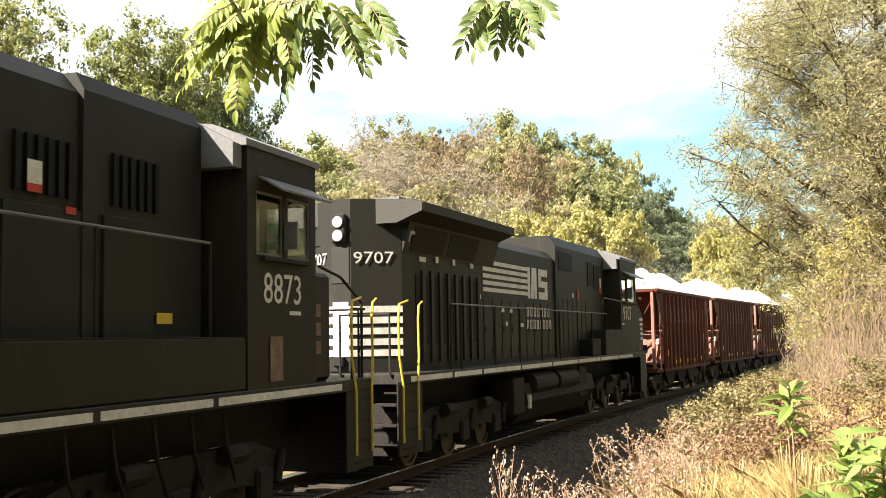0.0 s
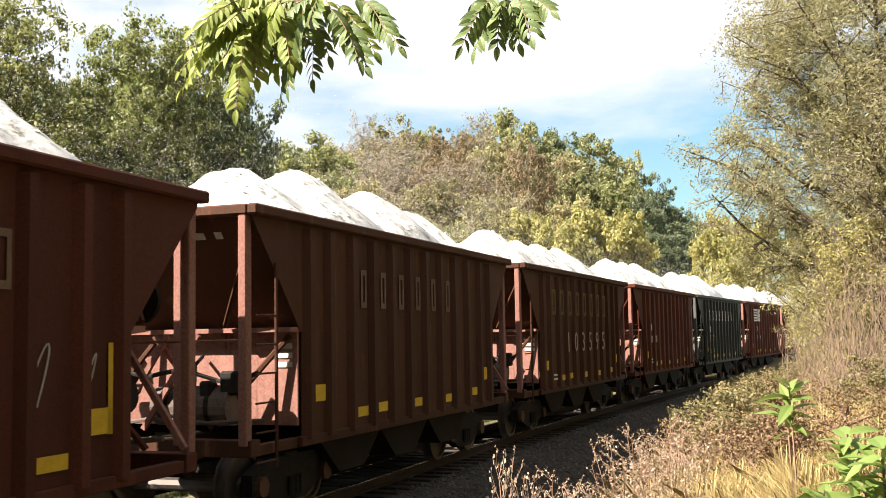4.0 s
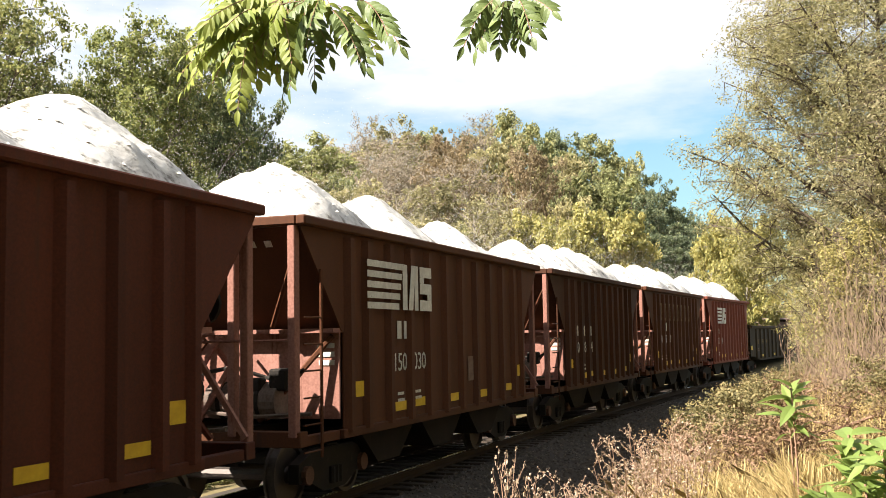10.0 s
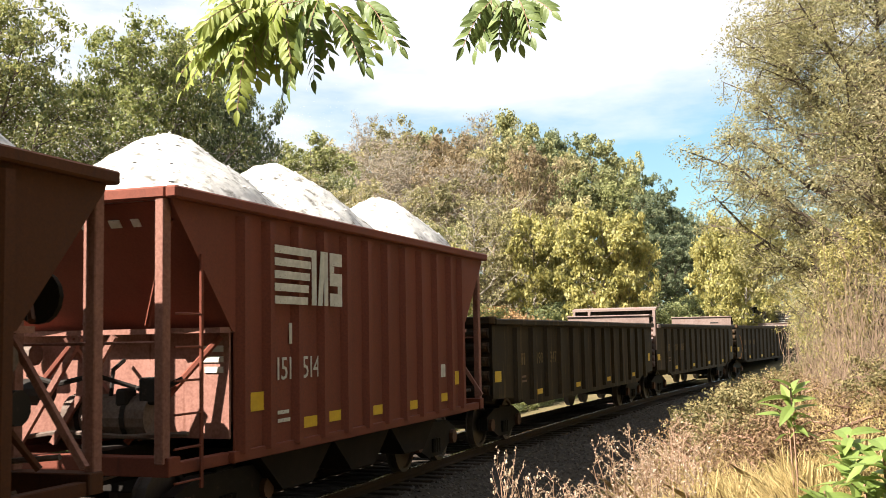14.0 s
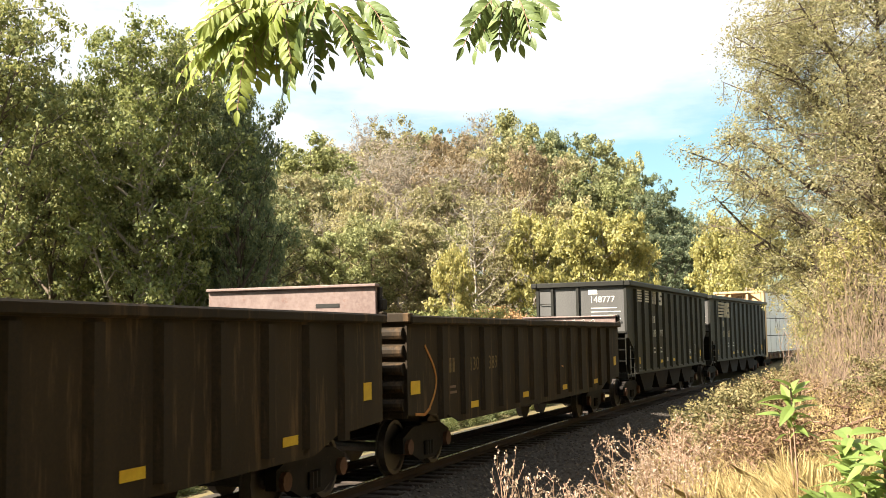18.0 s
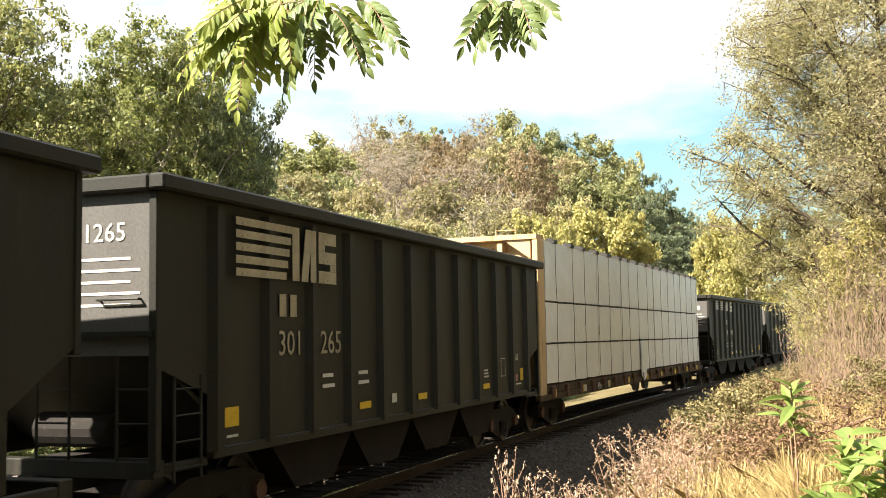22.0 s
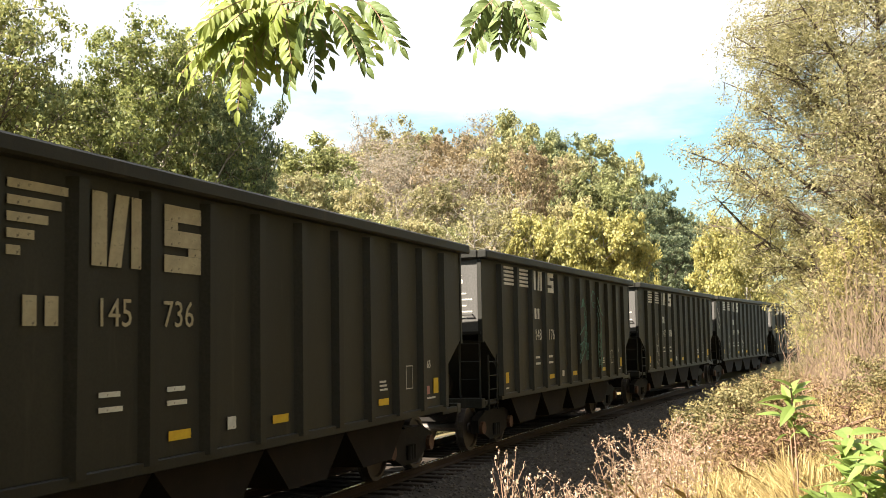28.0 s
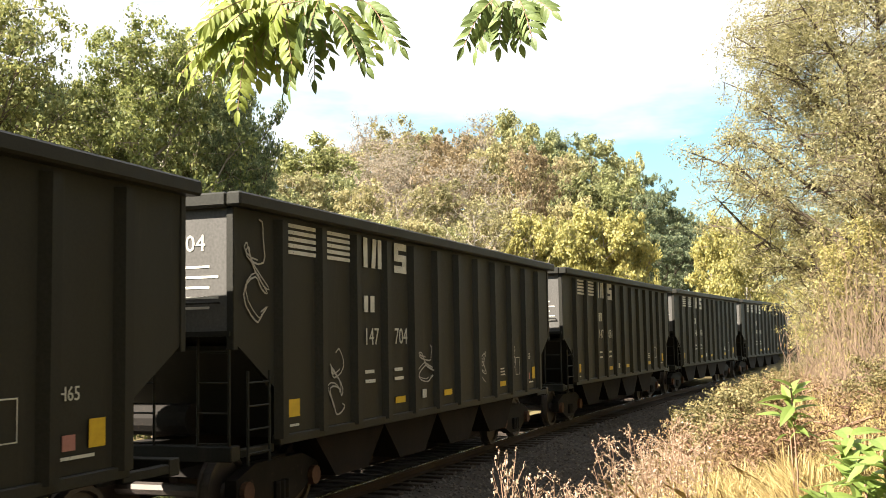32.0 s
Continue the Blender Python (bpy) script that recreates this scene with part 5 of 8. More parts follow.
def cab(parent, x0, x1, roof, number, wide_nose):
    """Cab with side windows cut through, roof, awning and number."""
    def shell():
        bm = bmesh.new()
        z0, zw0, zw1 = 1.72, 3.34, 4.12
        ws = [(x0 + 0.22, x0 + 0.92), (x0 + 1.06, x1 - 0.18)]
        for s in (-1, 1):
            y0, y1 = (1.42 * s, 1.48 * s) if s > 0 else (-1.48, -1.42)
            box(bm, x0, x1, y0, y1, z0, zw0)
            box(bm, x0, x1, y0, y1, zw1, roof - 0.28)
            for a, b in ((x0, ws[0][0]), (ws[0][1], ws[1][0]), (ws[1][1], x1)):
                box(bm, a, b, y0, y1, zw0, zw1)
        box(bm, x0, x0 + 0.05, -1.42, 1.42, z0, roof - 0.28)
        box(bm, x1 - 0.05, x1, -1.42, 1.42, z0, 3.45)
        box(bm, x1 - 0.05, x1, -1.42, 1.42, 4.1, roof - 0.28)
        for y in (-1.42, -0.75, 0.65, 1.32):
            box(bm, x1 - 0.05, x1, y, y + 0.10, 3.45, 4.1)
        return bm
    part("cab_shell", shell(), M_OLIVE, parent)
    bm = bmesh.new()
    prism(bm, [(-1.50, roof - 0.30), (-1.50, roof - 0.22), (-1.05, roof - 0.02), (-0.4, roof + 0.06), (0.4, roof + 0.06), (1.05, roof - 0.02), (1.50, roof - 0.22), (1.50, roof - 0.30)], "x", x0 - 0.06, x1 + 0.10)
    part("cab_roof", bm, M_ROOF, parent, "dusty grey cab roof")
    for s, nm in ((-1, "awning"), (1, "awning")):
        bm = bmesh.new()
        prism(bm, [(1.48 * s, 4.28), (1.48 * s, 4.31), (1.78 * s, 4.14), (1.78 * s, 4.11)], "x", x0 + 0.3, x1 - 0.12)
        part("awning", bm, M_ROOF, parent)
    for a, b in ((x0 + 0.22, x0 + 0.92), (x0 + 1.06, x1 - 0.18)):
        part("side_window", boxes((a + 0.03, b - 0.03, -1.455, -1.445, 3.37, 4.09)), M_GLASS, parent).visible_shadow = False
        part("window_frame", boxes((a, b, -1.47, -1.43, 3.34, 3.37), (a, b, -1.47, -1.43, 4.09, 4.12), (a, a + 0.03, -1.47, -1.43, 3.37, 4.09), (b - 0.03, b, -1.47, -1.43, 3.37, 4.09)), M_ROOF, parent)
        part("side_window", boxes((a + 0.03, b - 0.03, 1.445, 1.455, 3.37, 4.09)), M_GLASS, parent).visible_shadow = False
    part("armrest", boxes((x0 + 0.3, x1 - 0.3, -1.56, -1.48, 3.27, 3.33), bevel=0.01), M_IRON, parent)
    part("mirror", boxes((x0 + 0.96, x0 + 1.0, -1.66, -1.48, 3.45, 3.8)), M_ROOF, parent)
    words(parent, number, x0 + 0.38 - 0.1 * wide_nose, 2.76, 0.38 + 0.07 * wide_nose, -1.486)
    bars(parent, x0 + (0.1 if wide_nose else 1.1), 2.62, 0.4, 1, y=-1.484, h=0.05)


def sill(parent, L, gaps):
    part("walkway", boxes((0.15, L - 0.15, -1.50, 1.50, 1.55, 1.72), bevel=0.012), M_LOCO, parent)
    x = 0.5
    for w in gaps:
        part("sill_stripe", boxes((x, x + w, -1.509, -1.502, 1.585, 1.675)), M_WHITE, parent, "white stripe along the sill")
        x += w + 0.12
    part("underframe", boxes((0.4, L - 0.4, -0.5, 0.5, 0.95, 1.55)), M_IRON, parent)
    for x0, x1 in ((0.05, 0.2), (L - 0.2, L - 0.05)):
        inner = 0.42 if x0 < 1 else -0.42
        part("pilot", boxes((x0 + inner, x1 + inner, -1.42, 1.42, 0.35, 1.54), bevel=0.02), M_IRON, parent)
        for sd in (-1, 1):
            part("step_plate", boxes((min(x0, x0 + inner * 2), max(x1, x1 + inner * 2), 1.46 * sd - 0.02, 1.46 * sd + 0.02, 0.40, 1.60), bevel=0.01), M_LOCO, parent)
            for k in range(3):
                part("step", boxes((x0 + min(0, inner) * 0.9, x1 + max(0, inner) * 0.9, min(0.95 * sd, 1.43 * sd), max(0.95 * sd, 1.43 * sd), 0.55 + 0.33 * k, 0.58 + 0.33 * k)), M_IRON, parent)


def tank(parent, x0, x1):
    bm = bmesh.new()
    prism(bm, [(-1.35, 1.25), (-1.45, 0.85), (-1.1, 0.38), (1.1, 0.38), (1.45, 0.85), (1.35, 1.25)], "x", x0, x1)
    part("fuel_tank", bm, M_IRON, parent)
    part("air_reservoir", rods(((x0 + 0.5, -1.30, 1.22), (x0 + 2.3, -1.30, 1.22), 0.24), n=16), M_IRON, parent)
    part("air_reservoir", rods(((x0 + 2.6, -1.30, 1.22), (x0 + 4.4, -1.30, 1.22), 0.24), n=16), M_IRON, parent)
    part("equipment_box", boxes((x0 - 0.9, x0 - 0.1, -1.42, -0.9, 0.6, 1.4), bevel=0.03), M_IRON, parent)
    part("equipment_box", boxes((x1 - 1.6, x1 - 0.8, -1.42, -1.36, 0.7, 1.5), bevel=0.02), M_IRON, parent)
    part("tank_gauge", boxes((x0 + 0.02, x0 + 0.12, -1.50, -1.44, 0.7, 1.0)), M_WHITE, parent)


def loco_9707(u0):
    L = 21.1
    car = root("locomotive", "black diesel locomotive with white stripes, long hood leading", "locomotive", u0, L, "locomotives")
    sill(car, L, [1.9, 1.5, 2.4, 2.4, 2.4, 2.4, 2.4, 1.9])
    # long hood, in sections
    bm = bmesh.new()
    prism(bm, [(-0.95, 1.72), (-0.95, 4.30), (-0.75, 4.50), (0.75, 4.50), (0.95, 4.30), (0.95, 1.72)], "x", 2.0, 11.4)
    part("engine_hood", bm, M_LOCO, car)
    # rear end with chamfered corners
    bm = bmesh.new()
    prism(bm, [(0.95, -0.2), (1.45, -0.95), (2.0, -0.95), (2.0, 0.95), (1.45, 0.95), (0.95, 0.2)], "z", 1.72, 4.76)
    part("hood_end", bm, M_LOCO, car)
    # radiator with its flared wings
    bm = bmesh.new()
    prism(bm, [(-0.955, 3.80), (-1.12, 4.36), (-1.48, 4.50), (-1.48, 4.66), (-1.30, 4.72), (0, 4.80), (1.30, 4.72), (1.48, 4.66), (1.48, 4.50), (1.12, 4.36), (0.955, 3.80)], "x", 1.46, 6.4)
    part("radiator_housing", bm, M_LOCO, car)
    for x in (1.75, 3.55):
        part("radiator_grille", prism(bmesh.new(), [(-0.982, 3.86), (-1.115, 4.31), (-1.10, 4.33), (-0.96, 3.86)], "x", x, x + 1.6), M_VOID, car)
    part("wing_end", prism(bmesh.new(), [(-0.96, 4.30), (-1.48, 4.50), (-1.48, 4.66), (-1.30, 4.72), (0, 4.80), (1.30, 4.72), (1.48, 4.66), (1.48, 4.50), (0.96, 4.30)], "x", 1.22, 1.459), M_LOCO, car)
    for k in range(8):
        x = 2.05 + 0.43 * k
        part("vent_slot", boxes((x, x + 0.24, -0.962, -0.952, 2.2, 3.45)), M_VOID, car)
        part("hood_frame", boxes((x + 0.26, x + 0.40, -0.99, -0.952, 1.85, 3.55), bevel=0.006), M_LOCO, car)
    for k in range(9):
        x = 5.75 + 0.62 * k
        part("hood_door", boxes((x, x + 0.56, -0.955 - 0.012, -0.952, 1.82, 3.12), bevel=0.004), M_LOCO, car)
        part("door_latch", boxes((x + 0.06, x + 0.10, -0.985, -0.968, 2.4, 2.52)), M_IRON, car)
        part("door_hinge", boxes((x + 0.50, x + 0.55, -0.98, -0.968, 2.9, 3.0)), M_IRON, car)
        part("door_hinge", boxes((x + 0.50, x + 0.55, -0.98, -0.968, 1.95, 2.05)), M_IRON, car)
    # mid section, raised box and cab
    bm = bmesh.new()
    prism(bm, [(-1.0, 1.72), (-1.0, 4.68), (-0.82, 4.95), (0.82, 4.95), (1.0, 4.68), (1.0, 1.72)], "x", 11.4, 17.0)
    part("equipment_hood", bm, M_LOCO, car)
    part("intake_screen", boxes((11.7, 13.1, -1.016, -1.004, 4.05, 4.55)), M_VOID, car)
    part("intake_screen", boxes((14.9, 15.5, -1.02, -1.004, 3.75, 4.45)), M_VOID, car)
    part("roof_hatch", boxes((1.5, 6.2, -0.9, 0.9, 4.765, 4.815)), M_ROOF, car)
    part("exhaust_stack", boxes((9.0, 9.9, -0.3, 0.3, 4.5, 4.62), bevel=0.03), M_IRON, car)
    for k in range(3):
        part("roof_bell", rods(((7.5 + 0.3 * k, -0.5, 4.5), (7.5 + 0.3 * k, -0.5, 4.66), 0.10), n=10), M_IRON, car)
    cab(car, 17.2, 19.65, 4.95, "9707", True)
    part("cab_back", prism(bmesh.new(), [(-1.42, 4.35), (-1.42, 4.65), (-0.9, 4.93), (-0.4, 5.0), (0.4, 5.0), (0.9, 4.93), (1.42, 4.65), (1.42, 4.35)], "x", 17.01, 17.18), M_ROOF, car)
    bm = bmesh.new()
    prism(bm, [(19.66, 1.72), (19.66, 3.45), (20.6, 3.05), (20.8, 2.9), (20.8, 1.72)], "y", -1.05, 1.05)
    part("nose", bm, M_LOCO, car)
    bm = bmesh.new()
    prism(bm, [(19.66, 1.72), (19.66, 3.45), (20.55, 3.0), (20.65, 2.9), (20.65, 1.72)], "y", -1.47, -1.06)
    part("nose_side", bm, M_OLIVE, car)
    for k in range(5):
        plate(car, 20.22 - 0.03 * k, 20.64, 2.12 + 0.16 * k, 2.21 + 0.16 * k, M_WHITE, -1.474, "nose_stripe")
    plate(car, 19.9, 20.15, 1.8, 2.05, M_FAINT, -1.486, "battery_vent")
    # lower cab body and battery boxes
    part("battery_box", boxes((15.0, 17.19, -1.48, -1.01, 1.725, 2.46), bevel=0.02), M_OLIVE, car)
    for k in range(2):
        for j in range(3):
            part("vent_slat", boxes((15.35 + 0.75 * k, 15.6 + 0.75 * k, -1.492, -1.482, 2.22 + 0.06 * j, 2.245 + 0.06 * j)), M_VOID, car)
    # near-black block standing in for the shade inside the open alcove
    part("alcove_box", boxes((13.6, 14.7, -1.40, -1.01, 1.725, 2.2), bevel=0.02), M_VOID, car)
    part("cab_rail", bent([(14.9, -1.46, 3.38), (16.0, -1.48, 3.36), (17.15, -1.49, 3.34)], 0.017), M_ROOF, car)
    for k in range(7):
        part("hood_door", boxes((11.55 + 0.5 * k, 11.98 + 0.5 * k, -1.014, -1.003, 1.85, 3.3), bevel=0.004), M_LOCO, car)
    part("intake_screen", boxes((15.65, 16.4, -1.02, -1.004, 3.7, 4.4)), M_VOID, car)
    part("roof_antenna", boxes((18.0, 19.2, -0.5, 0.3, 4.74, 4.80), bevel=0.02), M_IRON, car)
    # lettering
    for i in range(5):
        z = 3.28 + i * 0.148
        plate(car, 5.75, 9.0, z, z + 0.088, M_WHITE, -0.956, "emblem_stripe")
    for x, w, sl in ((9.02, 0.2, 0.0), (9.28, 0.22, 0.1), (9.58, 0.2, 0.0)):
        plate(car, x, x + w, 3.22, 3.98, M_WHITE, -0.956, "emblem_block", sl)
    for z0, z1 in ((3.22, 3.40), (3.52, 3.68), (3.80, 3.98)):
        plate(car, 9.95, 10.75, z0, z1, M_WHITE, -0.956, "emblem_block")
    plate(car, 9.95, 10.2, 3.682, 3.798, M_WHITE, -0.956, "emblem_block")
    plate(car, 10.5, 10.75, 3.402, 3.518, M_WHITE, -0.956, "emblem_block")
    spelled_blocks(car, [8.8 + 0.3 * i for i in range(7)], 2.78, 0.22, 0.22, M_WHITE, -0.975)
    spelled_blocks(car, [8.8 + 0.28 * i for i in range(8)], 2.48, 0.21, 0.22, M_WHITE, -0.975)
    for x, z, w, h, mt in ((2.2, 3.7, 0.3, 0.09, M_WHITE), (3.0, 3.72, 0.14, 0.12, M_WHITE), (3.9, 3.72, 0.14, 0.12, M_WHITE), (4.9, 3.72, 0.2, 0.1, M_WHITE), (5.4, 3.1, 0.14, 0.1, M_WHITE), (6.9, 2.85, 0.2, 0.09, M_WHITE), (7.5, 2.85, 0.2, 0.09, M_WHITE), (7.2, 2.55, 0.14, 0.09, M_WHITE), (8.2, 2.52, 0.34, 0.09, M_WHITE), (13.0, 3.35, 0.16, 0.12, M_WHITE), (13.6, 3.3, 0.14, 0.3, M_SIGNRED), (16.3, 3.55, 0.3, 0.18, M_SIGNRED), (16.35, 3.75, 0.2, 0.28, M_WHITE), (16.7, 3.2, 0.08, 0.2, M_SAFE)):
        plate(car, x, x + w, z, z + h, mt, -0.975 if x < 11.4 else -1.022, "notice")
    # end face: number, stripes, lamps
    for k in range(5):
        z = 2.0 + 0.19 * k
        part("end_stripe", boxes((0.94, 0.949, -0.2, 0.2, z, z + 0.115)), M_WHITE, car, "white safety stripe on the hood end")
        for sd in (-1, 1):
            bm = bmesh.new()
            prism(bm, [(0.945, 0.2 * sd), (1.445, 0.957 * sd), (1.44, 0.962 * sd), (0.94, 0.203 * sd)], "z", z, z + 0.115)
            part("end_stripe", bm, M_WHITE, car)
    part("end_stripe", boxes((0.938, 0.948, -0.15, 0.15, 2.0, 2.95)), M_WHITE, car)
    words_me = text_mesh("9707", 0.30, M_WHITE)
    share("lettering", words_me, car, pose(0.955, -0.235, 3.62, 90, 0, -56.3) @ Matrix.Diagonal((1.22, 1, 1, 1)))
    share("lettering", words_me, car, pose(1.40, 0.90, 3.62, 90, 0, -123.7) @ Matrix.Diagonal((1.22, 1, 1, 1)))
    part("end_step", bent([(0.98, 0.42, 3.95), (0.86, 0.44, 3.93), (0.95, 0.60, 3.93), (1.08, 0.58, 3.95)], 0.012), M_IRON, car)
    part("end_step", bent([(1.05, 0.52, 3.05), (0.93, 0.54, 3.03), (1.05, 0.72, 3.03), (1.18, 0.70, 3.05)], 0.012), M_IRON, car)
    part("mu_receptacle", boxes((0.86, 0.95, -0.08, 0.12, 1.82, 2.0), bevel=0.02), M_IRON, car)
    part("door_recess", boxes((0.935, 0.949, -0.17, 0.17, 3.28, 3.92)), M_STRAP, car)
    part("headlight_housing", boxes((0.86, 0.95, -0.14, 0.14, 3.98, 4.50), bevel=0.03), M_IRON, car)
    for z in (4.08, 4.32):
        part("headlight", rods(((0.83, 0.0, z + 0.03), (0.87, 0.0, z + 0.03), 0.10), n=14), M_LENS, car, "round clear headlight")
    # wing's end face in the lighter black, sunlight painted in
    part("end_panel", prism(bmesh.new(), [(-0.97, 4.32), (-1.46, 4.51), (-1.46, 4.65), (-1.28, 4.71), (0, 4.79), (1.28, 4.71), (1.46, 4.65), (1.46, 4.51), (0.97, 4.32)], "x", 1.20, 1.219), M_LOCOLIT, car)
    part("horn", rods(((1.3, -1.2, 4.0), (1.15, -1.3, 4.12), 0.05)), M_IRON, car)
    # rails
    handrail(car, [2.48, 3.0, 5.0, 6.7, 8.4, 10.0, 11.8, 13.4, 15.2], 1.72, 2.92, -1.46, M_LOCO)
    handrail(car, [2.48, 5.0, 8.4, 11.8, 15.2], 1.72, 2.92, 1.46, M_LOCO)
    stair_rails(car, 0.15, 0.62, M_SAFE)
    part("end_rail", bent([(0.12, -1.3, 1.7), (0.12, -1.3, 2.7), (0.12, -0.4, 2.7), (0.12, -0.4, 1.7)], 0.022), M_LOCO, car)
    part("end_rail", bent([(0.12, 1.3, 1.7), (0.12, 1.3, 2.7), (0.12, 0.4, 2.7), (0.12, 0.4, 1.7)], 0.022), M_LOCO, car)
    tank(car, 7.2, 13.6)
    big_truck(car, 3.75)
    big_truck(car, L - 3.75)
    coupler(car, 0, 0)
    coupler(car, L, 180)
    hose(car, 0, 0.4, 0)
    return car


def loco_8873(u0):
    L = 22.4
    car = root("locomotive", "black diesel locomotive with dusty grey cab roof", "locomotive", u0, L, "locomotives")
    sill(car, L, [2.4, 2.4, 2.4, 2.4, 2.4, 2.4, 2.0, 3.4])
    bm = bmesh.new()
    prism(bm, [(-0.95, 1.72), (-0.95, 4.78), (-0.75, 5.0), (0.75, 5.0), (0.95, 4.78), (0.95, 1.72)], "x", 1.2, 16.0)
    part("engine_hood", bm, M_LOCO, car)
    bm = bmesh.new()
    prism(bm, [(-0.95, 3.9), (-1.45, 4.3), (-1.45, 4.66), (0, 4.78), (1.45, 4.66), (1.45, 4.3), (0.95, 3.9)], "x", 1.4, 7.5)
    part("radiator_housing", bm, M_LOCO, car)
    bm = bmesh.new()
    prism(bm, [(-1.0, 1.72), (-1.0, 4.82), (-0.9, 5.0), (0.9, 5.0), (1.0, 4.82), (1.0, 1.72)], "x", 16.0, 18.2)
    part("equipment_hood", bm, M_LOCO, car)
    for x in (12.0, 13.4, 14.9, 16.3):
        part("hood_door", boxes((x, x + 1.2, -0.985 - (0.05 if x > 16 else 0), -0.953, 1.9, 3.6), bevel=0.008), M_LOCO, car)
        for k in range(6):
            part("louvre", boxes((x + 0.15 + 0.15 * k, x + 0.22 + 0.15 * k, -0.99 - (0.05 if x > 16 else 0), -0.955, 3.7, 4.25)), M_VOID, car)
    part("cab_back", prism(bmesh.new(), [(-1.42, 4.35), (-1.42, 4.64), (-0.9, 4.92), (-0.4, 5.0), (0.4, 5.0), (0.9, 4.92), (1.42, 4.64), (1.42, 4.35)], "x", 18.21, 18.42), M_ROOF, car)
    cab(car, 18.45, 20.35, 4.93, "8873", False)
    part("nose", boxes((20.36, 21.35, -1.25, 1.25, 1.72, 3.25), bevel=0.06), M_LOCO, car)
    part("battery_box", boxes((12.5, 18.4, -1.49, -1.05, 1.725, 2.34), bevel=0.02), M_OLIVE, car)
    part("side_plate", boxes((19.0, 19.34, -1.495, -1.486, 1.8, 2.35)), M_FAINT, car)
    plate(car, 15.2, 15.4, 3.78, 4.0, M_WHITE, -0.995, "notice")
    plate(car, 15.2, 15.4, 3.70, 3.776, M_SIGNRED, -0.995, "notice")
    plate(car, 15.75, 15.9, 3.55, 3.62, M_SIGNRED, -0.995, "notice")
    plate(car, 17.2, 17.5, 2.5, 2.62, M_SAFE, -1.06, "notice")
    for k in range(3):
        plate(car, 20.75, 20.98, 2.1 + 0.26 * k, 2.28 + 0.26 * k, M_FAINT, -1.254, "notice")
    handrail(car, [9.0, 10.7, 12.4, 14.1, 15.8, 17.9], 2.34, 3.42, -1.30, M_LOCO)
    for k in range(12):
        x = 2.2 + 0.8 * k
        part("hood_door", boxes((x, x + 0.72, -0.975, -0.952, 1.85, 3.45), bevel=0.005), M_LOCO, car)
        part("door_latch", boxes((x + 0.06, x + 0.10, -0.99, -0.976, 2.6, 2.72)), M_IRON, car)
    # thin sheet on the battery box: its sunlit top, done by colour
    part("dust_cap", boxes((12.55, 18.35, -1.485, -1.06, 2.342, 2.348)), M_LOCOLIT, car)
    for k in range(5):
        part("sand_pipe", bent([(15.2 + 0.7 * k, -1.42, 1.5), (15.25 + 0.7 * k, -1.44, 1.1), (15.5 + 0.7 * k, -1.4, 0.7)], 0.025, 6), M_IRON, car)
    part("end_rail", bent([(22.25, -1.35, 1.7), (22.25, -1.35, 2.85), (21.4, -1.38, 3.2), (20.5, -1.46, 3.3)], 0.022), M_IRON, car)
    part("end_rail", bent([(22.25, 0.4, 1.7), (22.25, 0.4, 2.75), (22.25, 1.3, 2.75), (22.25, 1.3, 1.7)], 0.022), M_IRON, car)
    part("end_rail", bent([(22.25, -1.3, 1.7), (22.25, -1.3, 2.75), (22.25, -0.4, 2.75), (22.25, -0.4, 1.7)], 0.022), M_IRON, car)
    part("end_rail", bent([(21.7, -1.42, 1.7), (21.7, -1.42, 2.75), (22.2, -1.42, 2.75)], 0.022), M_IRON, car)
    stair_rails(car, 21.62, 0.6, M_SAFE)
    tank(car, 7.6, 13.4)
    big_truck(car, 4.0)
    big_truck(car, 17.4)
    coupler(car, 0, 0)
    coupler(car, L, 180)
    return car


# ---- the train, from front to back ----
loco_8873(-20.5)
loco_9707(2.9)
red_hopper(25.4, 36.0, M_RED, marks_a1, 1, "rusty red hopper car with pale graffiti, heaped with white stone")
red_hopper(37.2, 47.8, M_BROWN, marks_a2, 2, "dark brown hopper car heaped with white stone")
red_hopper(49.0, 59.8, M_BROWN, marks_595, 3, "brown hopper car with faded yellow lettering, heaped with white stone")
red_hopper(61.0, 71.6, M_RED, marks_b, 4, "rusty red hopper car heaped with white stone")
red_hopper(72.6, 83.4, M_BLACK, marks_c, 5, "black hopper car with thin white lettering, heaped with white stone")
red_hopper(84.4, 95.2, M_RED, marks_d, 6, "red hopper car with a white emblem, heaped with white stone")
red_hopper(96.4, 107.9, M_TAN, marks_e, 7, "brown hopper car with a wide white emblem, heaped with white stone")
red_hopper(109.1, 119.4, M_BROWN, marks_f, 8, "dark brown hopper car heaped with white stone")
red_hopper(120.4, 131.0, M_TAN, marks_530, 9, "brown hopper car with worn lettering, heaped with white stone")
red_hopper(132.1, 142.7, M_BRIGHT, marks_g, 10, "bright red hopper car with a white emblem, heaped with white stone")
gondola(143.5, 160.3, "190347", "dark weathered gondola car beside a red hopper", 0, 2.95)
gondola(161.1, 177.4, "109306", "dark weathered gondola car with a raised corrugated end", 3.18, 3.10)
gondola(178.5, 194.9, "130389", "dark weathered gondola car with an orange sprayed curve", 0, 2.86, True)
black_hopper(196.2, 210.2, "148777", "black coal hopper with white emblem stripes, empty")
black_hopper(211.5, 226.3, "301265", "black coal hopper with a faded cream emblem, empty", True)
centre_beam(226.8, 249.5)
black_hopper(251.2, 265.4, "146448", "black coal hopper with white emblem stripes, empty")
black_hopper(266.7, 280.9, "145736", "black coal hopper with large faded lettering, empty", big=True)
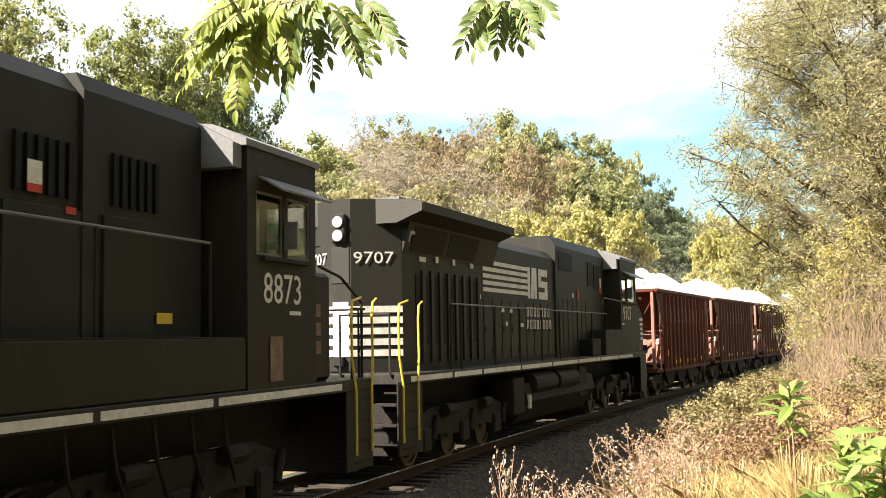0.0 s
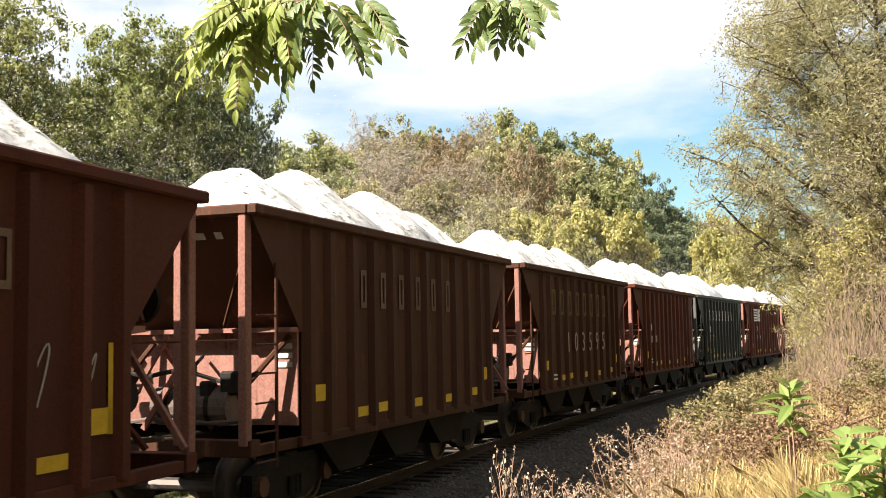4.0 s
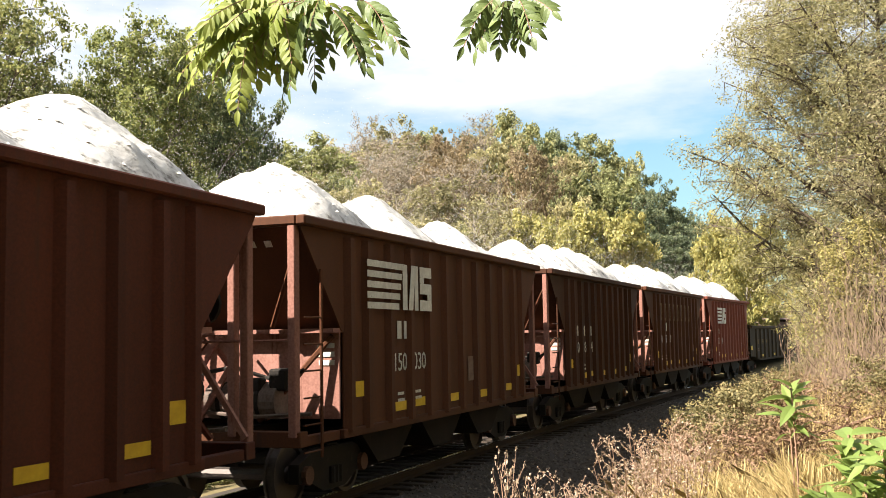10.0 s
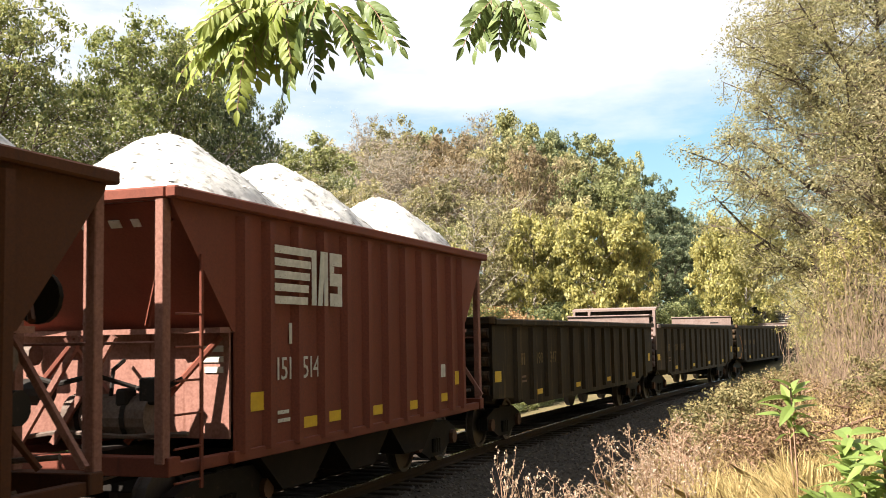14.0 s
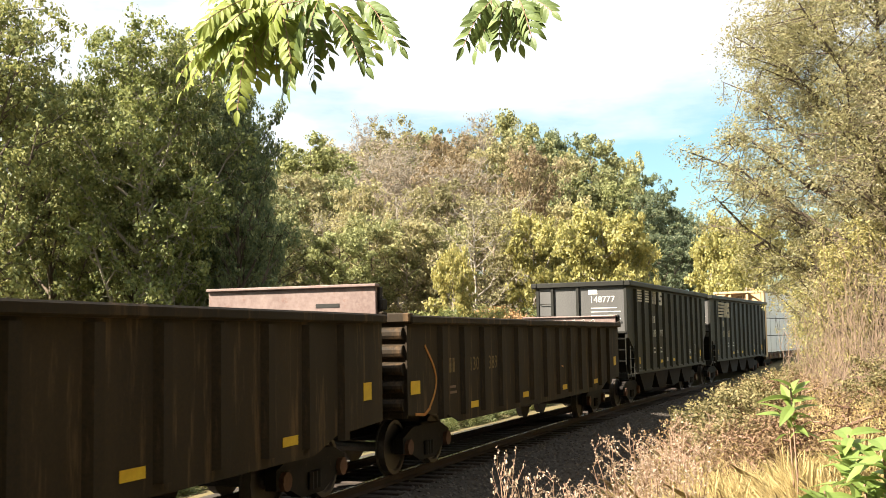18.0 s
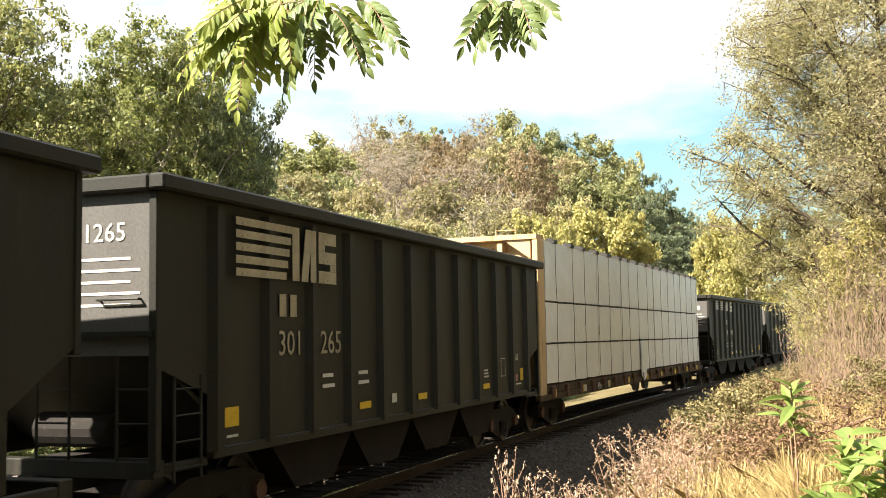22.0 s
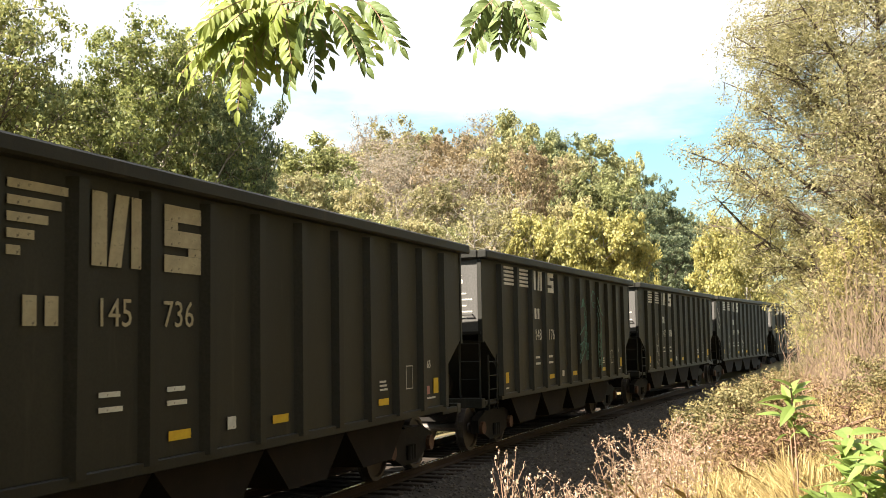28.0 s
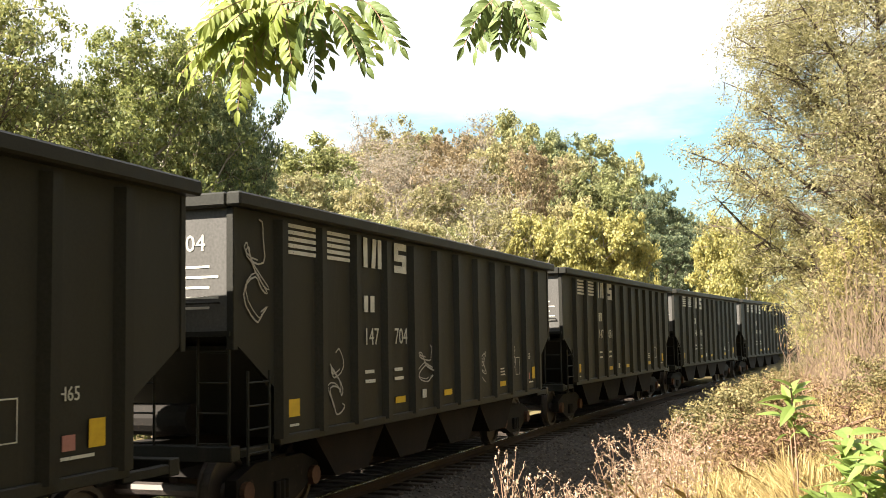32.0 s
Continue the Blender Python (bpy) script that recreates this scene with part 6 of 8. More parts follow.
black_hopper(282.2, 296.2, "148176", "black coal hopper with teal graffiti, empty", deco=deco_176)
black_hopper(297.6, 311.6, "147296", "black coal hopper with a pale sprayed figure, empty", deco=deco_296)
black_hopper(312.7, 326.9, "147704", "black coal hopper with pale graffiti tags, empty", deco=deco_704)
for i, (u, nn) in enumerate(((328.3, "147081"), (343.6, "146950"), (359.0, "148020"), (374.4, "147555"))):
    black_hopper(u, u + 14.1, nn, "black coal hopper with white emblem stripes, empty")

# ---- plants ----
M_BARK = surface("grey_brown_bark", (0.13, 0.10, 0.075), (0.07, 0.055, 0.04), 0.95, grain=18, blot=3, bump=0.5)
M_PALEBARK = surface("pale_bark", (0.34, 0.30, 0.25), (0.2, 0.17, 0.13), 0.95, grain=14, blot=3, bump=0.4)
M_TWIG = surface("brown_twig", (0.30, 0.185, 0.125), (0.19, 0.115, 0.08), 0.9, grain=20)
M_STALK = surface("dead_pinkish_stalk", (0.40, 0.265, 0.19), (0.25, 0.16, 0.11), 0.9, grain=20)
M_HAZEL = surface("grey_brown_twigs", (0.34, 0.27, 0.20), (0.22, 0.17, 0.12), 0.95, grain=14, blot=3, bump=0.2)
L_GREEN = leafy("sunlit_green_foliage", [(0.08, 0.10, 0.036), (0.14, 0.16, 0.052), (0.23, 0.235, 0.078), (0.33, 0.31, 0.11)], 0.6, 0.45)
L_LIT = leafy("sunlit_yellow_green_foliage", [(0.075, 0.10, 0.037), (0.145, 0.17, 0.055), (0.245, 0.26, 0.082), (0.37, 0.36, 0.12)], 0.6, 0.5)
L_DARK = leafy("dark_green_foliage", [(0.09, 0.12, 0.06), (0.156, 0.186, 0.083), (0.24, 0.264, 0.112), (0.36, 0.354, 0.15)], 0.6, 0.55)
L_OLIVE = leafy("olive_foliage", [(0.144, 0.138, 0.06), (0.228, 0.204, 0.09), (0.336, 0.282, 0.128), (0.432, 0.348, 0.165)], 0.65, 0.45)
L_RUST = leafy("russet_foliage", [(0.192, 0.12, 0.068), (0.312, 0.18, 0.09), (0.432, 0.252, 0.112), (0.408, 0.312, 0.15)], 0.65, 0.45)
L_YELLOW = leafy("yellow_foliage", [(0.18, 0.18, 0.06), (0.29, 0.27, 0.085), (0.41, 0.365, 0.12), (0.51, 0.44, 0.155)], 0.6, 0.45)
L_PALE = leafy("pale_thin_foliage", [(0.155, 0.155, 0.085), (0.245, 0.23, 0.125), (0.34, 0.305, 0.165), (0.43, 0.35, 0.20)], 0.6, 0.5)
# H_ leaves are lighter and greyer: distance haze is mixed into their colours
H_GREEN = leafy("hill_green_foliage", [(0.101, 0.118, 0.053), (0.182, 0.197, 0.084), (0.292, 0.287, 0.121), (0.432, 0.396, 0.18)], 0.7, 0.42)
H_DARK = leafy("hill_dark_green_foliage", [(0.062, 0.084, 0.053), (0.106, 0.134, 0.072), (0.173, 0.2, 0.102), (0.276, 0.288, 0.135)], 0.7, 0.42)
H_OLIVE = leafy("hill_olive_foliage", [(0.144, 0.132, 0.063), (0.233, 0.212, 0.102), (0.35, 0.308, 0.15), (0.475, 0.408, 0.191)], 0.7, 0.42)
H_RUST = leafy("hill_russet_foliage", [(0.133, 0.098, 0.055), (0.215, 0.158, 0.086), (0.295, 0.219, 0.117), (0.285, 0.253, 0.149)], 0.7, 0.42)
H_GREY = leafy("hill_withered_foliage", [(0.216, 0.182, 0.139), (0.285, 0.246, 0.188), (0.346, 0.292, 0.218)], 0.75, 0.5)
L_SUMAC = leafy("bright_compound_leaf", [(0.09, 0.15, 0.03), (0.17, 0.23, 0.04), (0.27, 0.31, 0.055), (0.42, 0.41, 0.08)], 0.6, 0.4)
# darker copy of the compound leaf, for sprays seen against the light
L_SUMACSHADE = leafy("backlit_compound_leaf", [(0.05, 0.085, 0.03), (0.09, 0.135, 0.04), (0.15, 0.20, 0.055), (0.24, 0.28, 0.08)], 0.55, 0.3)
# this hill green has the haze in its colour too
H_LIME = leafy("hill_yellow_green_foliage", [(0.13, 0.15, 0.06), (0.21, 0.225, 0.085), (0.30, 0.305, 0.12), (0.40, 0.385, 0.16)], 0.7, 0.42)
L_WILLOW = leafy("grey_green_thin_foliage", [(0.13, 0.125, 0.06), (0.21, 0.195, 0.09), (0.30, 0.27, 0.125), (0.40, 0.35, 0.17)], 0.6, 0.45)
L_YELLOWING = leafy("yellowing_thin_foliage", [(0.16, 0.16, 0.06), (0.27, 0.25, 0.09), (0.38, 0.33, 0.12), (0.46, 0.38, 0.14)], 0.6, 0.45)
M_VINE = surface("dry_vine", (0.19, 0.13, 0.09), (0.10, 0.07, 0.048), 0.95, grain=14, blot=3, bump=0.2)
L_BROAD = leafy("broad_green_leaf", [(0.11, 0.17, 0.04), (0.18, 0.25, 0.06), (0.27, 0.33, 0.085)], 0.5, 0.4)
L_STRAW = leafy("straw_grass", [(0.25, 0.175, 0.07), (0.39, 0.29, 0.12), (0.54, 0.42, 0.19), (0.47, 0.35, 0.13)], 0.75, 0.35)
L_GRASS = leafy("green_grass", [(0.09, 0.11, 0.03), (0.16, 0.18, 0.045), (0.27, 0.26, 0.07)], 0.7, 0.4)
L_SCRUB = leafy("olive_brown_weed_leaf", [(0.09, 0.08, 0.035), (0.15, 0.13, 0.05), (0.23, 0.19, 0.08), (0.34, 0.26, 0.12)], 0.75, 0.35)
L_SEED = leafy("dry_seed_head", [(0.24, 0.16, 0.10), (0.36, 0.26, 0.17), (0.58, 0.50, 0.40)], 0.9, 0.3)
L_BROWN = leafy("withered_brown_leaf", [(0.10, 0.065, 0.035), (0.19, 0.12, 0.06), (0.32, 0.22, 0.11)], 0.85, 0.3)


def leaves(centres, radii, per, size, rng, flat=0.5, aspect=0.55):
    """Leaf blades scattered round clump centres: arrays of verts and quads."""
    centres, radii = np.asarray(centres, float), np.asarray(radii, float)
    n = len(centres) * per
    c = np.repeat(centres, per, 0)
    r = np.repeat(radii, per, 0)
    d = rng.normal(size=(n, 3))
    d /= np.linalg.norm(d, axis=1)[:, None]
    p = c + d * (r * rng.uniform(0.25, 1.0, n) ** 0.6)[:, None] * np.array([1, 1, 0.75])
    up = rng.normal(size=(n, 3)) * 0.75 + d * 0.9
    up[:, 2] += flat
    up /= np.linalg.norm(up, axis=1)[:, None]
    a = np.cross(up, rng.normal(size=(n, 3)))
    a /= np.linalg.norm(a, axis=1)[:, None] + 1e-9
    b = np.cross(up, a)
    l = size * rng.uniform(0.6, 1.35, n)[:, None]
    v = np.stack([p - a * l * 0.5, p + b * l * aspect * 0.5 + up * l * 0.06, p + a * l * 0.5, p - b * l * aspect * 0.5 + up * l * 0.06], 1)
    return v.reshape(-1, 3), np.arange(n * 4).reshape(-1, 4)


def skeleton(height, spread, rng, limbs, low=0.3, lean=0.0, round_top=1.0):
    """Limbs as (from, to, r0, r1) and the clump centres at their ends."""
    wood, tips = [], []
    segs = 7
    top = []
    x = y = 0.0
    for i in range(segs + 1):
        z = height * 0.86 * i / segs
        top.append(Vector((x, y, z)))
        x += (rng.uniform(-0.22, 0.22)) * min(1, height / 8) + lean * height / segs * 0.1
        y += rng.uniform(-0.22, 0.22) * min(1, height / 8)
    r = height * 0.017 + 0.05 * min(1, height / 6)
    for i in range(segs):
        wood.append((top[i], top[i + 1], r * (1 - i / segs * 0.85), r * (1 - (i + 1) / segs * 0.85)))
    tips.append(top[-1] + Vector((0, 0, height * 0.08)))
    for k in range(limbs):
        f = low + (0.97 - low) * (k + rng.random() * 0.8) / limbs
        j = min(int(f * segs), segs - 1)
        base = top[j].lerp(top[j + 1], f * segs - j)
        a = k * 2.4 + rng.uniform(-0.5, 0.5)
        g = (f - low) / (1 - low)
        reach = spread * (math.sin(math.pi * min(1, 0.25 + 0.68 * g)) ** 0.55) * rng.uniform(0.72, 1.12)
        rise = height * rng.uniform(0.06, 0.16) * round_top
        end = base + Vector((math.cos(a) * reach, math.sin(a) * reach, rise))
        mid = base.lerp(end, 0.5) + Vector((rng.uniform(-0.2, 0.2) * min(1, spread), rng.uniform(-0.2, 0.2) * min(1, spread), rise * 0.25))
        rr = r * (1 - f * 0.8) * 0.5 + 0.015
        wood += [(base, mid, rr, rr * 0.65), (mid, end, rr * 0.65, rr * 0.25)]
        tips += [end, mid.lerp(end, 0.45)]
        for q in range(4):
            b2 = mid.lerp(end, rng.uniform(0.1, 0.9))
            o = Vector((rng.uniform(-1, 1), rng.uniform(-1, 1), rng.uniform(-0.35, 0.8))) * spread * 0.34
            wood.append((b2, b2 + o, rr * 0.35, rr * 0.12))
            tips += [b2 + o, b2 + o * 0.55]
    return wood, tips


def wood_mesh(name, wood, mat, n=5):
    bm = bmesh.new()
    for a, b, r0, r1 in wood:
        rod(bm, a, b, max(r0, 0.0015), max(r1, 0.001), n=n)
    return mesh_of(bm, name, mat)


def tree(name, label, height, spread, leaf_mat, seed, limbs=16, per=60, size=0.4, clump=0.9, low=0.25, bark=None, category="tree", group="", lean=0.0, skirt=0, round_top=1.0):
    """A tapered trunk with limbs and a crown of many leaf clumps."""
    rng, nrng = random.Random(seed), np.random.default_rng(seed)
    wood, tips = skeleton(height, spread, rng, limbs, low, lean, round_top)
    for _ in range(skirt):
        a = rng.uniform(0, 6.28)
        tips.append(Vector((math.cos(a) * spread * rng.uniform(0.5, 1.0), math.sin(a) * spread * rng.uniform(0.5, 1.0), height * rng.uniform(0.03, 0.3))))
    ob = new(name)
    tagged(ob, label, category, group)
    tk = new("trunk", wood_mesh("trunk", wood, bark or M_BARK))
    tk.parent = ob
    radii = [clump * rng.uniform(0.55, 1.25) for _ in tips]
    v, f = leaves([tuple(t) for t in tips], radii, per, size, nrng)
    cr = new("crown", raw_mesh("crown", v, f, leaf_mat))
    cr.parent = ob
    return ob


def grow(height, radius, rng, limbs=16, subs=5, twigs=3, low=0.25, lift=1.0, droop=0.0, egg=0.62):
    """Wood as (from, to, r0, r1) and clump centres of a crown: limbs that climb to an egg-shaped outline, boughs, twigs."""
    wood, tips = [], []
    segs = 8
    stem = [Vector((0, 0, -0.3))]
    wx = wy = 0.0
    for i in range(1, segs + 1):
        wx += rng.uniform(-0.03, 0.03) * radius
        wy += rng.uniform(-0.03, 0.03) * radius
        stem.append(Vector((wx, wy, height * 0.92 * i / segs)))
    r = height * 0.013 + 0.03
    for i in range(segs):
        wood.append((stem[i], stem[i + 1], r * (1 - 0.9 * i / segs), r * (1 - 0.9 * (i + 1) / segs)))
    for k in range(limbs):
        g = (k + rng.random()) / limbs
        f = low * 0.7 + (0.9 - low * 0.7) * g
        j = min(int(f * segs), segs - 1)
        base = stem[j].lerp(stem[j + 1], f * segs - j)
        az = k * 2.4 + rng.uniform(-0.6, 0.6)
        out = radius * (math.sin(math.pi * (0.2 + 0.76 * g ** (egg / 0.62))) ** 0.6) * rng.uniform(0.62, 1.12)
        top = base.z + (height - base.z) * (0.22 + 0.5 * g) * lift * rng.uniform(0.7, 1.1)
        end = Vector((base.x + math.cos(az) * out, base.y + math.sin(az) * out, min(top, height * 0.99)))
        elbow = base.lerp(end, 0.5) + Vector((rng.uniform(-0.1, 0.1) * out, rng.uniform(-0.1, 0.1) * out, -0.12 * (end.z - base.z)))
        rr = r * (1 - f * 0.85) * 0.55 + 0.012
        wood += [(base, elbow, rr, rr * 0.7), (elbow, end, rr * 0.7, rr * 0.25)]
        tips.append(end)
        for q in range(subs):
            u = 0.3 + 0.7 * (q + rng.random()) / subs
            b0 = base.lerp(elbow, u * 2) if u < 0.5 else elbow.lerp(end, u * 2 - 1)
            a2 = az + rng.uniform(-1.5, 1.5)
            ln = radius * rng.uniform(0.16, 0.40)
            b1 = b0 + Vector((math.cos(a2) * ln, math.sin(a2) * ln, ln * rng.uniform(-0.1, 0.9) - droop * ln * 0.5))
            wood.append((b0, b1, rr * 0.4, rr * 0.15))
            tips.append(b1)
            for _ in range(twigs):
                t0 = b0.lerp(b1, rng.uniform(0.3, 1.0))
                t1 = t0 + Vector((rng.gauss(0, 1), rng.gauss(0, 1), rng.gauss(0.25 - droop, 0.7))) * radius * 0.12
                wood.append((t0, t1, rr * 0.18, rr * 0.07))
                tips.append(t1)
    return wood, tips


def crowned(name, label, height, radius, leaf_mat, seed, limbs=16, subs=5, twigs=3, low=0.25, per=30, size=0.3, clump=0.5, aspect=0.6, bark=None, category="tree", group="", lift=1.0, droop=0.0, skirt=0, bare=0.0, egg=0.62, thin=0.010):
    """A tree of tapered wood and leaf clumps on its twigs; bare leaves that share of the twigs without leaves."""
    rng, nrng = random.Random(seed), np.random.default_rng(seed)
    wood, tips = grow(height, radius, rng, limbs, subs, twigs, low, lift, droop, egg)
    for _ in range(skirt):
        a, q = rng.uniform(0, 6.28), radius * rng.uniform(0.4, 0.95)
        tips.append(Vector((math.cos(a) * q, math.sin(a) * q, height * rng.uniform(0.02, low + 0.08))))
    tips = [t for t in tips if rng.random() >= bare]
    ob = new(name)
    tagged(ob, label, category, group)
    bm = bmesh.new()
    for a, b, r0, r1 in wood:
        rod(bm, a, b, max(r0, thin), max(r1, thin * 0.7), n=4 if r0 < 0.06 else 6)
    tk = new("trunk", mesh_of(bm, "trunk", bark or M_BARK))
    tk.parent = ob
    v, f = leaves([tuple(t) for t in tips], [clump * rng.uniform(0.5, 1.3) for _ in tips], per, size, nrng, 0.5, aspect)
    cr = new("crown", raw_mesh("crown", v, f, leaf_mat))
    cr.parent = ob
    return ob


def spread_at(px, dist, y_top, width, height, radius, turn):
    """Pose of a tree on the ground with its top on a line of sight and a crown of that apparent width."""
    x, y = view(px, dist)
    z = ground_z(x, y)
    top = EYE[2] + dist * (608 - y_top + 0.0157 * (px - 784)) / 1886
    sz = max((top - z + 0.3) / height, 0.3)
    sx = width / 2 * dist / 1886 / radius
    return Matrix.Translation((x, y, z - 0.3)) @ pose(0, 0, 0, 0, 0, turn) @ Matrix.Diagonal((sx, sx, sz, 1))


def put(ob, m):
    """A copy of a plant at exactly the pose m."""
    c = copy_thing(ob, m)
    c.matrix_basis = m
    return c


def plant_at(ob, x, y, turn=0.0, sink=0.1):
    ob.matrix_basis = pose(x, y, ground_z(x, y) - sink, 0, 0, turn)
    return ob


def view(px, dist):
    """Ground position in the direction of a picture column, dist metres ahead."""
    return (px - 784) / 1886 * dist, dist


def topped(px, dist, y_top, height, turn, lo=0.75, hi=1.3):
    """Pose of a tree on the ground whose top reaches a given line of sight."""
    x, y = view(px, dist)
    z = ground_z(x, y)
    top = EYE[2] + dist * (608 - y_top + 0.0157 * (px - 784)) / 1886
    sc = min(max((top - z + 0.3) / height, lo), hi)
    return Matrix.Translation((x, y, min(top - height * sc, z - 0.2))) @ pose(0, 0, 0, 0, 0, turn) @ Matrix.Diagonal((sc, sc, sc, 1))


def wooded_hill():
    """The hillside: big autumn trees of several kinds, row behind row; then an unseen ring added to cut sky light."""
    G = "trees on the hillside"
    spec = {"green": ("green deciduous tree on the wooded hillside", H_GREEN, M_BARK, dict(per=34)),
            "dark": ("dark green deciduous tree on the wooded hillside", H_DARK, M_BARK, dict(per=38)),
            "olive": ("olive tree turning for autumn on the hillside", H_OLIVE, M_HAZEL, dict(per=30)),
            "rust": ("russet autumn tree on the wooded hillside", H_RUST, M_HAZEL, dict(per=26, size=0.26)),
            "lime": ("yellow-green tree on the wooded hillside", H_LIME, M_BARK, dict(per=34)),
            "grey": ("thin brown-grey tree with bare twigs on the hillside", H_GREY, M_HAZEL, dict(per=16, size=0.22, clump=0.6, bare=0.2, thin=0.022)),
            "bare": ("half-bare tree with pale branches on the hillside", H_OLIVE, M_PALEBARK, dict(per=12, size=0.24, bare=0.45, thin=0.026))}
    H, R = 15.0, 4.2
    kinds = {}
    for i, (k, (lb, mt, bark, more)) in enumerate(spec.items()):
        q = dict(limbs=20, subs=5, twigs=3, low=0.22, size=0.30, clump=0.55, lift=1.0, skirt=26)
        q.update(more)
        kinds[k] = crowned("hill_tree", lb, H, R, mt, 340 + i, bark=bark, group=G, **q)
    used = set()
    rng = random.Random(8)
    def plant(k, m):
        if k in used:
            put(kinds[k], m)
        else:
            used.add(k)
            kinds[k].matrix_basis = m
    # bearing, distance, top, apparent width
    crest = ((500, 118, 272, 120, "olive"), (548, 104, 241, 150, "lime"), (612, 125, 256, 110, "olive"), (655, 150, 208, 66, "grey"), (668, 120, 240, 150, "grey"), (715, 132, 229, 130, "olive"),
             (742, 150, 234, 90, "green"), (790, 128, 228, 110, "rust"), (815, 150, 232, 90, "dark"), (856, 146, 213, 84, "grey"), (915, 124, 205, 104, "green"), (965, 150, 232, 80, "dark"),
             (1004, 146, 229, 100, "dark"), (1052, 126, 262, 120, "green"), (1098, 134, 286, 90, "green"), (1132, 142, 304, 70, "dark"), (1165, 146, 344, 84, "dark"),
             (1196, 152, 384, 80, "dark"), (1226, 160, 404, 70, "dark"), (455, 110, 290, 130, "green"), (880, 150, 232, 100, "olive"), (690, 155, 236, 110, "dark"), (580, 145, 262, 120, "green"))
    slope = ((520, 84, 300, 130, "olive"), (590, 88, 305, 110, "green"), (628, 82, 330, 110, "olive"), (660, 96, 275, 130, "grey"), (735, 98, 275, 140, "grey"), (790, 104, 262, 120, "rust"),
             (838, 100, 290, 110, "grey"), (880, 108, 262, 110, "olive"), (942, 98, 256, 100, "rust"), (990, 112, 285, 110, "olive"), (1030, 108, 320, 110, "green"), (1080, 108, 330, 110, "lime"),
             (1120, 118, 345, 90, "dark"), (1150, 124, 380, 90, "dark"), (1180, 130, 410, 90, "dark"), (470, 80, 330, 120, "green"), (700, 84, 335, 130, "bare"), (765, 86, 330, 120, "olive"))
    foot = ((495, 66, 375, 120, "green"), (556, 68, 372, 100, "bare"), (600, 66, 400, 110, "lime"), (655, 70, 380, 120, "green"), (718, 70, 390, 110, "olive"), (770, 72, 400, 110, "green"),
            (842, 68, 352, 130, "bare"), (880, 74, 372, 110, "olive"), (915, 78, 350, 110, "bare"), (1000, 80, 370, 110, "olive"), (1150, 92, 425, 90, "dark"), (1195, 104, 428, 90, "dark"), (1235, 118, 432, 80, "dark"))
    for px, dist, y_top, w, k in crest + slope + foot:
        plant(k, spread_at(px, dist, y_top - 12, w * 1.15, H, R, rng.uniform(0, 360)))
    # unseen woods added all round, behind the camera and beyond both ends of the view, to dim the sky's fill on the
    # train
    for i in range(84):
        a = 2 * math.pi * i / 84 + rng.uniform(-0.05, 0.05)
        rr = rng.uniform(10, 22) if abs(a - 0.8) > 0.3 else rng.uniform(30, 38)
        x, y = rr * math.sin(a), rr * math.cos(a)
        if -0.62 < math.atan2(x, y) < 0.62:
            continue
        s, d = along(x, y)
        # the sun's way to the train and the bank lies open
        if -7 < d < 4.5 or 200 < math.degrees(math.atan2(x, y)) % 360 < 332:
            continue
        put(kinds[rng.choice(("green", "dark", "green", "olive"))], pose(x, y, ground_z(x, y) - 0.3, 0, 0, rng.uniform(0, 360)) @ Matrix.Diagonal((1.1, 1.1, 1.3, 1)))


def left_woods():
    """Tall trees close behind the track."""
    G = "tall trees beyond the track"
    H, R = 15.0, 3.8
    t1 = crowned("tall_tree", "tall green tree with sunlit yellowing leaves beside the track", H, R, L_LIT, 71, limbs=30, subs=7, twigs=4, low=0.12, per=40, size=0.17, clump=0.42, aspect=0.6, group=G, skirt=60, bark=M_PALEBARK)
    t2 = crowned("tall_tree", "tall dark green tree beyond the track", H, R, L_DARK, 72, limbs=28, subs=6, twigs=4, low=0.12, per=36, size=0.18, clump=0.42, aspect=0.75, group=G, skirt=60)
    t3 = crowned("tall_tree", "tall yellow-green tree beyond the track", H, R, L_GREEN, 73, limbs=28, subs=6, twigs=4, low=0.12, per=36, size=0.17, clump=0.42, aspect=0.6, group=G, skirt=60)
    t1.matrix_basis = spread_at(262, 41, 2, 300, H, R, 30)
    t2.matrix_basis = spread_at(420, 43, 118, 165, H, R, 80)
    t3.matrix_basis = spread_at(-40, 38, -90, 330, H, R, 10)
    rng = random.Random(12)
    for px, dist, k, y_top, w in ((112, 47, 1, 96, 120), (190, 46, 2, 110, 200), (350, 46, 2, 90, 200), (330, 52, 1, 140, 240), (60, 52, 1, 110, 200), (432, 52, 1, 225, 120), (235, 43, 2, 200, 220), (90, 42, 2, 190, 220), (380, 47, 1, 210, 180), (-90, 45, 1, -60, 260), (160, 60, 1, 120, 260)):
        put((t1, t2, t3)[k], spread_at(px, dist, y_top, w, H, R, rng.uniform(0, 360)))


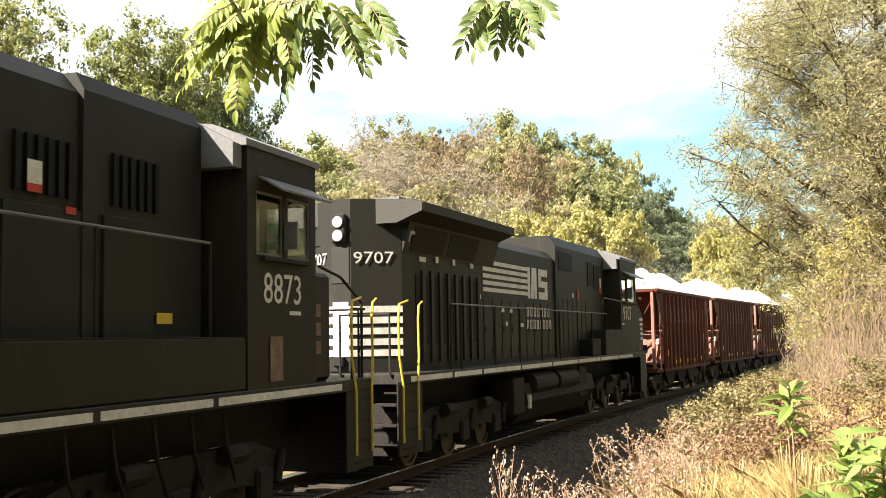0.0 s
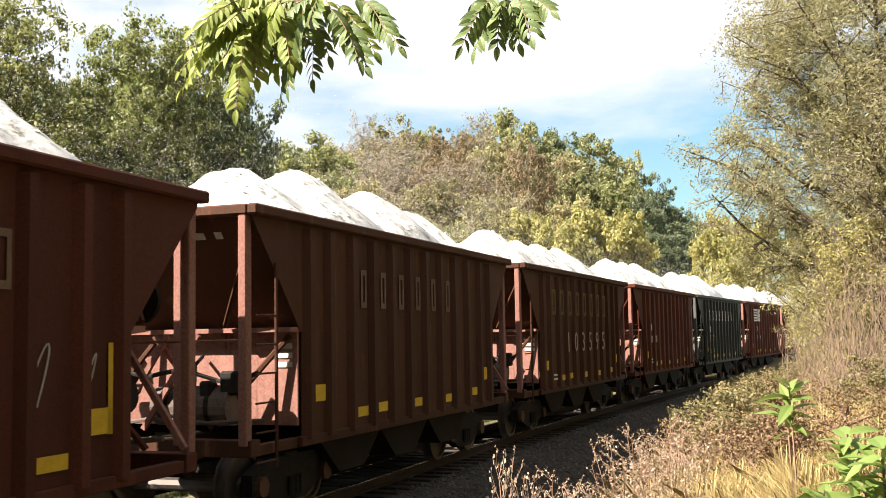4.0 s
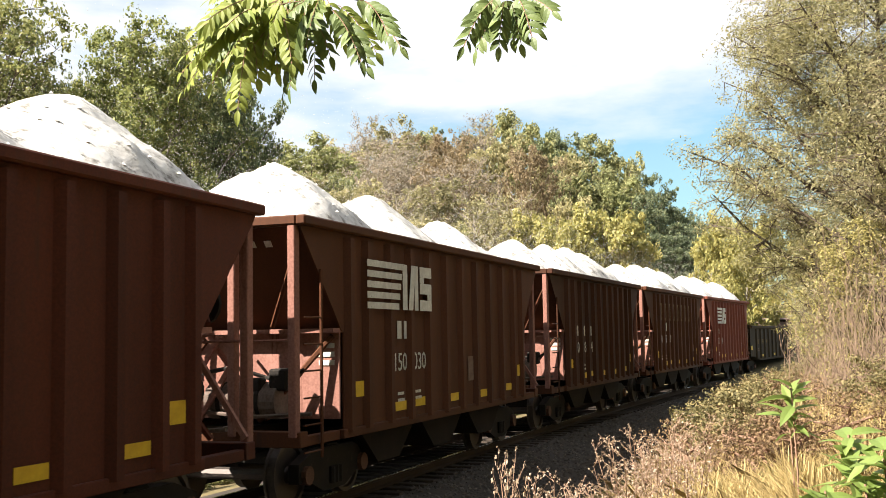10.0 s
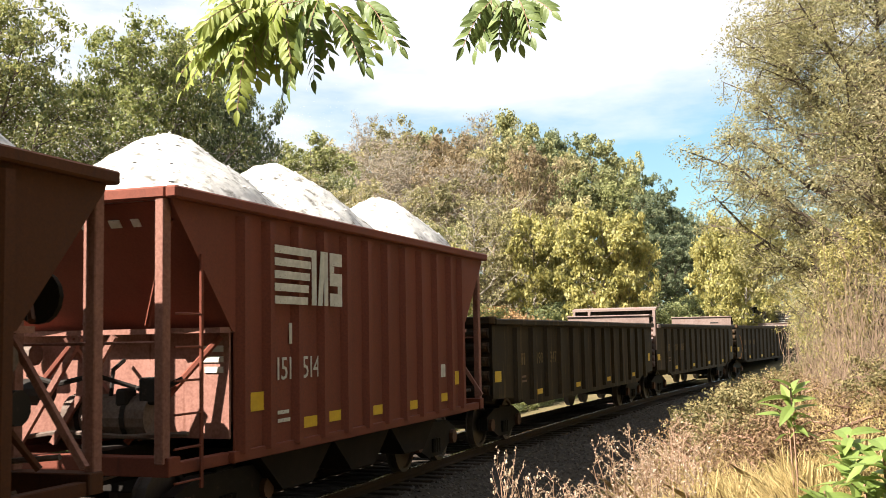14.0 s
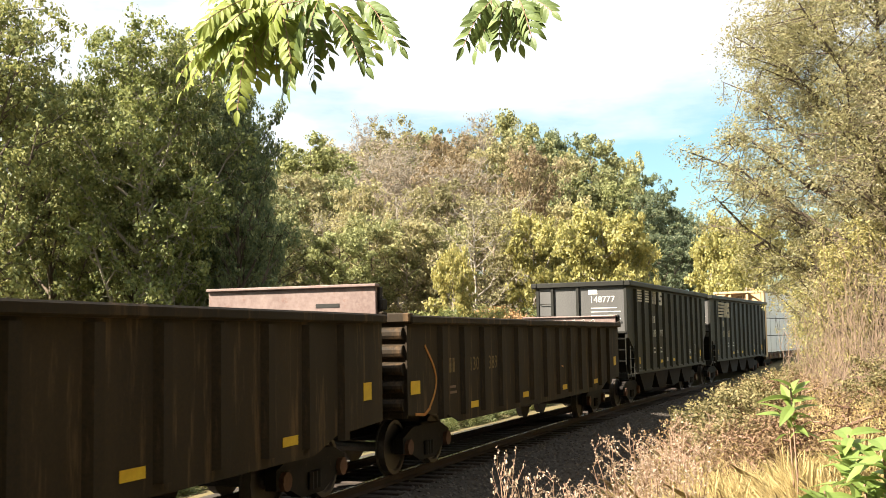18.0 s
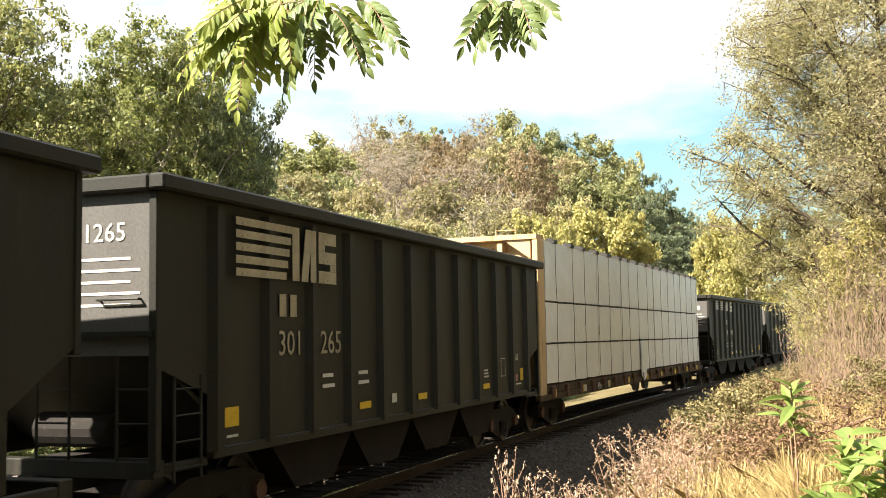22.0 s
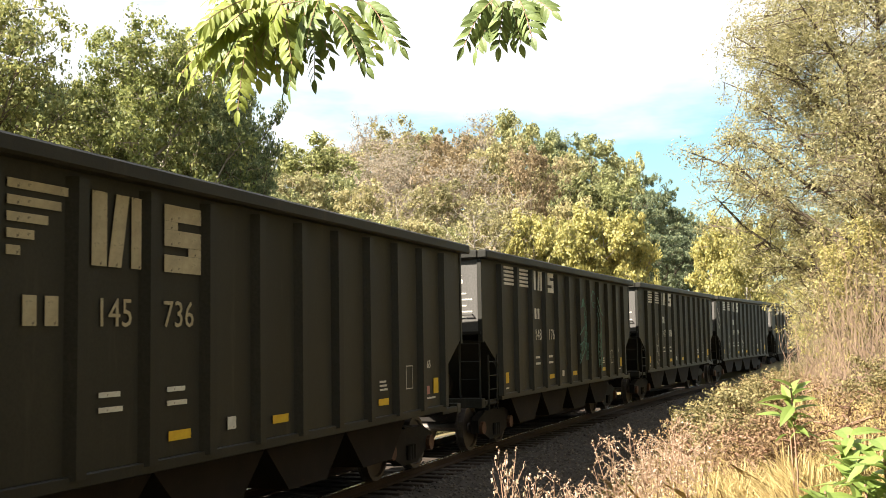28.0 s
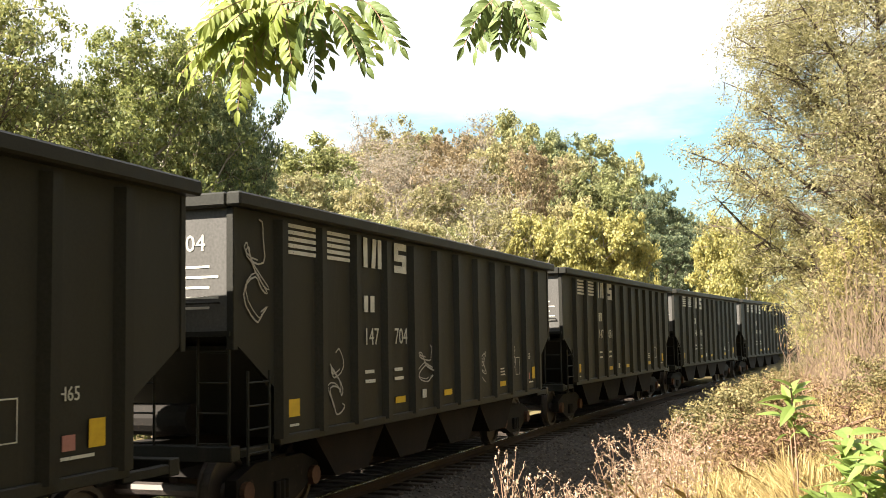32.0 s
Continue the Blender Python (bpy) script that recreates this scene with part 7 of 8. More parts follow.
def bushes():
    """Undergrowth on the far side of the track, and the yellow trees."""
    b1 = tree("bush", "dense green bush beyond the track", 3.6, 2.0, L_GREEN, 91, limbs=9, per=40, size=0.22, clump=0.75, low=0.05, category="bush", group="bushes beyond the track", skirt=14)
    b2 = tree("bush", "dark green bush beyond the track", 3.0, 2.2, L_DARK, 92, limbs=9, per=40, size=0.22, clump=0.75, low=0.05, category="bush", group="bushes beyond the track", skirt=14)
    b3 = tree("bush", "orange-yellow autumn bush beyond the track", 3.4, 1.9, L_RUST, 93, limbs=9, per=40, size=0.20, clump=0.7, low=0.05, category="bush", group="bushes beyond the track", skirt=14)
    rng = random.Random(31)
    seen = set()
    for i in range(58):
        s = -26 + 2.4 * i + rng.uniform(-1, 1)
        d = -rng.uniform(9, 15) - (2 if i % 2 else 0)
        p = beside(s, d)
        k = rng.choice((0, 0, 1, 1, 2)) if s > 12 else rng.choice((0, 1, 1))
        m = pose(p.x, p.y, ground_z(p.x, p.y) - 0.1, 0, 0, rng.uniform(0, 360))
        b = (b1, b2, b3)[k]
        if k in seen:
            put(b, m)
        else:
            seen.add(k)
            b.matrix_basis = m
    # low growth at the foot of the far bank
    for i in range(60):
        p = beside(-14 + 1.05 * i + rng.uniform(-0.3, 0.3), -rng.uniform(4.9, 5.6))
        sc = rng.uniform(0.16, 0.24)
        put((b1, b2, b1)[i % 3], pose(p.x, p.y, ground_z(p.x, p.y) - 0.05, 0, 0, rng.uniform(0, 360)) @ Matrix.Diagonal((sc * 1.3, sc * 1.3, sc, 1)))
    H, R = 9.0, 3.2
    y1 = crowned("yellow_tree", "spreading tree with bright yellow-green leaves beside the track", H, R, L_YELLOW, 95, limbs=20, subs=6, twigs=4, low=0.15, per=22, size=0.25, clump=0.42, aspect=0.7, group="yellowing trees", skirt=40, bark=M_PALEBARK)
    y1.matrix_basis = spread_at(1062, 66, 378, 150, H, R, 40)
    for px, dist, y_top, w in ((940, 72, 383, 110), (1000, 74, 400, 90), (1116, 66, 400, 90), (1290, 88, 398, 110), (1350, 84, 404, 110), (1258, 100, 425, 70), (1320, 70, 440, 110), (800, 62, 440, 80)):
        put(y1, spread_at(px, dist, y_top, w, H, R, px * 3.1))


def near_right_trees():
    """Thin-leaved trees with vines on the near bank."""
    G = "trees on the near bank"
    r1 = crowned("vine_tree", "airy thin-leaved tree with dark rising limbs on the near bank", 12.5, 3.9, L_WILLOW, 111, limbs=34, subs=9, twigs=6, low=0.30, per=84, size=0.085, clump=0.46, aspect=0.34, group=G, lift=0.95, droop=0.35, bare=0.0, egg=0.42, thin=0.006)
    r2 = crowned("vine_tree", "olive thin-leaved tree on the near bank", 9.0, 3.0, L_PALE, 112, limbs=24, subs=7, twigs=5, low=0.15, per=40, size=0.075, clump=0.34, aspect=0.34, group=G, lift=1.0, droop=0.3, skirt=60, bare=0.15, thin=0.008)
    r3 = crowned("vine_tree", "low yellowing tree on the near bank", 6.0, 2.2, L_YELLOWING, 113, limbs=18, subs=6, twigs=4, low=0.08, per=30, size=0.10, clump=0.34, aspect=0.4, group=G, skirt=50, thin=0.008)
    plant_at(r1, *view(1560, 27), 20)
    plant_at(r2, *view(1680, 24), 60)
    plant_at(r3, *view(1492, 36), 0)
    for k, px, dist, tn, sc in ((0, 1690, 33, 120, 1.0), (1, 1560, 31, 200, 1.0), (2, 1478, 44, 90, 0.95), (2, 1500, 31, 150, 0.9), (1, 1500, 42, 40, 0.85), (1, 1800, 24, 300, 1.1), (2, 1560, 24, 210, 0.75), (2, 1490, 52, 30, 1.0)):
        x, y = view(px, dist)
        put((r1, r2, r3)[k], pose(x, y, ground_z(x, y) - 0.2, 0, 0, tn) @ Matrix.Diagonal((sc, sc, sc, 1)))
    rng = random.Random(9)
    bm = bmesh.new()
    for _ in range(760):
        px, dist = 1405 + 260 * rng.random() ** 0.8, rng.uniform(19, 30)
        x, y = view(px, dist)
        z = ground_z(x, y)
        h = rng.uniform(0.8, 4.2) * (0.35 + 0.55 * min(1, (px - 1390) / 120))
        p = Vector((x, y, z - 0.1))
        lean = Vector((rng.uniform(-0.3, 0.3), rng.uniform(-0.3, 0.3), 1))
        for k in range(5):
            q = p + lean * h / 5 + Vector((rng.uniform(-0.16, 0.16), rng.uniform(-0.12, 0.12), rng.uniform(-0.1, 0.1)))
            rod(bm, p, q, 0.009 * (1 - k * 0.14), 0.009 * (1 - (k + 1) * 0.14), n=3)
            if k > 1:
                o = Vector((rng.uniform(-0.3, 0.3), rng.uniform(-0.3, 0.3), rng.uniform(0.05, 0.45)))
                rod(bm, q, q + o, 0.005, 0.003, n=3)
            p = q
    ob = new("vine_stems", mesh_of(bm, "vine_stems", M_VINE))
    tagged(ob, "tangle of dry brown vine stems on the bank", "vines", kind="stuff")


def grass():
    """Tall dry grass on the bank, with green tufts."""
    rng = np.random.default_rng(21)
    for name, label, n, mat, h0, h1, green in (("dry_grass", "tall straw-coloured dry grass on the bank", 110000, L_STRAW, 0.22, 0.62, False), ("green_weeds", "green grass and weeds among the straw", 15000, L_GRASS, 0.2, 0.6, True)):
        px = rng.uniform(960, 1700, n)
        dist = 8.6 + 36 * rng.uniform(0, 1, n) ** 1.6
        x, y = (px - 784) / 1886 * dist, dist
        keep, zs = [], []
        for i in range(n):
            s, d = along(x[i], y[i])
            lump = noise.noise(Vector((x[i] * 0.7, y[i] * 0.7, 4 if green else 1)))
            lim = (4.9 if s < 9 else 4.1) + 0.5 * noise.noise(Vector((s * 0.8, 0, 0)))
            if d > lim and (lump > (0.12 if green else -0.35)):
                keep.append(i)
                zs.append(ground_z(x[i], y[i]))
        keep = np.array(keep)
        x, y, z = x[keep], y[keep], np.array(zs)
        m = len(x)
        h = rng.uniform(h0, h1, m) * (0.75 + 0.5 * rng.uniform(0, 1, m))
        w = rng.uniform(0.0035, 0.0075, m) * (1 + dist[keep] / 14)
        a = rng.uniform(0, 6.28, m)
        lx, ly = rng.normal(0, 0.6, m) * h, rng.normal(0, 0.6, m) * h
        ux, uy = np.cos(a) * w, np.sin(a) * w
        b0 = np.stack([x - ux, y - uy, z - 0.03], 1)
        b1 = np.stack([x + ux, y + uy, z - 0.03], 1)
        mid = np.stack([x + lx * 0.35, y + ly * 0.35, z + h * 0.6], 1)
        off = np.stack([ux * 0.7, uy * 0.7, 0 * ux], 1)
        tip = np.stack([x + lx, y + ly, z + h], 1)
        v = np.stack([b0, b1, mid + off, tip, mid - off], 1).reshape(-1, 3)
        f = np.arange(m * 5).reshape(-1, 5)
        stuff_mesh(name, label, v, f, mat)


def bank_clumps():
    """Matted tufts that make the bank lumpy: straw, green weeds, withered leaves."""
    for seed, name, label, n, per, mat, size, asp, r0, r1, hi in ((61, "straw_tufts", "matted straw-coloured dry grass tufts on the bank", 1300, 70, L_STRAW, 0.15, 0.075, 0.12, 0.30, 0.12),
                                                          (62, "weed_tufts", "low green weeds among the dry grass", 170, 90, L_GRASS, 0.06, 0.3, 0.12, 0.30, 0.25),
                                                          (63, "withered_tufts", "withered brown weeds among the dry grass", 260, 80, L_BROWN, 0.05, 0.25, 0.12, 0.28, 0.25)):
        rng = random.Random(seed)
        cs, rs = [], []
        while len(cs) < n:
            px, dist = rng.uniform(960, 1700), 6.4 + 30 * rng.random() ** 1.3
            x, y = view(px, dist)
            s, d = along(x, y)
            if d < (4.9 if s < 9 else 4.1) or (mat is not L_STRAW and noise.noise(Vector((x * 0.6, y * 0.6, seed))) < 0.02):
                continue
            cs.append((x, y, ground_z(x, y) + rng.uniform(0.0, hi)))
            rs.append(rng.uniform(r0, r1))
        v, f = leaves(cs, rs, per, size, np.random.default_rng(seed), 0.2, asp)
        stuff_mesh(name, label, v, f, mat)


def tussock(seed, height, mat, label):
    """A clump of arching grass blades and a few stalks."""
    rng = np.random.default_rng(seed)
    m = 170
    a, lean = rng.uniform(0, 6.28, m), rng.uniform(0.05, 0.75, m)
    h = height * rng.uniform(0.45, 1.0, m) * (1 - 0.35 * lean)
    r0 = rng.uniform(0, 0.10, m)
    ca, sa = np.cos(a), np.sin(a)
    w = rng.uniform(0.003, 0.006, m)
    rings = []
    for f, reach in ((0.0, 0.0), (0.55, 0.28), (0.85, 0.62), (1.0, 1.0)):
        x, y, z = ca * (r0 + reach * lean * height), sa * (r0 + reach * lean * height), h * f - 0.03 - 0.10 * lean * height * (f == 1.0)
        k = w * (1.0 if f < 0.9 else 0.2)
        rings.append((np.stack([x - sa * k, y + ca * k, z], 1), np.stack([x + sa * k, y - ca * k, z], 1)))
    v = np.stack([p for ring in rings for p in ring], 1).reshape(-1, 3)
    i = np.arange(m)[:, None] * 8
    f = np.concatenate([i + np.array([[2 * q, 2 * q + 1, 2 * q + 3, 2 * q + 2]]) for q in range(3)])
    ob = new("grass_tussock", raw_mesh("grass_tussock", v, f, mat))
    return tagged(ob, label, "grass", "grass tussocks on the bank")


def tussocks():
    kinds = [tussock(301, 0.75, L_STRAW, "straw-coloured dry grass tussock on the bank"), tussock(302, 0.95, L_STRAW, "tall dry grass tussock on the bank"),
             tussock(303, 0.60, L_GRASS, "green grass tussock on the bank"), tussock(304, 0.70, L_BROWN, "withered brown weed tussock on the bank")]
    rng = random.Random(58)
    n = 0
    while n < 300:
        px, dist = rng.uniform(1080, 1640), 9.0 + 24 * rng.random() ** 1.5
        x, y = view(px, dist)
        s, d = along(x, y)
        if d < (5.2 if s < 9 else 4.3):
            continue
        k = n if n < 4 else rng.choices((0, 1, 2, 3), (5, 3, 1.2, 2))[0]
        sc = rng.uniform(0.65, 1.1)
        m = pose(x, y, ground_z(x, y), 0, 0, rng.uniform(0, 360)) @ Matrix.Diagonal((sc, sc, sc, 1))
        if n < 4:
            kinds[k].matrix_basis = m
        else:
            put(kinds[k], m)
        n += 1


def bank_shrubs():
    """Scrubby weeds along the crest of the bank."""
    b1 = tree("scrub", "scrubby olive weed bush on the bank", 1.2, 0.55, L_SCRUB, 131, limbs=14, per=50, size=0.042, clump=0.16, low=0.15, category="bush", group="scrub on the bank", skirt=6, bark=M_TWIG)
    b2 = tree("scrub", "withered brown weed bush on the bank", 1.1, 0.5, L_BROWN, 132, limbs=14, per=22, size=0.032, clump=0.16, low=0.15, category="bush", group="scrub on the bank", skirt=6, bark=M_TWIG)
    seen = set()
    spots = ((1262, 15.5, 680, 0), (1285, 16.5, 672, 0), (1315, 17.5, 662, 2), (1350, 12.5, 700, 1), (1378, 12.0, 708, 1), (1362, 20.0, 636, 0), (1385, 23.0, 618, 2), (1425, 20.0, 618, 1), (1395, 28.0, 600, 2), (1240, 14.0, 700, 2), (1310, 12.0, 725, 1), (1440, 16.0, 655, 2), (1500, 17.0, 640, 2), (1540, 18.0, 625, 0), (1470, 13.0, 690, 1), (1420, 33.0, 585, 0), (1408, 38.0, 580, 2), (1445, 25.0, 600, 2), (1338, 18.5, 648, 2), (1300, 14.0, 690, 0), (1270, 17.0, 676, 2), (1300, 19.0, 664, 2), (1322, 21.5, 652, 0), (1345, 24.0, 640, 2), (1362, 27.0, 628, 1), (1376, 31.0, 616, 2), (1386, 36.0, 606, 0), (1394, 42.0, 598, 2))
    spots = list(spots)
    rng = random.Random(44)
    for i in range(17):
        px = 1205 + 11.8 * i
        crest_y = 700 - (px - 1215) * 0.30 if px < 1325 else 667 - (px - 1325) * 1.05
        spots.append((px + rng.uniform(-5, 5), 12.5 + (px - 1205) * 0.085 + rng.uniform(-1, 1), crest_y + rng.uniform(-6, 22), rng.choice((2, 2, 2, 0, 1))))
    for i, (px, dist, y_top, k) in enumerate(spots):
        if k == 2:
            continue
        m = topped(px, dist, y_top, 1.25, 67.0 * i, 0.3, 1.2)
        b = (b1, b2)[k]
        if k in seen:
            put(b, m)
        else:
            seen.add(k)
            b.matrix_basis = m


def dried_weed(seed, height):
    """A dead flower stalk with branching tops and seed heads."""
    rng = random.Random(seed)
    ob = new("dried_weed")
    tagged(ob, "dead brown weed with fluffy seed heads on the bank", "weed", "dried weeds on the bank")
    wood, heads = [], []
    for k in range(rng.randrange(4, 7)):
        p = Vector((rng.uniform(-0.12, 0.12), rng.uniform(-0.12, 0.12), 0))
        lean = Vector((rng.uniform(-0.28, 0.28), rng.uniform(-0.2, 0.2), 1)).normalized()
        h = height * rng.uniform(0.7, 1.05)
        n = 8
        for i in range(n):
            q = p + lean * h / n + Vector((rng.uniform(-0.015, 0.015), rng.uniform(-0.015, 0.015), 0))
            wood.append((p, q, 0.0045, 0.004))
            if i >= 3:
                for _ in range(3):
                    o = Vector((rng.uniform(-1, 1), rng.uniform(-1, 1), rng.uniform(0.3, 1.1))).normalized() * rng.uniform(0.07, 0.24) * (1.25 - i / n * 0.6)
                    wood.append((q, q + o, 0.0024, 0.0015))
                    heads += [q + o, q + o * 0.7]
                    o2 = o + Vector((rng.uniform(-0.06, 0.06), rng.uniform(-0.06, 0.06), 0.03))
                    wood.append((q + o * 0.5, q + o2, 0.002, 0.0013))
                    heads.append(q + o2)
            p = q
        heads.append(p)
    st = new("stalk", wood_mesh("stalk", wood, M_STALK, 3))
    st.parent = ob
    v, f = leaves([tuple(h) for h in heads], [0.016] * len(heads), 4, 0.017, np.random.default_rng(seed), 0.3, 0.8)
    hd = new("seed_fluff", raw_mesh("seed_fluff", v, f, L_SEED))
    hd.parent = ob
    tagged(hd, kind="stuff")
    return ob


def weeds():
    kinds = [dried_weed(200 + i, h) for i, h in enumerate((1.2, 1.0, 1.3))]
    rng = random.Random(77)
    spots = [(1010, 10.2), (1060, 9.6), (1130, 10.8), (1180, 9.2), (1210, 10.5), (1095, 11.5), (1160, 12.4), (1010, 8.8), (1120, 8.4), (1230, 13.0), (1190, 14.5), (985, 9.5), (1035, 10.0), (1085, 9.0), (1150, 9.8), (1200, 11.5), (1110, 10.2)]
    for i, (px, dist) in enumerate(spots):
        x, y = view(px, dist)
        ob = kinds[i] if i < 3 else put(kinds[i % 3], Matrix())
        short = 0.0
        ob.matrix_basis = pose(x, y, ground_z(x, y) - 0.04 - short, rng.uniform(-6, 6), rng.uniform(-6, 6), rng.uniform(0, 360))
    for px, dist, y_top, k in ((884, 5.0, 825, 1), (922, 5.3, 812, 0)):
        put(kinds[k], topped(px, dist, y_top, (1.2, 1.0, 1.3)[k], px * 2.0, 0.7, 1.6) @ Matrix.Diagonal((0.42, 0.42, 1, 1)))


def blade_leaf(length, width, fold=0.25, droop=0.25, n=5):
    """One leaf: a pointed oval folded along its rib; verts and quads in its own space (along x)."""
    v, f = [], []
    for i in range(n + 1):
        t = i / n
        w = width * 0.5 * (math.sin(math.pi * min(1, t ** 0.8)) ** 0.8 if 0 < i < n else 0.03)
        x, z = length * t, -droop * length * t * t
        v += [(x, -w, z + fold * w), (x, 0, z), (x, w, z + fold * w)]
    for i in range(n):
        a = i * 3
        f += [(a, a + 3, a + 4, a + 1), (a + 1, a + 4, a + 5, a + 2)]
    return v, f


def hanging_leaf(parent, base, tip, sag, pairs, rng, leaflet_me, stalk_mat):
    """A compound leaf from base to tip that sags between, its paired leaflets separate objects on one mesh."""
    base, tip = Vector(base), Vector(tip)
    span = (tip - base).length
    pts = [base.lerp(tip, i / (pairs + 1)) + Vector((0, 0, sag * span * math.sin(math.pi * i / (pairs + 1)))) for i in range(pairs + 2)]
    share("leaf_stalk", mesh_of(bent([tuple(q) for q in pts], 0.0022, 4), "leaf_stalk", stalk_mat), parent, Matrix())
    def blade(at, ax, up, size):
        yv = up.cross(ax).normalized()
        m = Matrix((ax, yv, ax.cross(yv))).transposed().to_4x4()
        m.translation = at
        share("leaflet", leaflet_me, parent, m @ Matrix.Diagonal((size, size * rng.uniform(0.85, 1.15), size, 1)))
    face = Vector((rng.uniform(-0.7, 0.2), rng.uniform(-1.0, -0.3), rng.uniform(0.2, 0.9))).normalized()
    for i in range(1, pairs + 1):
        run = (pts[i + 1] - pts[i - 1]).normalized()
        side = run.cross(face).normalized()
        for sgn in (-1, 1):
            ax = (side * sgn * 0.85 + run * rng.uniform(0.35, 0.75) + Vector((0, 0, rng.uniform(-0.55, -0.1)))).normalized()
            up = (face + Vector((rng.uniform(-0.4, 0.4), rng.uniform(-0.4, 0.4), rng.uniform(-0.4, 0.4)))).normalized()
            blade(pts[i], ax, up, (0.62 + 0.42 * math.sin(math.pi * (0.15 + 0.8 * i / (pairs + 1)))) * rng.uniform(0.85, 1.15))
    blade(pts[-1], (pts[-1] - pts[-2]).normalized(), face, 0.9)


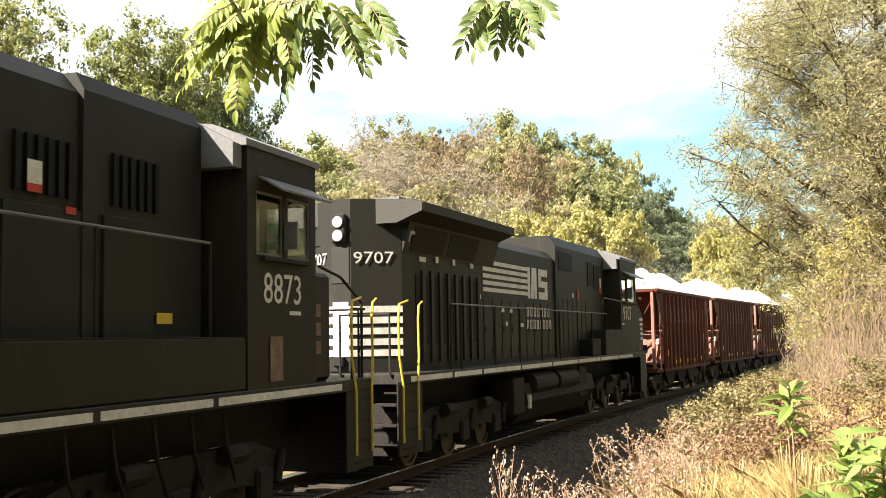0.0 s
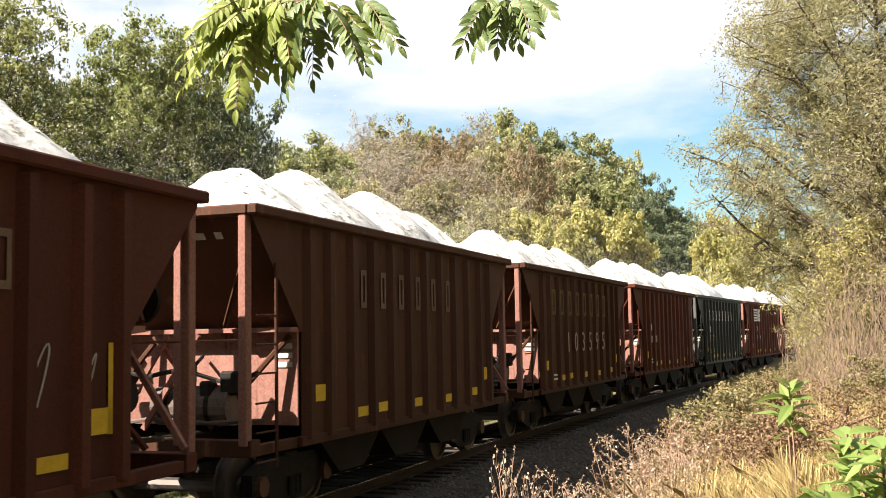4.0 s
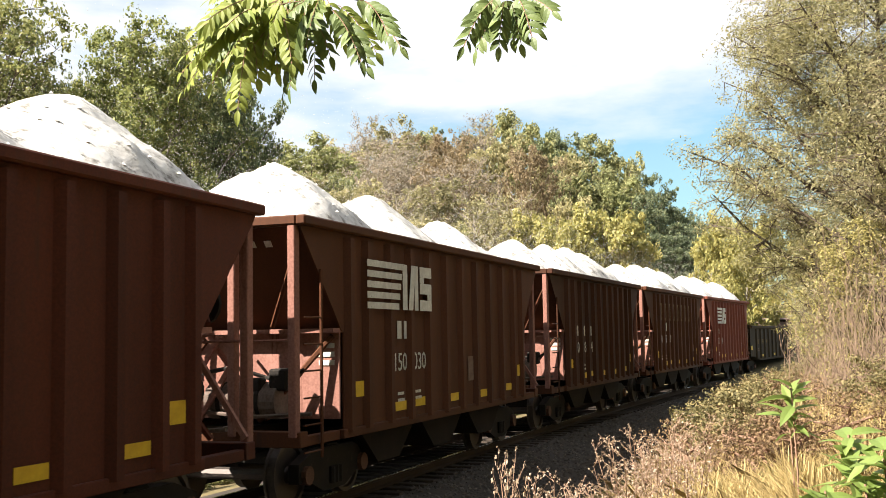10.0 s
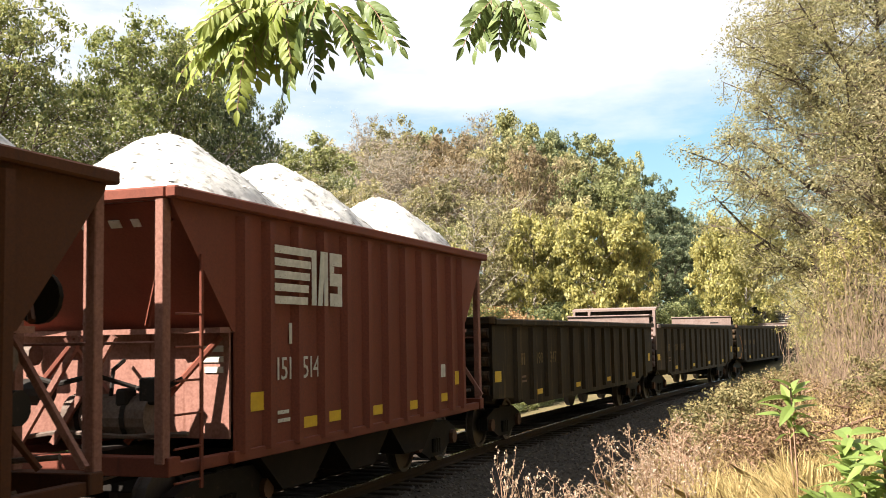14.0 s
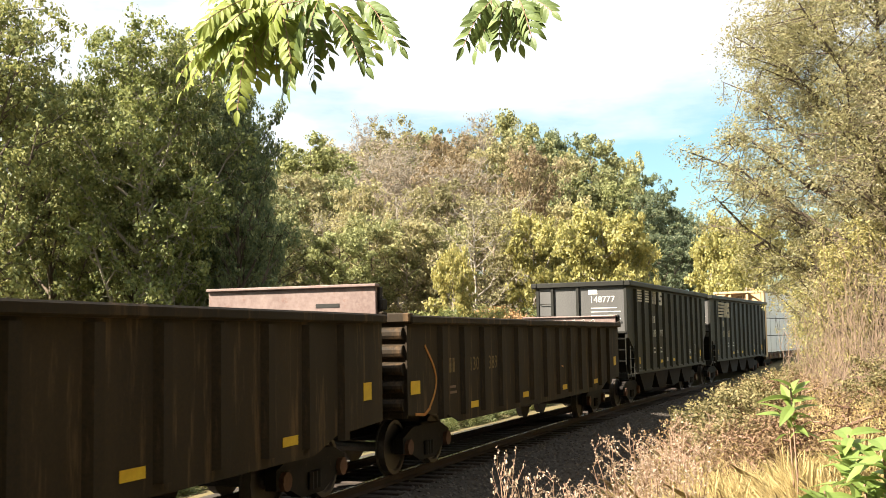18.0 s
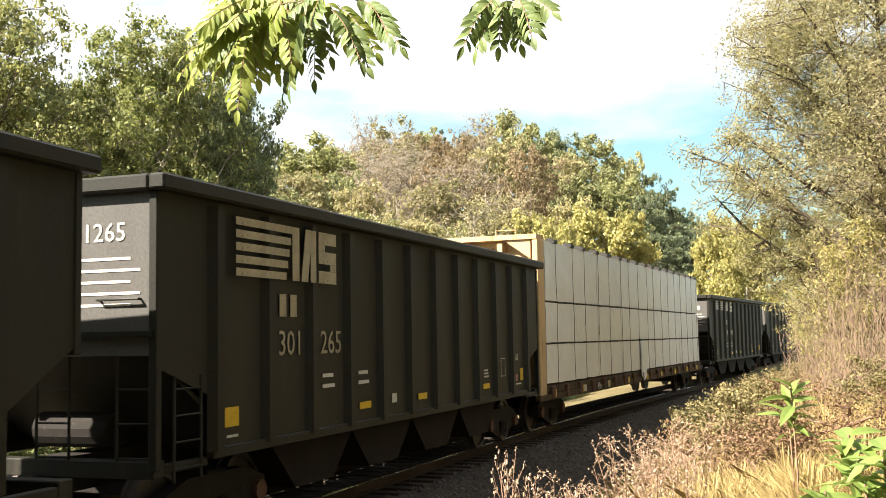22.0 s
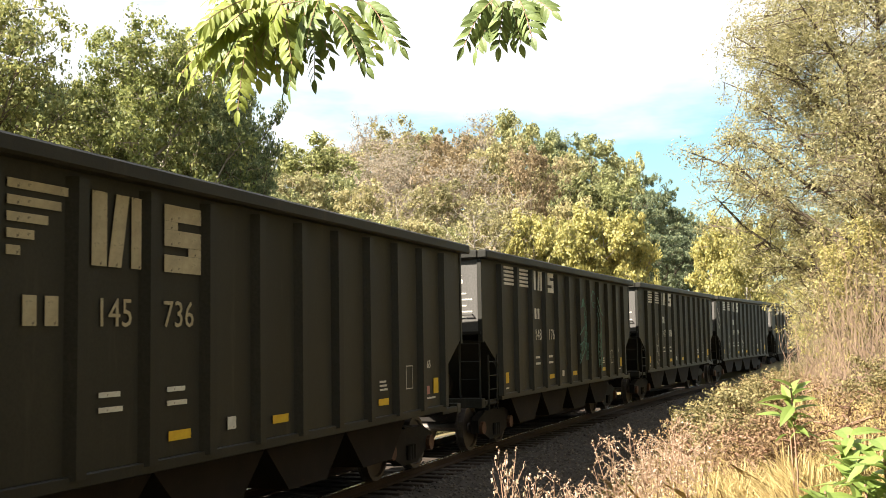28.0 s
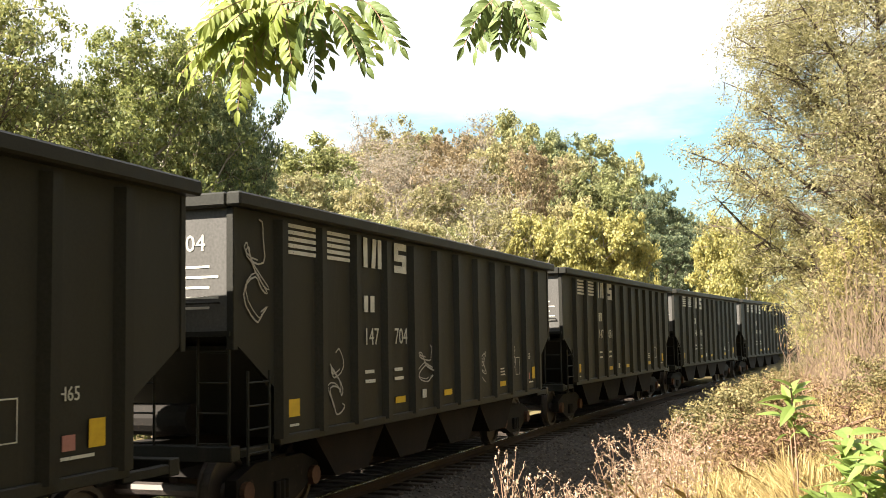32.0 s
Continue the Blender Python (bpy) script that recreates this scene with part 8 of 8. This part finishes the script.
def overhang():
    """Branches with compound leaves that hang into the top of the view."""
    rng = random.Random(15)
    v, f = blade_leaf(0.076, 0.032, 0.2, 0.25)
    kinds = [mesh_from("leaflet", v, f, L_SUMAC), mesh_from("leaflet", v, f, L_SUMACSHADE)]
    tr = new("overhanging_tree")
    tagged(tr, "slender tree whose compound leaves hang over the view", "tree")
    def at(px, py, d):
        return Vector(((px - 784) / 1886 * d, d, EYE[2] + d * (608 - py + 0.0157 * (px - 784)) / 1886))
    fork = Vector((-2.1, 2.7, 4.4))
    wood = [(Vector((-2.6, 1.6, 0.3)), Vector((-2.5, 1.9, 2.6)), 0.07, 0.055), (Vector((-2.5, 1.9, 2.6)), fork, 0.055, 0.035)]
    for run in (((330, -90, 4.3), (425, -24, 4.6), (440, 40, 4.7)), ((430, -110, 4.4), (560, -40, 4.6), (650, -14, 4.7)), ((520, -110, 4.5), (800, -80, 4.7), (885, -30, 4.7), (925, -4, 4.7))):
        q = [fork] + [at(*p) for p in run]
        for i in range(len(q) - 1):
            wood.append((q[i], q[i + 1], (0.026, 0.009, 0.005, 0.004)[i], (0.009, 0.005, 0.004, 0.003)[i]))
    share("trunk", wood_mesh("trunk", wood, M_BARK, 6), tr, Matrix())
    # base and tip of each leaf, by bearing and height
    left = ((440, 30, 320, 138), (425, 25, 345, 95), (435, 55, 418, 178), (445, 50, 455, 120), (415, 10, 340, 30), (450, 10, 380, 100), (470, 0, 405, 75), (455, 30, 470, 108),
            (480, 20, 490, 110), (500, 10, 515, 96), (460, -10, 395, 25), (510, -10, 455, 50), (430, 40, 372, 128), (490, -20, 430, 60), (445, 60, 400, 110), (415, -15, 350, 60), (520, -30, 400, 40), (560, -30, 470, 52), (480, -30, 360, 12), (540, -20, 430, 84), (500, -20, 462, 84), (580, -25, 520, 60))
    right = ((540, 0, 512, 140), (560, 10, 556, 126), (545, -10, 585, 84), (590, 0, 640, 96), (600, -10, 668, 80), (640, -10, 712, 70), (650, -15, 690, 50), (580, -20, 610, 60), (530, -5, 480, 70),
             (610, 20, 652, 104), (520, 20, 500, 148), (565, -20, 540, 70), (630, -20, 680, 8), (505, -10, 530, 90))
    far = ((880, -10, 826, 74), (890, 0, 850, 82), (900, -5, 890, 76), (915, 0, 930, 72), (930, -5, 962, 44), (940, -10, 988, 14), (870, -20, 835, 30), (905, -15, 915, 62), (925, -15, 950, 60), (885, -20, 862, 60))
    # dark: share of leaves in the darker copy, their backlit shade painted in
    for group, dark in ((left, 0.2), (right, 0.7), (far, 1.0)):
        for bx, by, tx, ty in group:
            d = rng.uniform(4.35, 4.85)
            span = math.hypot(tx - bx, ty - by)
            hanging_leaf(tr, at(bx, by, d), at(tx, ty, d + rng.uniform(-0.16, 0.1)), 0.10, max(6, int(span / 10.5)), rng, kinds[rng.random() < dark], M_TWIG)
            if dark < 0.6:
                hanging_leaf(tr, at(bx, by, d), at(tx + rng.uniform(-30, 30), ty - rng.uniform(10, 55), d + rng.uniform(-0.05, 0.3)), 0.10, max(6, int(span / 12)), rng, kinds[rng.random() < dark], M_TWIG)


def broad_plant(px, dist, height, n, seed, leaf):
    """A young plant with a rosette of large leaves."""
    rng = random.Random(seed)
    ob = new("broadleaf_sapling")
    tagged(ob, "young plant with large bright green leaves on the bank", "sapling", "broad-leaved saplings")
    stem = [(0, 0, 0), (0.02, 0.01, height * 0.5), (0.0, 0.03, height)]
    share("stem", mesh_of(bent(stem, 0.008, 5), "stem", M_TWIG), ob, Matrix())
    v, f = blade_leaf(leaf, leaf * 0.34, 0.25, 0.35, 6)
    me = mesh_from("leaf", v, f, L_BROAD)
    for i in range(n):
        a = i * 2.4 + rng.uniform(-0.3, 0.3)
        z = height * (0.72 + 0.28 * (i + 1) / n)
        share("leaf", me, ob, pose(0, 0, z, 0, 0, math.degrees(a)) @ pose(0, 0, 0, rng.uniform(-30, 30), rng.uniform(-65, 15)) @ Matrix.Diagonal((rng.uniform(0.7, 1.15),) * 3 + (1,)))
    x, y = view(px, dist)
    plant_at(ob, x, y, 0, 0.03)


wooded_hill()
left_woods()
bushes()
near_right_trees()
grass()
bank_clumps()
tussocks()
bank_shrubs()
weeds()
overhang()
for px, dist, h, n, sd, lf in ((1490, 6.4, 1.2, 22, 1, 0.26), (1550, 6.0, 1.15, 20, 2, 0.26), (1445, 6.2, 0.95, 16, 3, 0.24), (1575, 6.6, 1.05, 16, 4, 0.24), (1515, 6.1, 0.95, 18, 6, 0.25), (1430, 5.8, 0.78, 14, 7, 0.24), (1475, 5.7, 0.85, 16, 8, 0.25), (1392, 9.0, 1.45, 13, 5, 0.25), (1385, 9.1, 1.36, 9, 9, 0.24)):
    broad_plant(px, dist, h, n, sd, lf)


def motions():
    """The train's run: every vehicle follows the curve of the track."""
    for ob, u, length in CARS:
        walk(ob, [(t, car_pose(u, length, t)) for t in range(33)])


motions()
